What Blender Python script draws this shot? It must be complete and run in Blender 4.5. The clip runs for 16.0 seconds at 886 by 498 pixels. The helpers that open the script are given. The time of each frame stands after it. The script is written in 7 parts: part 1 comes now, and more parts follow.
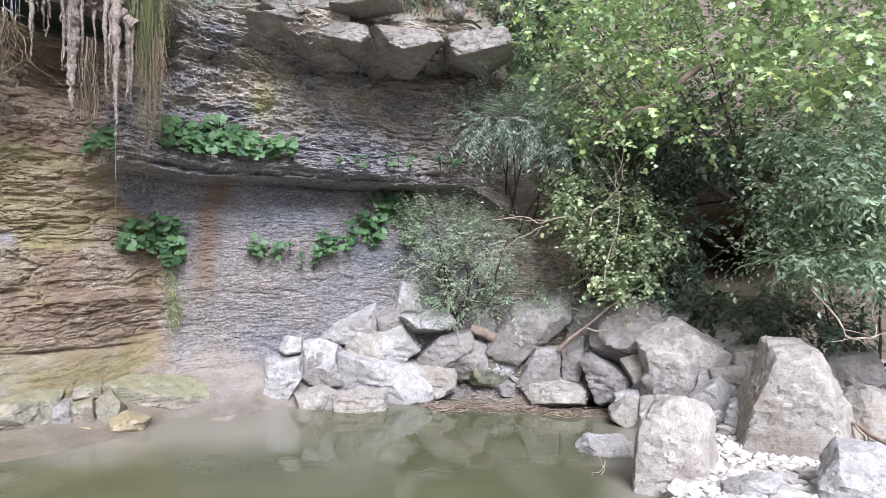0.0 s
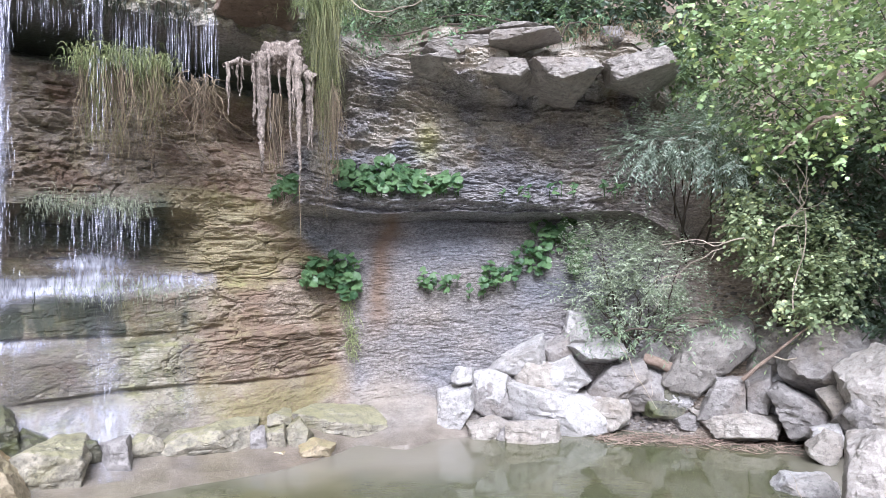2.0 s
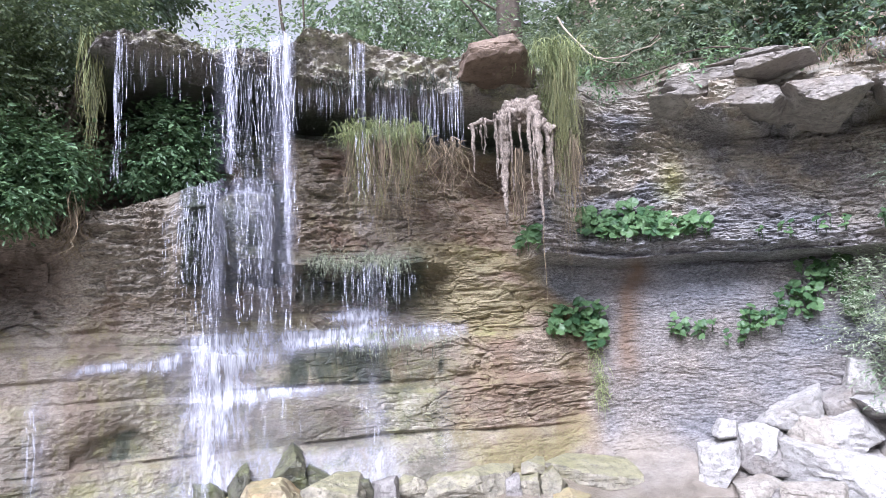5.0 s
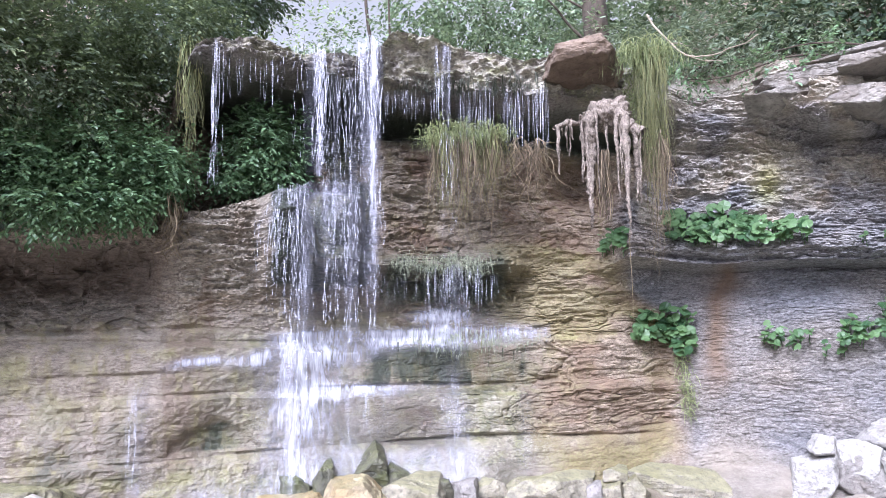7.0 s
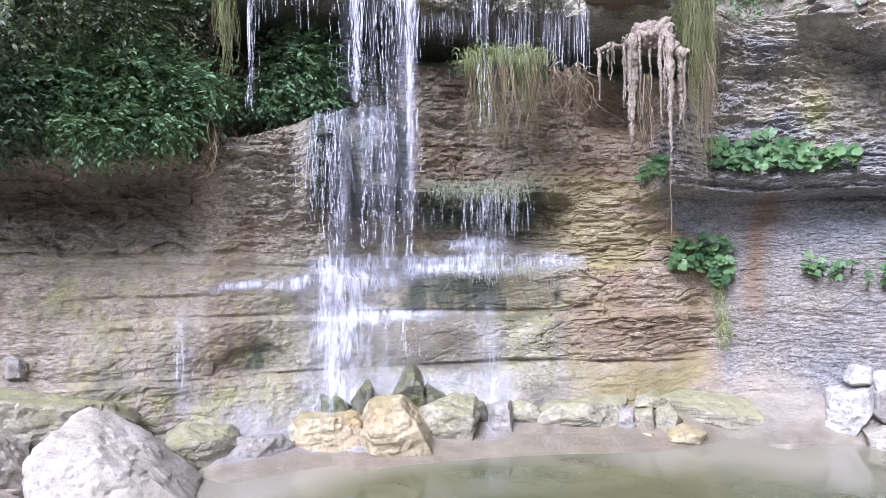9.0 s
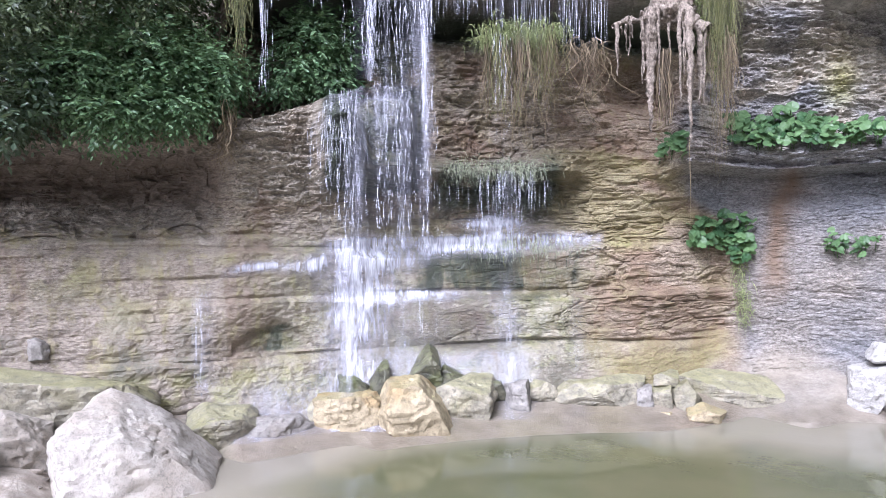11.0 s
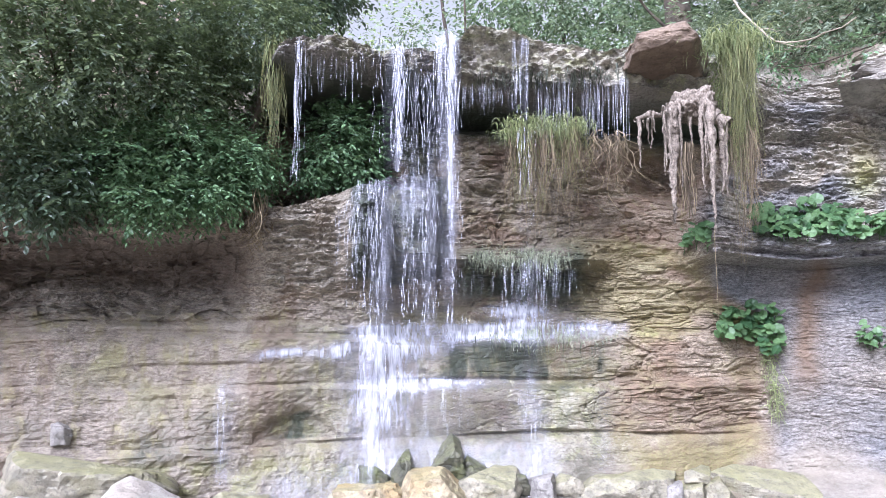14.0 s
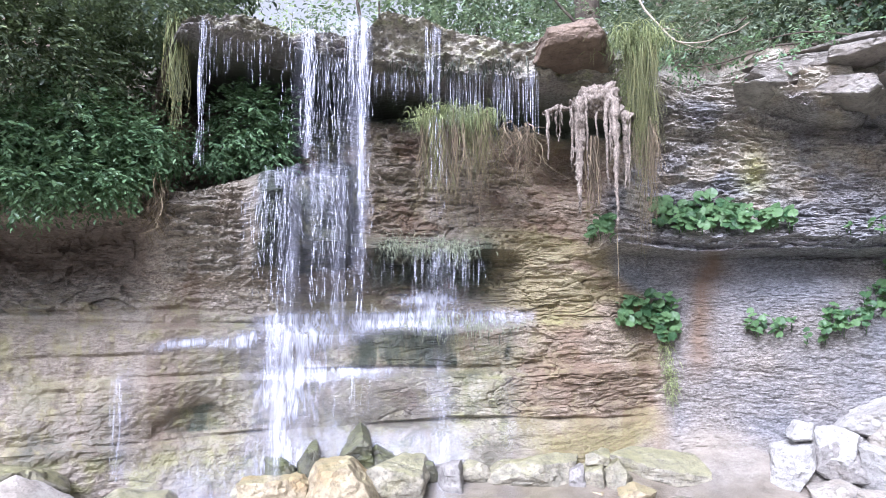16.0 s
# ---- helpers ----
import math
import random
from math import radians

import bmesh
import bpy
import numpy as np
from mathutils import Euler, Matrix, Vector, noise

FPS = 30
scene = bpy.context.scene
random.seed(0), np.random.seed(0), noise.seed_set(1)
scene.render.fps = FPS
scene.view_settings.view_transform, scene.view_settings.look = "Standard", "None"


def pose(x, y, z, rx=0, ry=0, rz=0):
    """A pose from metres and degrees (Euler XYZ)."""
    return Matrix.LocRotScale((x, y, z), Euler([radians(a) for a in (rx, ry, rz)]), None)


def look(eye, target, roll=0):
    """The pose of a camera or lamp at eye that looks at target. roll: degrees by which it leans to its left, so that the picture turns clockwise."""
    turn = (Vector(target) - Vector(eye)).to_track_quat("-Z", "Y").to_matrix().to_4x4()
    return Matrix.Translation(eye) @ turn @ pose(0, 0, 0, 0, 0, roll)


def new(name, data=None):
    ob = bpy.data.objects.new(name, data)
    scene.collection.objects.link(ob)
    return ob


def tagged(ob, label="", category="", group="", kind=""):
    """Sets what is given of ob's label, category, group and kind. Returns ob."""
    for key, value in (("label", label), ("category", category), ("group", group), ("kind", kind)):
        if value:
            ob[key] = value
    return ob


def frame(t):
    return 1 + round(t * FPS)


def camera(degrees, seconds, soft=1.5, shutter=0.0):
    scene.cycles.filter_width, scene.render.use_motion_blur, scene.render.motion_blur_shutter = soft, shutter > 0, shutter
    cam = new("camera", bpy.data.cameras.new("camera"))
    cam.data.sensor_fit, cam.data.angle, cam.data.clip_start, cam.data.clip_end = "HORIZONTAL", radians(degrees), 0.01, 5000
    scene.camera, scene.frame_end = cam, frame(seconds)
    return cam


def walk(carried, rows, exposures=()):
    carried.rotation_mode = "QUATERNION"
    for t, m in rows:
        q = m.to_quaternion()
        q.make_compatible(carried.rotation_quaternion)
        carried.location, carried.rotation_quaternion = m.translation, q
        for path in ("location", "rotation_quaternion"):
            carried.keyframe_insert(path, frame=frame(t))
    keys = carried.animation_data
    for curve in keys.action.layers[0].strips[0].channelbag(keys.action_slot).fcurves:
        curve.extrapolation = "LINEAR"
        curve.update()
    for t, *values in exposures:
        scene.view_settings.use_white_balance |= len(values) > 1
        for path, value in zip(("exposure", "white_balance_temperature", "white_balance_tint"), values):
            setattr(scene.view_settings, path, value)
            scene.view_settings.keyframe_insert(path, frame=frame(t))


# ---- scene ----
cam = camera(64.0, 16.0, soft=0.5)
# seconds, eye x y z, yaw to the left, pitch up, roll
ROWS = [
    (0, 0.000, 0.000, 1.700, 0.00, -0.50, 1.00),
    (0.5, -0.039, -0.012, 1.701, 4.57, -0.15, 0.29),
    (1, -0.067, -0.015, 1.702, 7.30, 0.48, -0.01),
    (1.5, -0.084, -0.027, 1.702, 9.22, 1.86, -0.28),
    (2, -0.114, -0.042, 1.679, 12.44, 2.07, -0.87),
    (2.5, -0.150, -0.037, 1.658, 15.00, 2.49, -1.29),
    (3, -0.171, -0.049, 1.636, 18.57, 2.68, -1.51),
    (3.5, -0.179, -0.060, 1.646, 21.82, 3.55, -1.78),
    (4, -0.181, -0.069, 1.652, 24.42, 4.77, -1.73),
    (4.5, -0.170, -0.099, 1.663, 28.18, 5.22, -1.90),
    (5, -0.170, -0.113, 1.658, 31.33, 6.54, -1.93),
    (7.5, -0.205, -0.149, 1.708, 38.72, 5.66, 0.15),
    (8, -0.198, -0.158, 1.706, 39.66, 3.26, 0.22),
    (8.5, -0.210, -0.154, 1.695, 40.55, 1.43, 0.29),
    (9, -0.214, -0.162, 1.677, 40.45, 0.81, 0.13),
    (11.3, -0.237, -0.137, 1.692, 42.24, -0.95, -0.37),
    (11.5, -0.236, -0.141, 1.697, 43.05, 0.25, -0.46),
    (12, -0.230, -0.155, 1.730, 42.50, 3.76, -0.36),
    (12.5, -0.230, -0.160, 1.753, 41.72, 5.88, -0.26),
    (13, -0.227, -0.162, 1.758, 41.98, 6.24, -0.09),
    (13.5, -0.226, -0.165, 1.744, 42.27, 6.08, 0.36),
    (14, -0.235, -0.170, 1.738, 43.56, 5.72, 0.37),
    (14.5, -0.233, -0.167, 1.744, 42.89, 4.68, 0.14),
    (15, -0.225, -0.160, 1.756, 41.22, 5.00, -0.14),
    (15.5, -0.211, -0.144, 1.787, 38.51, 4.73, 0.14),
    (16, -0.211, -0.142, 1.760, 36.61, 4.68, 0.30),
]


def aim(x, y, z, yaw, pitch, roll):
    return pose(x, y, z, 0, 0, yaw) @ pose(0, 0, 0, 90 + pitch) @ pose(0, 0, 0, 0, 0, roll)


walk(cam, [(t, aim(*place)) for t, *place in ROWS], [(0.0, 0.38, 5600, 19), (2.0, 0.56, 5500, 20), (4.5, 0.68, 5450, 22), (7.5, 0.79, 5400, 24), (9.0, 0.75, 5400, 23), (11.5, 0.70, 5450, 22), (12.5, 0.79, 5400, 22), (16.0, 0.86, 5350, 22)])

# ---------------------------------------------------------------- light
SUN_ELEV, SUN_AZ = 42.0, 168.0
world = bpy.data.worlds.new("sky")
scene.world = world
world.use_nodes = True
wt = world.node_tree
sky = wt.nodes.new("ShaderNodeTexSky")
sky.sky_type = "NISHITA"
sky.sun_disc = False
sky.sun_elevation, sky.sun_rotation = radians(SUN_ELEV), radians(SUN_AZ)
sky.air_density, sky.dust_density, sky.ozone_density = 1.0, 5.0, 1.0
# thin high cloud: the sky's light is paler than a clear sky's
haze = wt.nodes.new("ShaderNodeHueSaturation")
haze.inputs["Saturation"].default_value = 0.05
cloud = wt.nodes.new("ShaderNodeMix")
cloud.data_type, cloud.blend_type = "RGBA", "MULTIPLY"
cloud.inputs[0].default_value, cloud.inputs[7].default_value = 1.0, (1.0, 0.99, 0.95, 1.0)
wt.links.new(sky.outputs[0], haze.inputs["Color"])
wt.links.new(haze.outputs[0], cloud.inputs[6])
wt.links.new(cloud.outputs[2], wt.nodes["Background"].inputs[0])
wt.nodes["Background"].inputs[1].default_value = 0.15
sun = new("sun", bpy.data.lights.new("sun", "SUN"))
sun.data.energy, sun.data.angle, sun.data.color = 4.6, radians(30), (1.0, 0.98, 0.95)
# rotation 0 of the sky lies on +y and turns clockwise
az = radians(SUN_AZ)
sun.matrix_world = look((0, 0, 0), (-math.sin(az) * math.cos(radians(SUN_ELEV)), -math.cos(az) * math.cos(radians(SUN_ELEV)), -math.sin(radians(SUN_ELEV))))

# ---------------------------------------------------------------- noise
RNG = np.random.default_rng(7)
TABLE = RNG.random(4096)


def vnoise(x, y, z=0.0):
    """Smooth value noise, -1 to 1, on arrays."""
    x, y, z = np.broadcast_arrays(np.asarray(x, float), np.asarray(y, float), np.asarray(z, float))
    xi, yi, zi = np.floor(x).astype(int), np.floor(y).astype(int), np.floor(z).astype(int)
    fx, fy, fz = x - xi, y - yi, z - zi
    fx, fy, fz = (f * f * (3 - 2 * f) for f in (fx, fy, fz))
    out = 0
    for a in (0, 1):
        for b in (0, 1):
            for c in (0, 1):
                h = ((xi + a) * 73856093) ^ ((yi + b) * 19349663) ^ ((zi + c) * 83492791)
                out = out + TABLE[h & 4095] * np.where(a, fx, 1 - fx) * np.where(b, fy, 1 - fy) * np.where(c, fz, 1 - fz)
    return out * 2 - 1


def fbm(x, y, z=0.0, octaves=4, gain=0.5):
    total, amp = 0, 1.0
    for n in range(octaves):
        total = total + amp * vnoise(np.asarray(x) * 2**n + 17.3 * n, np.asarray(y) * 2**n + 5.1 * n, np.asarray(z) * 2**n + 9.7 * n)
        amp *= gain
    return total


def ramp(x, a, b):
    t = np.clip((np.asarray(x, float) - a) / (b - a), 0, 1)
    return t * t * (3 - 2 * t)


# ---------------------------------------------------------------- meshes
def farther(theta):
    """The wall of the falls stands farther off than the boulder heap by this factor, seen from the eye."""
    return 1 + 0.12 * ramp(theta, 13.5, 25)


def places(theta, r, z):
    """Places from turns to the left of +y in degrees, distances and heights, as arrays."""
    f, a = farther(theta), np.radians(theta)
    return np.stack(np.broadcast_arrays(-np.sin(a) * r * f, np.cos(a) * r * f, 1.75 + (z - 1.75) * f), -1)


def polar(theta, r, z):
    return Vector(places(theta, r, z))


def toward(theta, r, z):
    """A way, not a place: r outward at a turn, and z up."""
    return Vector((-math.sin(radians(theta)) * r, math.cos(radians(theta)) * r, z))


def mesh_from(name, verts, faces, smooth=True):
    """A mesh from arrays; all faces have the same number of corners."""
    me = bpy.data.meshes.new(name)
    verts, faces = np.asarray(verts, np.float32), np.asarray(faces, np.int32)
    k = faces.shape[1]
    me.vertices.add(len(verts))
    me.vertices.foreach_set("co", verts.ravel())
    me.loops.add(faces.size)
    me.loops.foreach_set("vertex_index", faces.ravel())
    me.polygons.add(len(faces))
    me.polygons.foreach_set("loop_start", np.arange(0, faces.size, k, dtype=np.int32))
    me.polygons.foreach_set("use_smooth", np.full(len(faces), smooth))
    me.update(calc_edges=True)
    me.validate()
    return me


def grid_faces(rows, cols):
    a = (np.arange(rows - 1)[:, None] * cols + np.arange(cols - 1)[None]).ravel()
    return np.stack([a, a + 1, a + cols + 1, a + cols], 1)


def set_attr(me, name, values):
    me.attributes.new(name, "FLOAT", "POINT").data.foreach_set("value", np.asarray(values, np.float32).ravel())


def put(name, me, material, parent=None, label="", category="", group="", kind=""):
    ob = new(name, me)
    if material and not me.materials:
        me.materials.append(material)
    ob.parent = parent
    return tagged(ob, label, category, group, kind)


def thing(name, at, label, category, group="", kind=""):
    ob = new(name)
    ob.empty_display_size = 0.1
    ob.location = at
    return tagged(ob, label, category, group, kind)


def tube(points, radii, sides=6):
    """Vertices and quads of a tapered tube along points."""
    pts = np.asarray([tuple(p) for p in points], float)
    radii = np.broadcast_to(np.asarray(radii, float), (len(pts),))
    d = np.gradient(pts, axis=0)
    d /= np.linalg.norm(d, axis=1)[:, None] + 1e-9
    ref = np.where(np.abs(d[:, 2:3]) > 0.9, [[1.0, 0, 0]], [[0, 0, 1.0]])
    u = np.cross(d, ref)
    u /= np.linalg.norm(u, axis=1)[:, None] + 1e-9
    v = np.cross(d, u)
    a = np.linspace(0, 2 * np.pi, sides, endpoint=False)
    ring = pts[:, None] + radii[:, None, None] * (np.cos(a)[None, :, None] * u[:, None] + np.sin(a)[None, :, None] * v[:, None])
    i = (np.arange(len(pts) - 1)[:, None] * sides + np.arange(sides)[None]).ravel()
    j = (np.arange(len(pts) - 1)[:, None] * sides + (np.arange(sides)[None] + 1) % sides).ravel()
    return ring.reshape(-1, 3), np.stack([i, j, j + sides, i + sides], 1)


class Heap:
    """Gathers pieces into one mesh."""

    def __init__(self):
        self.v, self.f, self.n = [], [], 0

    def add(self, v, f):
        self.v.append(np.asarray(v))
        self.f.append(np.asarray(f) + self.n)
        self.n += len(v)

    def mesh(self, name, smooth=True):
        return mesh_from(name, np.concatenate(self.v), np.concatenate(self.f), smooth)


# ---------------------------------------------------------------- materials
def material(name):
    m = bpy.data.materials.new(name)
    m.use_nodes = True
    nt = m.node_tree
    return m, nt, nt.nodes["Principled BSDF"]


def node(nt, kind, **values):
    n = nt.nodes.new(kind)
    for key, value in values.items():
        if isinstance(value, bpy.types.NodeSocket):
            nt.links.new(value, n.inputs[key.replace("_", " ")])
        else:
            n.inputs[key.replace("_", " ")].default_value = value
    return n


def coords(nt, scale=(1, 1, 1)):
    tc = nt.nodes.new("ShaderNodeTexCoord")
    mp = nt.nodes.new("ShaderNodeMapping")
    nt.links.new(tc.outputs["Object"], mp.inputs[0])
    mp.inputs["Scale"].default_value = scale
    return mp.outputs[0]


def tex(nt, vec, scale, detail=6.0, rough=0.6, distort=0.0):
    n = node(nt, "ShaderNodeTexNoise", Vector=vec, Scale=scale, Detail=detail, Roughness=rough, Distortion=distort)
    return n.outputs["Fac"]


def mapped(nt, fac, a, b, lo=0.0, hi=1.0):
    n = node(nt, "ShaderNodeMapRange", Value=fac)
    for i, v in ((1, a), (2, b), (3, lo), (4, hi)):
        n.inputs[i].default_value = v
    return n.outputs[0]


def mix(nt, fac, a, b, mode="MIX"):
    n = nt.nodes.new("ShaderNodeMix")
    n.data_type, n.blend_type = "RGBA", mode
    for i, v in ((0, fac), (6, a), (7, b)):
        if isinstance(v, bpy.types.NodeSocket):
            nt.links.new(v, n.inputs[i])
        else:
            n.inputs[i].default_value = v if i == 0 else (*v, 1.0)
    return n.outputs[2]


def math_node(nt, op, a, b):
    n = nt.nodes.new("ShaderNodeMath")
    n.operation = op
    for i, v in ((0, a), (1, b)):
        if isinstance(v, bpy.types.NodeSocket):
            nt.links.new(v, n.inputs[i])
        else:
            n.inputs[i].default_value = v
    return n.outputs[0]


def attr(nt, name):
    n = nt.nodes.new("ShaderNodeAttribute")
    n.attribute_name = name
    return n.outputs["Fac"]


def bump(nt, height, strength, distance, normal=None):
    n = node(nt, "ShaderNodeBump", Height=height, Strength=strength, Distance=distance)
    if normal:
        nt.links.new(normal, n.inputs["Normal"])
    return n.outputs[0]


def finish(nt, bsdf, color, rough, normal=None):
    for socket, v in (("Base Color", color), ("Roughness", rough), ("Normal", normal)):
        if v is None:
            continue
        if isinstance(v, bpy.types.NodeSocket):
            nt.links.new(v, bsdf.inputs[socket])
        else:
            bsdf.inputs[socket].default_value = (*v, 1.0) if socket == "Base Color" else v


def cliff_material():
    m, nt, b = material("layered_cliff_rock")
    flat, free = coords(nt, (1, 1, 2.6)), coords(nt)
    big, mid, fine = tex(nt, free, 1.3, 4), tex(nt, flat, 5.0, 8, 0.65), tex(nt, flat, 26.0, 8, 0.7)
    grit = tex(nt, coords(nt, (1, 1, 1.8)), 42.0, 6, 0.75)
    thin = tex(nt, coords(nt, (1, 1, 7)), 7.0, 6, 0.7)
    calm = attr(nt, "calm")
    lively = mapped(nt, calm, 0, 1, 1.0, 0.35)
    brown = mix(nt, mapped(nt, mid, 0.35, 0.68), (0.165, 0.126, 0.086), (0.47, 0.385, 0.275))
    brown = mix(nt, mapped(nt, big, 0.5, 0.75), brown, (0.34, 0.272, 0.18))
    chips = mapped(nt, fine, 0.4, 0.6)
    chipped = math_node(nt, "MULTIPLY", lively, 0.45)
    brown = mix(nt, chipped, brown, mix(nt, chips, (0.07, 0.052, 0.04), (0.72, 0.61, 0.48)))
    grey = mix(nt, mapped(nt, mid, 0.3, 0.7), (0.10, 0.104, 0.116), (0.275, 0.282, 0.31))
    grey = mix(nt, 0.45, grey, mix(nt, chips, (0.035, 0.037, 0.042), (0.42, 0.428, 0.46)))
    pale = mix(nt, mapped(nt, mid, 0.3, 0.7), (0.25, 0.222, 0.172), (0.47, 0.44, 0.37))
    pale = mix(nt, 0.28, pale, mix(nt, chips, (0.08, 0.064, 0.05), (0.62, 0.565, 0.49)))
    stained = tex(nt, coords(nt, (1, 1, 0.45)), 3.2, 5, 0.6, 0.6)
    pale = mix(nt, mapped(nt, stained, 0.48, 0.66, 0.0, 0.7), pale, (0.27, 0.215, 0.15))
    col = mix(nt, attr(nt, "grey"), brown, grey)
    col = mix(nt, attr(nt, "pale"), col, pale)
    col = mix(nt, math_node(nt, "MULTIPLY", lively, mapped(nt, thin, 0.5, 0.64, 0.0, 0.55)), col, mix(nt, 0.6, col, (0.03, 0.025, 0.022)))
    speck = math_node(nt, "MULTIPLY", mapped(nt, grit, 0.50, 0.60, 0.0, 0.85), mapped(nt, tex(nt, free, 2.6, 3), 0.38, 0.6, 0.15, 1.0))
    col = mix(nt, math_node(nt, "MULTIPLY", lively, speck), col, mix(nt, 0.65, col, (0.025, 0.021, 0.019)))
    col = mix(nt, attr(nt, "rust"), col, mix(nt, mid, (0.10, 0.07, 0.05), (0.27, 0.18, 0.115)))
    col = mix(nt, math_node(nt, "MULTIPLY", attr(nt, "moss"), mapped(nt, fine, 0.25, 0.6)), col, mix(nt, mid, (0.17, 0.175, 0.05), (0.42, 0.41, 0.17)))
    algae_shade = mapped(nt, math_node(nt, "ADD", attr(nt, "algae_shade"), math_node(nt, "MULTIPLY", math_node(nt, "ADD", fine, mid), 0.7)), 0.88, 1.36)
    col = mix(nt, algae_shade, col, mix(nt, fine, (0.018, 0.025, 0.016), (0.09, 0.105, 0.07)))
    col = mix(nt, attr(nt, "soil"), col, mix(nt, mid, (0.08, 0.063, 0.048), (0.29, 0.225, 0.165)))
    col = mix(nt, mapped(nt, grit, 0.35, 0.75, 0.0, 0.35), col, (0.5, 0.46, 0.40), "OVERLAY")
    # lime crust, moss tint and dark growth in patches on the splashed ledges
    blot, streaky = tex(nt, coords(nt, (1, 1, 1.5)), 4.5, 7, 0.7, 0.5), tex(nt, coords(nt, (1, 1, 0.22)), 9.0, 6, 0.65)
    splash = attr(nt, "splash")
    lime = mix(nt, mapped(nt, streaky, 0.4, 0.62), (0.30, 0.27, 0.185), (0.54, 0.51, 0.41))
    lime = mix(nt, mapped(nt, blot, 0.50, 0.62, 0.0, 0.75), lime, (0.27, 0.285, 0.12))
    lime = mix(nt, mapped(nt, math_node(nt, "ADD", fine, mid), 0.98, 1.16, 0.0, 0.85), lime, (0.075, 0.075, 0.055))
    patch = math_node(nt, "ADD", tex(nt, coords(nt, (1, 1, 1.3)), 2.6, 8, 0.72), math_node(nt, "MULTIPLY", fine, 0.45))
    lime = mix(nt, mapped(nt, patch, 0.72, 0.80, 0.0, 0.8), lime, (0.085, 0.08, 0.055))
    col = mix(nt, math_node(nt, "MULTIPLY", splash, mapped(nt, math_node(nt, "ADD", blot, streaky), 0.76, 1.02)), col, lime)
    stains = math_node(nt, "MULTIPLY", attr(nt, "streaks"), mapped(nt, streaky, 0.48, 0.64, 0.0, 0.75))
    col = mix(nt, stains, col, mix(nt, mapped(nt, blot, 0.42, 0.58), (0.115, 0.085, 0.06), (0.30, 0.27, 0.13)))
    col = mix(nt, attr(nt, "mud"), col, mix(nt, mapped(nt, mid, 0.3, 0.7), (0.19, 0.162, 0.125), (0.33, 0.288, 0.235)))
    wet = attr(nt, "wet")
    col = mix(nt, math_node(nt, "MULTIPLY", wet, 0.55), col, mix(nt, 1.0, col, (0.45, 0.43, 0.42), "MULTIPLY"))
    rough = mapped(nt, wet, 0, 1, 0.85, 0.3)
    n = bump(nt, math_node(nt, "MULTIPLY", mid, lively), 0.7, 0.04)
    n = bump(nt, math_node(nt, "MULTIPLY", fine, lively), 0.9, 0.022, n)
    n = bump(nt, math_node(nt, "MULTIPLY", thin, lively), 0.8, 0.018, n)
    n = bump(nt, grit, 0.8, 0.007, n)
    finish(nt, b, col, rough, n)
    return m


def boulder_material(name, dark, light, stain, wet=0.0, moss=None):
    m, nt, b = material(name)
    free = coords(nt)
    info = nt.nodes.new("ShaderNodeObjectInfo")
    shift = nt.nodes.new("ShaderNodeVectorMath")
    shift.operation = "ADD"
    nt.links.new(free, shift.inputs[0])
    nt.links.new(info.outputs["Location"], shift.inputs[1])
    vec = shift.outputs[0]
    big, mid, fine = tex(nt, vec, 2.2, 4), tex(nt, vec, 9.0, 8, 0.65), tex(nt, vec, 60.0, 6, 0.7)
    pits = tex(nt, vec, 24.0, 7, 0.75)
    col = mix(nt, mapped(nt, mid, 0.3, 0.7), dark, light)
    col = mix(nt, mapped(nt, big, 0.50, 0.66, 0, 0.7), col, stain)
    col = mix(nt, mapped(nt, info.outputs["Random"], 0, 1, 0.0, 0.35), col, dark)
    col = mix(nt, mapped(nt, pits, 0.52, 0.62, 0, 0.6), col, tuple(0.5 * c for c in dark))
    col = mix(nt, mapped(nt, fine, 0.5, 0.7, 0, 0.5), col, tuple(0.6 * c for c in dark))
    if moss:
        # moss grows on what faces the sky
        way = nt.nodes.new("ShaderNodeSeparateXYZ")
        nt.links.new(nt.nodes.new("ShaderNodeNewGeometry").outputs["Normal"], way.inputs[0])
        grown = math_node(nt, "ADD", way.outputs[2], math_node(nt, "MULTIPLY", mid, 1.2))
        col = mix(nt, mapped(nt, grown, 1.18, 1.7, 0.0, 0.42), col, mix(nt, fine, tuple(0.5 * c for c in moss), moss))
    n = bump(nt, mid, 0.8, 0.022)
    n = bump(nt, pits, 0.9, 0.014, n)
    n = bump(nt, fine, 0.9, 0.007, n)
    finish(nt, b, col, 0.85 - 0.5 * wet, n)
    return m


def leaf_material(name, dark, light, tip=None, rough=0.45, single=False):
    m, nt, b = material(name)
    geo = nt.nodes.new("ShaderNodeNewGeometry")
    rnd = geo.outputs["Random Per Island"]
    if single:
        rnd = nt.nodes.new("ShaderNodeObjectInfo").outputs["Random"]
    big = tex(nt, coords(nt), 1.7, 3)
    col = mix(nt, rnd, dark, light)
    if tip:
        col = mix(nt, mapped(nt, math_node(nt, "ADD", rnd, big), 1.28, 1.58), col, tip)
    finish(nt, b, col, rough)
    back = node(nt, "ShaderNodeBsdfTranslucent", Color=col)
    nt.links.new(mix(nt, 0.4, col, (0.30, 0.38, 0.12)), back.inputs["Color"])
    both = node(nt, "ShaderNodeMixShader")
    both.inputs[0].default_value = 0.32
    nt.links.new(b.outputs[0], both.inputs[1])
    nt.links.new(back.outputs[0], both.inputs[2])
    nt.links.new(both.outputs[0], nt.nodes["Material Output"].inputs[0])
    return m


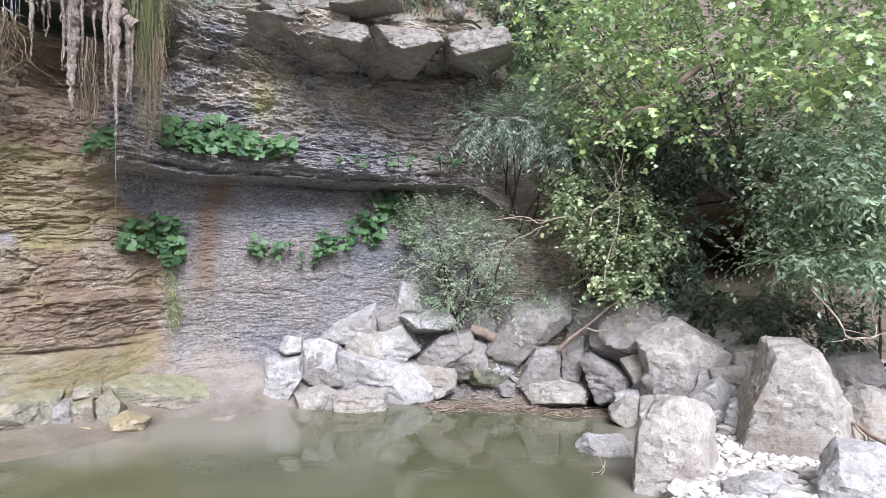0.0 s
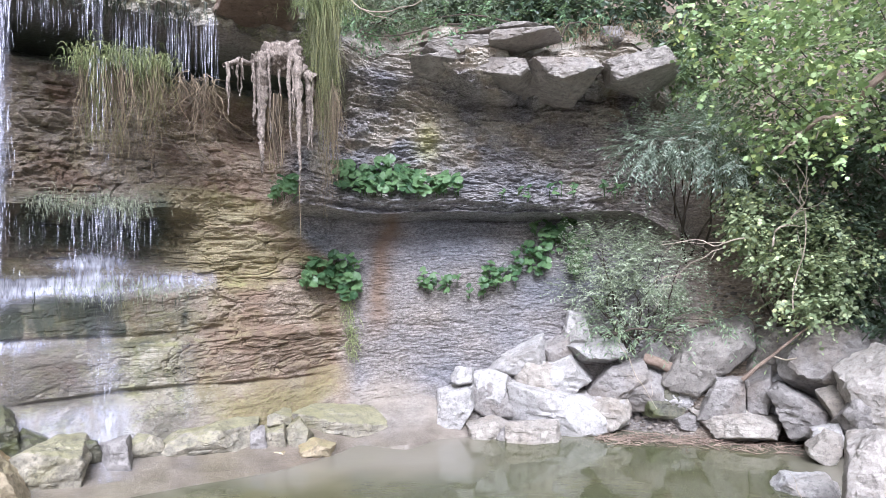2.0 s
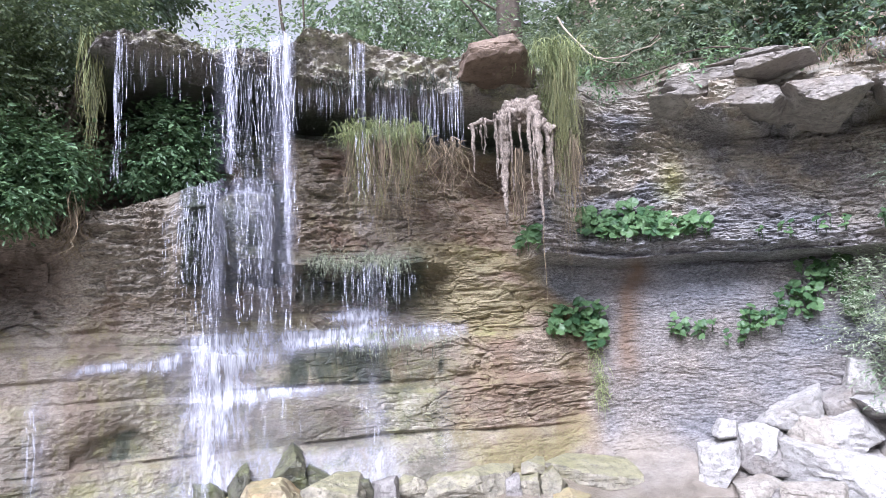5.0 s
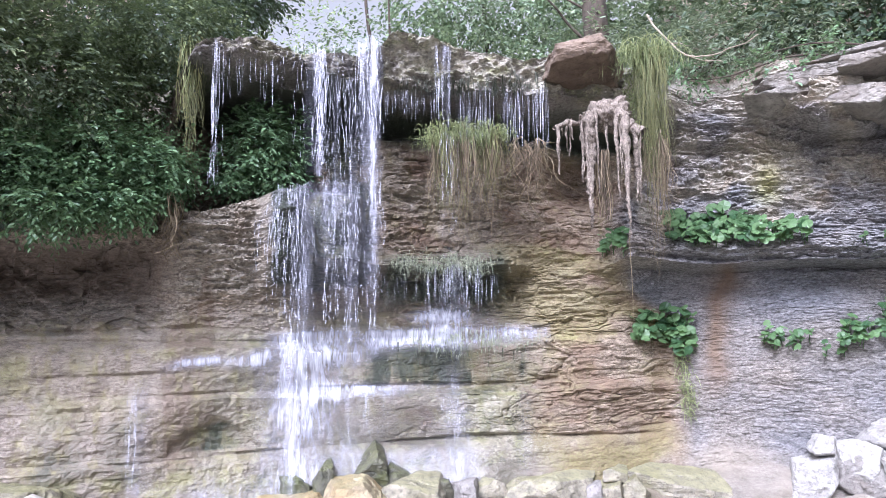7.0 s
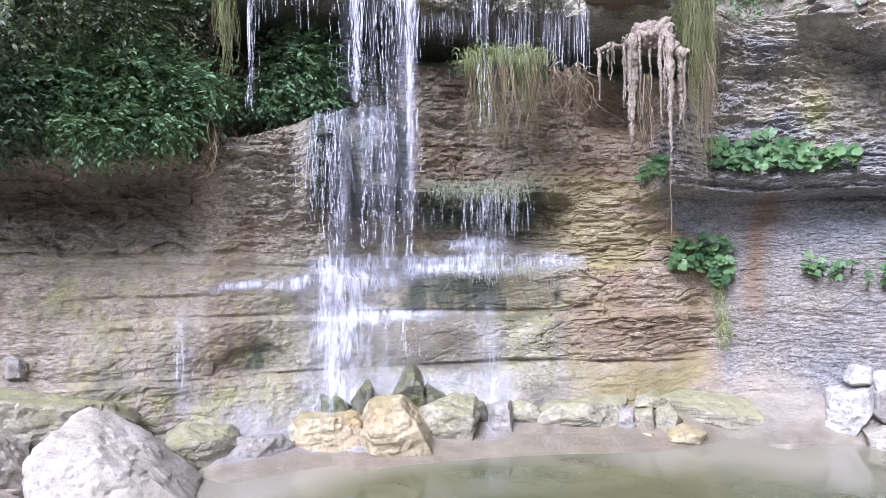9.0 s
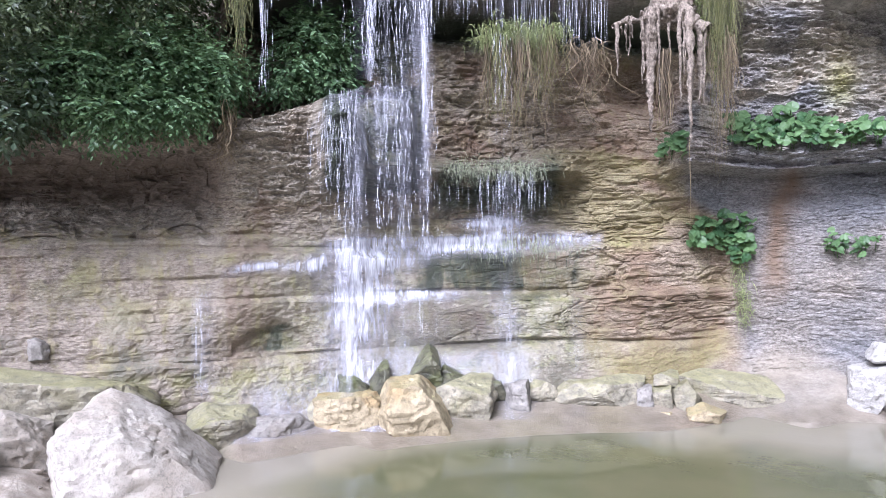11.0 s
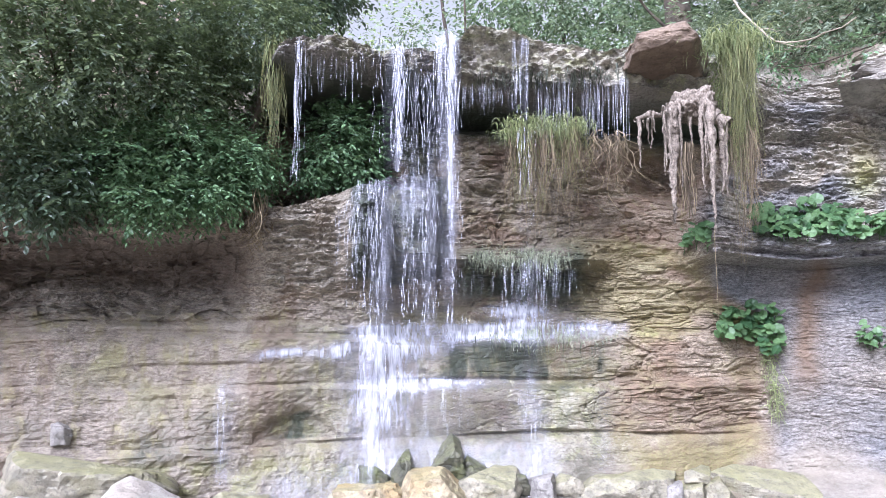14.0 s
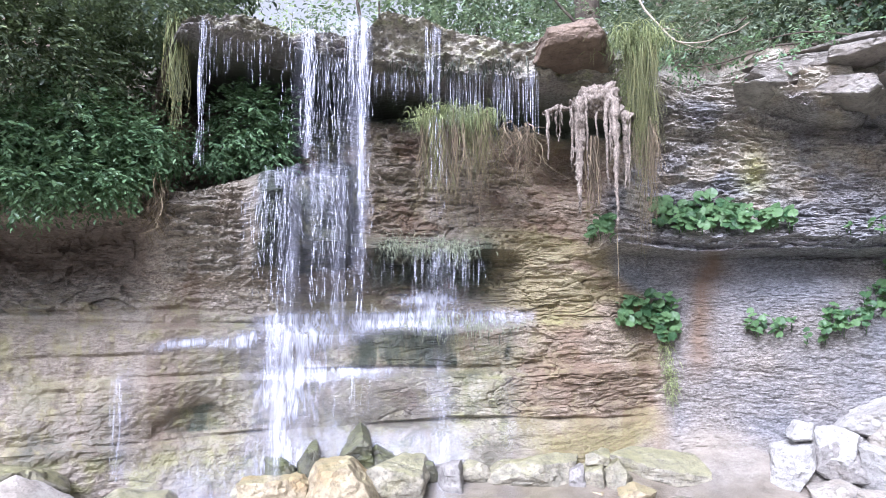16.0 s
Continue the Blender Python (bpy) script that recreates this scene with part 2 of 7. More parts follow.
def plain_material(name, dark, light, scale=12.0, rough=0.8, stretch=(1, 1, 1), relief=0.01):
    m, nt, b = material(name)
    vec = coords(nt, stretch)
    mid, fine = tex(nt, vec, scale, 6), tex(nt, vec, scale * 6, 5)
    col = mix(nt, mapped(nt, mid, 0.3, 0.7), dark, light)
    finish(nt, b, col, rough, bump(nt, fine, 0.6, relief))
    return m


def pool_material():
    m, nt, b = material("murky_green_water")
    vec = coords(nt, (1, 1.6, 1))
    wave = tex(nt, vec, 3.0, 3, 0.5)
    ripple = tex(nt, coords(nt, (1, 2.5, 1)), 11.0, 2, 0.5)
    silt = tex(nt, coords(nt), 0.8, 3)
    col = mix(nt, mapped(nt, silt, 0.35, 0.65), (0.072, 0.078, 0.038), (0.10, 0.098, 0.052))
    col = mix(nt, attr(nt, "shallow"), col, (0.215, 0.195, 0.155))
    n = bump(nt, wave, 0.035, 0.04)
    n = bump(nt, ripple, 0.03, 0.015, n)
    finish(nt, b, col, 0.03, n)
    b.inputs["IOR"].default_value = 1.33
    return m


CLIFF = cliff_material()
PALE_ROCK = boulder_material("pale_limestone", (0.27, 0.255, 0.235), (0.52, 0.50, 0.47), (0.29, 0.26, 0.22))
TAN_ROCK = boulder_material("tan_limestone", (0.23, 0.205, 0.172), (0.47, 0.43, 0.37), (0.26, 0.215, 0.165))
CHALK_ROCK = boulder_material("chalky_limestone", (0.30, 0.27, 0.235), (0.60, 0.555, 0.49), (0.34, 0.285, 0.225))
SLAB_ROCK = boulder_material("weathered_slab_rock", (0.155, 0.14, 0.122), (0.36, 0.33, 0.285), (0.19, 0.155, 0.12))
GREY_ROCK = boulder_material("grey_limestone", (0.17, 0.155, 0.14), (0.36, 0.335, 0.305), (0.20, 0.16, 0.12))
YELLOW_ROCK = boulder_material("ochre_wet_rock", (0.22, 0.175, 0.105), (0.47, 0.395, 0.26), (0.38, 0.24, 0.085), 0.4, (0.36, 0.34, 0.14))
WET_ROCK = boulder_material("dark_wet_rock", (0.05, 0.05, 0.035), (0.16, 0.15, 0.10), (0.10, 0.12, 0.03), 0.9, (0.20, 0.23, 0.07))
MOSSY_ROCK = boulder_material("mossy_wet_rock", (0.13, 0.12, 0.09), (0.42, 0.375, 0.28), (0.22, 0.20, 0.09), 0.5, (0.36, 0.36, 0.14))
POOL = pool_material()
BARK = plain_material("bark", (0.03, 0.023, 0.017), (0.10, 0.078, 0.056), 14, 0.9, (1, 1, 0.25), 0.02)
TWIG = plain_material("dry_twig", (0.22, 0.18, 0.13), (0.45, 0.38, 0.29), 20, 0.85)
LOG = plain_material("driftwood", (0.13, 0.09, 0.065), (0.33, 0.25, 0.19), 10, 0.85, (1, 1, 1), 0.02)
# shade of the rear and hollow foliage is put into this leaf's colour
LEAF_DARK = leaf_material("shaded_green_leaf", (0.022, 0.040, 0.026), (0.12, 0.17, 0.115), rough=0.34)
LEAF_MID = leaf_material("green_leaf", (0.09, 0.145, 0.085), (0.34, 0.43, 0.28), (0.38, 0.45, 0.24), rough=0.34)
LEAF_ELDER = leaf_material("elder_leaf", (0.042, 0.092, 0.044), (0.21, 0.335, 0.17), rough=0.36)
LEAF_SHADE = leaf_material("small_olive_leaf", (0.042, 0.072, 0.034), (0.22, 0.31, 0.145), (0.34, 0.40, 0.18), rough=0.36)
# a darker copy of the small olive leaf
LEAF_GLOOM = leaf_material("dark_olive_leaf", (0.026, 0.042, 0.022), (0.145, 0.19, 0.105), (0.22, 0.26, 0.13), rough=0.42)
LEAF_YELLOW = leaf_material("yellow_green_leaf", (0.16, 0.25, 0.09), (0.50, 0.63, 0.32), (0.66, 0.72, 0.24), rough=0.38)
LEAF_VINE = leaf_material("vine_leaf", (0.14, 0.19, 0.095), (0.48, 0.55, 0.32), (0.60, 0.63, 0.30), rough=0.38)
LEAF_GREY = leaf_material("grey_green_leaf", (0.19, 0.235, 0.15), (0.52, 0.58, 0.42))
LEAF_BLUE = leaf_material("blue_green_leaf", (0.15, 0.20, 0.155), (0.46, 0.53, 0.43))
LEAF_DIM = leaf_material("dull_green_leaf", (0.06, 0.08, 0.055), (0.25, 0.30, 0.20))
LEAF_BUTTER = leaf_material("broad_green_leaf", (0.03, 0.078, 0.032), (0.125, 0.215, 0.09), single=True)

# ---------------------------------------------------------------- cliff
# profiles: pairs of (setback from the wall's line, height), from the pool's bed to the wooded slope above
P_FALL = [(-1.3, -0.6), (-0.88, 0.185), (-0.50, 0.27), (-0.15, 0.38), (0.0, 0.73), (0.07, 0.79), (0.02, 1.17), (0.10, 1.23), (0.10, 1.56), (0.32, 1.63),
          (0.31, 1.80), (0.42, 1.85), (0.44, 2.12), (0.38, 2.20), (0.10, 2.26), (0.30, 2.42), (0.34, 2.95), (0.24, 3.42), (0.66, 3.56), (0.15, 3.70),
          (-0.26, 3.80), (-0.30, 4.06), (0.9, 4.26), (4.0, 4.5), (12.0, 5.6)]
P_RECESS = [(-1.0, -0.6), (-0.42, 0.0), (-0.24, 0.12), (-0.10, 0.40), (-0.06, 0.74), (-0.05, 0.78), (0.0, 1.19), (0.0, 1.23), (0.04, 1.58), (0.06, 1.63),
            (0.12, 1.80), (0.13, 1.86), (0.22, 2.08), (0.26, 2.26), (-0.30, 2.31), (-0.36, 2.45), (0.08, 2.68), (0.16, 3.08), (0.14, 3.52), (0.08, 3.72),
            (-0.46, 3.77), (-0.54, 4.03), (-0.42, 4.20), (1.5, 5.0), (8.0, 9.5)]
P_BUTTRESS = [(-1.4, -0.6), (-0.86, 0.08), (-0.52, 0.20), (-0.24, 0.38), (-0.14, 0.74), (-0.14, 0.78), (-0.10, 1.19), (-0.10, 1.23)] + P_RECESS[8:16] + [(-0.05, 2.68), (-0.02, 3.08), (-0.10, 3.48), (-0.16, 3.70), (-0.18, 3.86), (-0.12, 4.04), (0.10, 4.18), (1.5, 5.0), (8.0, 9.5)]
P_FACE = P_FALL[:8] + [(0.10, 1.58), (0.20, 1.64), (0.24, 1.80), (0.26, 1.86), (0.32, 2.12), (0.33, 2.20), (0.36, 2.27), (0.38, 2.42), (0.44, 2.95), (0.36, 3.42)] + P_FALL[18:]
P_GROTTO = [(-1.2, -0.6), (-0.66, 0.18), (-0.34, 0.27), (-0.10, 0.37), (0.0, 0.73), (0.06, 0.79), (0.02, 1.19), (0.06, 1.23), (0.06, 1.58), (0.16, 1.63),
            (0.16, 1.80), (0.18, 1.86), (0.14, 2.12), (0.08, 2.28), (-0.06, 2.60), (0.02, 2.80), (0.95, 2.88), (1.25, 3.25), (1.15, 3.66), (0.0, 3.70),
            (-0.28, 3.82), (-0.18, 4.04), (0.9, 4.16), (4.0, 4.4), (12.0, 5.6)]
P_LEFT = [(-0.8, -0.6), (-0.40, 0.12), (-0.10, 0.26), (0.04, 0.40), (-0.02, 0.78), (0.04, 0.83), (0.05, 1.19), (0.09, 1.22), (0.12, 1.54), (0.20, 1.60),
          (0.24, 1.70), (0.30, 1.76), (0.45, 1.90), (0.70, 2.06), (0.72, 2.22), (0.36, 2.36), (0.10, 2.42), (0.10, 2.52), (0.22, 2.62), (0.6, 2.70),
          (1.3, 2.80), (1.8, 3.0), (2.2, 3.8), (3.2, 5.2), (10.0, 9.5)]
P_SLOPE = [(-1.3, -0.6), (-0.95, 0.0), (-0.90, 0.12), (-0.82, 0.25), (-0.70, 0.45), (-0.66, 0.5), (-0.52, 0.70), (-0.48, 0.75), (-0.3, 1.0), (-0.25, 1.05),
           (-0.1, 1.2), (-0.05, 1.25), (0.1, 1.5), (0.2, 1.65), (0.3, 1.8), (0.4, 1.95), (0.6, 2.3), (0.8, 2.7), (0.9, 3.0), (1.1, 3.3),
           (1.3, 3.6), (1.6, 3.9), (2.2, 4.4), (4.0, 5.6), (10.0, 9.5)]
LINE_AT = [-60, -40, -20, -10, -3, 3, 8, 13, 17, 20, 22.5, 25, 29, 35, 41, 48, 55, 61, 68, 76, 88, 105]
LINE_R = [10.5, 10.3, 9.4, 8.45, 8.25, 8.15, 7.95, 7.75, 7.65, 7.5, 7.05, 6.65, 6.45, 6.35, 6.2, 6.0, 5.8, 5.65, 5.75, 5.9, 6.3, 7.2]


def spread(x, c, w):
    return np.exp(-(((x - c) / w) ** 2))


def wall_line(theta):
    k = np.linspace(-60, 105, 331)
    r = np.interp(k, LINE_AT, LINE_R)
    r = np.convolve(np.pad(r, 4, mode="edge"), np.ones(9) / 9, "valid")
    return np.interp(theta, k, r)


def profile_weights(theta, z):
    """Shares of the seven profiles at a turn and a height."""
    slope = 1 - ramp(theta, -9, -1) + 0 * z
    left = ramp(theta, 59.5, 63.5) + 0 * z
    grotto = ramp(theta, 49.5, 52.0) * (1 - left)
    corner = 20.0 + 4.5 * ramp(z, 1.6, 2.3) * (1 - ramp(z, 2.9, 3.6))
    fall = ramp(theta, corner, corner + 2.6) * (1 - grotto - left)
    recess = 1 - slope - fall - grotto - left
    buttress = recess * ramp(theta, 11.0 + 2.5 * (1 - ramp(z, 0.8, 1.2)), 15.5 + 1.5 * (1 - ramp(z, 0.8, 1.2)))
    face = fall * (1 - ramp(theta, 31.5, 35.0))
    return slope, recess - buttress, fall - face, grotto, left, buttress, face


SEGMENTS = [4, 10, 14, 26, 10, 34, 8, 30, 14, 18, 10, 24, 12, 20, 16, 44, 40, 26, 26, 24, 28, 16, 14, 14]
THETA = np.concatenate([np.arange(-60, -12, 0.5), np.arange(-12, 78, 0.075), np.arange(78, 105.1, 0.5)])


def build_cliff():
    profiles = np.array([P_SLOPE, P_RECESS, P_FALL, P_GROTTO, P_LEFT, P_BUTTRESS, P_FACE])
    heights = np.array(P_FALL)[:, 1]
    ctrl = np.einsum("ptk,pkc->tkc", np.array(profile_weights(THETA[:, None], heights[None])), profiles)
    v = np.concatenate([[n + i / s for i in range(s)] for n, s in enumerate(SEGMENTS)] + [[24]])
    k = np.arange(25)
    off = np.stack([np.interp(v, k, c[:, 0]) for c in ctrl])
    z = np.stack([np.interp(v, k, c[:, 1]) for c in ctrl])
    w = np.array(profile_weights(THETA[:, None], np.interp(v, k, heights)[None]))
    w = np.stack([w[0], w[1] + w[5], w[2] + w[6], w[3], w[4]])
    line = wall_line(THETA)[:, None]
    s = np.radians(THETA)[:, None] * 6.3 + 0 * off
    # ledges wander a little in height and depth along the wall
    z = z + 0.05 * fbm(s * 0.9, v[None] * 0.25, 1.0, 3) * ramp(z, 0.1, 0.6)
    # the rim behind the falls dips towards the dark hollow, and the lip is lowest where the stream runs over
    z = z - 0.22 * w[3] * ramp(THETA, 53, 60)[:, None] * (ramp(v, 13, 15) * (1 - ramp(v, 16, 17)))[None]
    lip = (w[2] + w[3]) * (ramp(v, 18.6, 20) * (1 - ramp(v, 22, 23)))[None]
    top_shift = np.interp(THETA, (26, 31, 36, 41, 44, 45.5, 50, 52.5, 55, 58, 60), (0.04, 0.06, 0.10, 0.16, 0.12, -0.06, -0.08, -0.07, -0.06, -0.08, -0.15))[:, None]
    z = z + lip * ramp(v, 20, 21)[None] * top_shift
    z = z + lip * (0.035 * fbm(s * 1.6, 3.0, 51.0, 3) + 0.012 * vnoise(np.floor(s * 5 + vnoise(s * 7, 2.0)), 5.0))
    r = line + off
    r = r + lip * (0.07 * fbm(s * 1.7, v[None] * 0.7, 53.0, 3) + 0.04 * np.abs(fbm(s * 5.0, z * 9.0, 54.0, 4)) + 0.035 * fbm(s * 17, z * 25, 55.0, 3))
    # a rounded mound of rock that the main stream strikes
    r = r - 0.40 * (ramp(THETA, 45.8, 47.4) * (1 - ramp(THETA, 52.6, 54.8)))[:, None] * ramp(z, 1.96, 2.3) * (1 - ramp(z, 2.80 - 0.012 * (THETA[:, None] - 50.0), 2.93))
    amp = 1.0 - 0.75 * w[0]
    # a deep hollow in the bank under the trees
    r = r + 3.2 * spread(THETA, -20.8, 4.2)[:, None] * spread(z, 1.6, 0.62)
    # a small cave behind the hanging roots
    r = r + 0.55 * spread(THETA, 28.6, 2.0)[:, None] * spread(z, 3.22, 0.26)
    # the overhang's edge is scalloped and broken into noses
    nose = w[1] * ramp(v, 18.2, 19.5)[None] * (1 - ramp(v, 22.0, 23.0))[None]
    notch = np.floor(s * 1.9 + 0.9 * vnoise(s * 3, z * 3, 5.0))
    z = z + nose * (0.13 * vnoise(s * 2.6, 2.0, 7.0) + 0.07 * vnoise(notch, 3.0))
    r = r + nose * (0.16 * vnoise(s * 2.9, 4.0, 7.0) + 0.14 * vnoise(notch, 8.0))
    arch = np.abs(np.sin(np.pi * (THETA + 0.35 * np.sin(THETA * 1.9) - 1.0) / 4.4))[:, None] * ramp(THETA, -7, -5)[:, None] * (1 - ramp(THETA, 6, 8)[:, None])
    z = z + nose * (0.16 * arch - 0.06) * (1 - 0.6 * ramp(v, 20.6, 22))[None]
    r = r + nose * 0.12 * arch
    relief = 0.10 * fbm(s * 0.8, z * 1.3, 3.0, 3)
    tilt = z + 0.06 * fbm(s * 0.6, z * 0.5, 8.0, 3)
    upper = w[1] * ramp(z, 2.25, 2.35) * (1 - 0.85 * ramp(z, 3.68, 3.78))
    grey_zone = w[1] * (1 - ramp(z, 1.9, 2.3)) * ramp(z, -0.1, 0.3)
    patch = ramp(fbm(s * 1.1, z * 1.6, 19.0, 3), -0.2, 0.5)
    smooth = (w[2] * ramp(THETA, 30, 36)[:, None] + w[3] + w[4]) * (1 - ramp(z, 1.6, 2.0))
    rough = (0.3 + 0.7 * patch) * (1 - 0.85 * smooth) * (1 - 0.4 * w[2])
    for count, reach, size in ((8, 1.8, 0.030), (19, 5.0, 0.030), (37, 11.0, 0.026), (70, 22.0, 0.016)):
        # beds of uneven thickness, broken into blocks with sharp edges
        level = tilt * count + 0.55 * fbm(s * reach * 0.35, z * 2, count, 2)
        bed = np.floor(level)
        edge = level - bed
        across = s * reach * (0.8 + 0.4 * vnoise(bed, count, 0.3)) + 9.7 * vnoise(bed * 1.3, count, 0.5)
        across = across + 0.9 * vnoise(s * reach * 1.6, z * count * 1.3, 4.0) + 0.5 * edge * vnoise(bed, np.floor(across), 6.0)
        block = 0.85 * vnoise(across, bed * 1.7, count) + 0.6 * vnoise(np.floor(across * 1.3), bed, 9.0)
        relief += amp * rough * size * block * (1 - 0.7 * edge**3) * (1 - 0.8 * grey_zone * (count < 60))
    lump = (w[2] + w[4]) * ramp(z, 1.9, 2.3)
    slot = w[4] * ramp(z, 1.65, 1.8) * (1 - ramp(z, 2.5, 2.7))
    relief += slot * (0.10 * fbm(s * 3, z * 7, 44.0, 5, 0.6) + 0.05 * vnoise(np.floor(s * 6 + vnoise(s * 9, z * 9)), np.floor(z * 16 + 2 * vnoise(s * 2, z)), 2.0))
    relief += 0.05 * lump * fbm(s * 5, z * 7, 41.0, 4)
    # flakes: the shale breaks into small scales that overhang below
    for fs, fz, size in ((5.0, 15.0, 0.030), (11.0, 32.0, 0.028), (22.0, 52.0, 0.018)):
        cell = fbm(s * fs, z * fz + 0.8 * vnoise(s * 3, z * 3, 2.0), fs, 3)
        scale = np.abs(cell) + 1.1 * (cell > 0.12) - 0.6 * (cell < -0.35)
        relief += (0.75 * upper + 0.32 * grey_zone * (1.0 if fs > 10 else 0.4) + 0.13 * w[2] * (1 - smooth) * (1 - ramp(z, 3.4, 3.6)) * ramp(z, 0.7, 0.8) + 0.3 * (w[3] + w[4]) * ramp(z, 1.6, 1.9)) * size * scale
    relief += 0.012 * (1 - 0.45 * smooth) * (1 - 0.4 * w[2]) * fbm(s * 22, z * 34, 6.0, 3) + (1 - amp) * 0.12 * fbm(s * 2.5, z * 2.5, 16.0, 4)
    relief *= (1 - 0.3 * grey_zone) * (0.25 + 0.75 * ramp(z, 0.3, 0.45))
    # the brown face is broken by short ragged cracks and stands out in blocks between them
    brown_face = w[2] * (1 - ramp(THETA, 43, 46)[:, None]) * ramp(z, 0.78, 0.84) * (1 - ramp(z, 3.3, 3.5)) * (1 - 0.6 * smooth)
    for fs, fz, width, depth in ((1.6, 5.0, 0.06, 0.034), (3.6, 11.0, 0.09, 0.022), (8.0, 24.0, 0.12, 0.012)):
        crack = fbm(s * fs + 0.3 * vnoise(s * 6, z * 6, 3.0), z * fz, 61.0 + fs, 3)
        relief += brown_face * (depth * np.exp(-((crack / width) ** 2)) + 0.6 * depth * np.tanh(3 * crack))
    # joints under each bed
    for level, depth, lo, hi in ((0.765, 0.06, 22, 66), (1.21, 0.035, 33, 70), (1.60, 0.03, 24, 76), (2.0, 0.02, 44, 78), (2.36, 0.07, -4, 24), (2.42, 0.05, -2, 22), (1.42, 0.03, 24, 40), (1.36, 0.025, 55, 70), (1.72, 0.04, 56, 78), (0.98, 0.02, 58, 74), (1.83, 0.03, 60, 78), (1.12, 0.02, 64, 76)):
        here = ramp(THETA, lo, lo + 2)[:, None] * (1 - ramp(THETA, hi - 2, hi)[:, None])
        zz = z - level - 0.035 * fbm(s * 0.8, 0 * s, level * 5, 3)
        broken = 0.05 + 0.95 * ramp(vnoise(s * 1.7, level * 9.0, 3.0), -0.3, 0.35)
        relief += depth * here * broken * np.exp(-((zz / (0.008 + 0.012 * broken)) ** 2))
    peak = np.clip(1 - np.abs(THETA - 57.4) / 3.2, 0, 1)[:, None]
    wedge = 0.81 + 0.24 * peak**0.7 + 0.05 * fbm(s * 5, 2.0, 8.0, 4)
    relief += 0.028 * (peak > 0.02) * ramp(z, 0.79, 0.82) * (1 - ramp(z, wedge - 0.05, wedge + 0.03))
    relief *= 1 - 0.6 * ramp(z, 4.2, 5.0)
    r = r + relief
    return places(THETA[:, None], r, z), s, r, z, w, v


CG, CS, CR, CZ, CW, CV = build_cliff()


def cliff_attrs():
    th = THETA[:, None] + 0 * CZ
    n1, n2, n3 = fbm(CS * 1.5, CZ * 2.0, 11.0), fbm(CS * 4, CZ * 4, 12.0), fbm(CS * 5.0, CZ * 0.7, 13.0)
    slope, recess, fall, grotto, left = CW
    grey = recess * (0.75 + 0.3 * n1) + 0.35 * left * ramp(CZ + 0.15 * n1, 1.6, 1.9) * (1 - ramp(CZ, 2.3, 2.5))
    pale = 0.75 * ramp(CZ + 0.08 * n2, 3.72, 3.85) * recess + 0.5 * recess * ramp(CZ + 0.1 * n1, 2.85, 3.1) * ramp(n2, -0.3, 0.5)
    pale += 0.6 * (fall + grotto) * ramp(CZ + 0.1 * n1, 0.2, 0.3) * (1 - ramp(CZ, 0.7, 0.78)) + 0.12 * ramp(n1, 0.1, 0.6) * left
    pale += 0.45 * (fall * (0.3 + 0.7 * ramp(th, 30, 36)) + 0.7 * grotto + 0.15 * left) * (1 - ramp(CZ, 1.9, 2.2)) * ramp(n1 + 0.4 * n2, -0.5, 0.4)
    grey += 0.6 * (fall + grotto) * ramp(CZ, 3.55, 3.7) + 0.25 * (grotto + left) * (1 - ramp(CZ, 1.8, 2.0))
    pale += 0.6 * (fall + grotto) * ramp(CZ + 0.06 * n2, 3.85, 3.95) * ramp(n2, -0.5, 0.3)
    pale += 0.55 * ramp(th, 17, 20) * (1 - ramp(th, 27, 30)) * ramp(CZ, 2.3, 2.6) * ramp(n2, -0.4, 0.4)
    rust = np.exp(-(((th - 17.6 - 1.1 * (2.3 - CZ) + 0.4 * n2) / 0.9) ** 2)) * ramp(CZ, 0.9, 1.4) * (1 - ramp(CZ, 2.25, 2.4)) * 0.9
    rust += 0.5 * ramp(n3, 0.25, 0.7) * (fall + grotto + left) * (1 - ramp(CZ, 2.1, 2.4))
    lower = (fall + grotto) * ramp(CZ, 0.05, 0.15)
    dr, dz = np.gradient(CR, axis=1), np.gradient(CZ, axis=1)
    flat = np.abs(dr) / (np.abs(dr) + np.abs(dz) + 1e-6) * (dr > 0)
    moss = lower * (1 - ramp(CZ, 1.75, 1.95)) * ramp(n1 + 0.35 * n2 + 0.8 * flat, 0.45, 1.1) * 0.6 * (0.6 + 0.4 * ramp(th, 30, 36))
    moss += lower * (1 - ramp(CZ, 0.60, 0.72)) * ramp(n1 + 0.3 * n2, 0.0, 0.6) * 0.18 * (1 - ramp(th, 40, 50))
    moss += lower * spread(CZ, 1.6, 0.12) * ramp(n2, -0.3, 0.4) * (1 - ramp(th, 34, 36)) * 0.6
    moss += left * ramp(n1, 0.1, 0.5) * ramp(CZ, 0.9, 1.2) * (1 - ramp(CZ, 1.6, 1.8)) * 0.5
    moss = np.maximum(moss, recess * ramp(th, 15, 19) * (1 - ramp(CZ, 0.25, 0.45)) * ramp(n2, -0.2, 0.4) * 0.6)
    falls = ramp(th, 31, 34) * (1 - ramp(th, 53, 58))
    algae_shade = falls * np.clip(ramp(CZ + 0.06 * n2, 1.22, 1.3) * (1 - ramp(CZ, 1.52, 1.6)) * 1.25 * ramp(n3 + 0.4 * n1, -0.4, 0.2) * ramp(th + 2 * n1, 31, 35) * (1 - ramp(th + 2 * n1, 43, 48)), 0, 1)
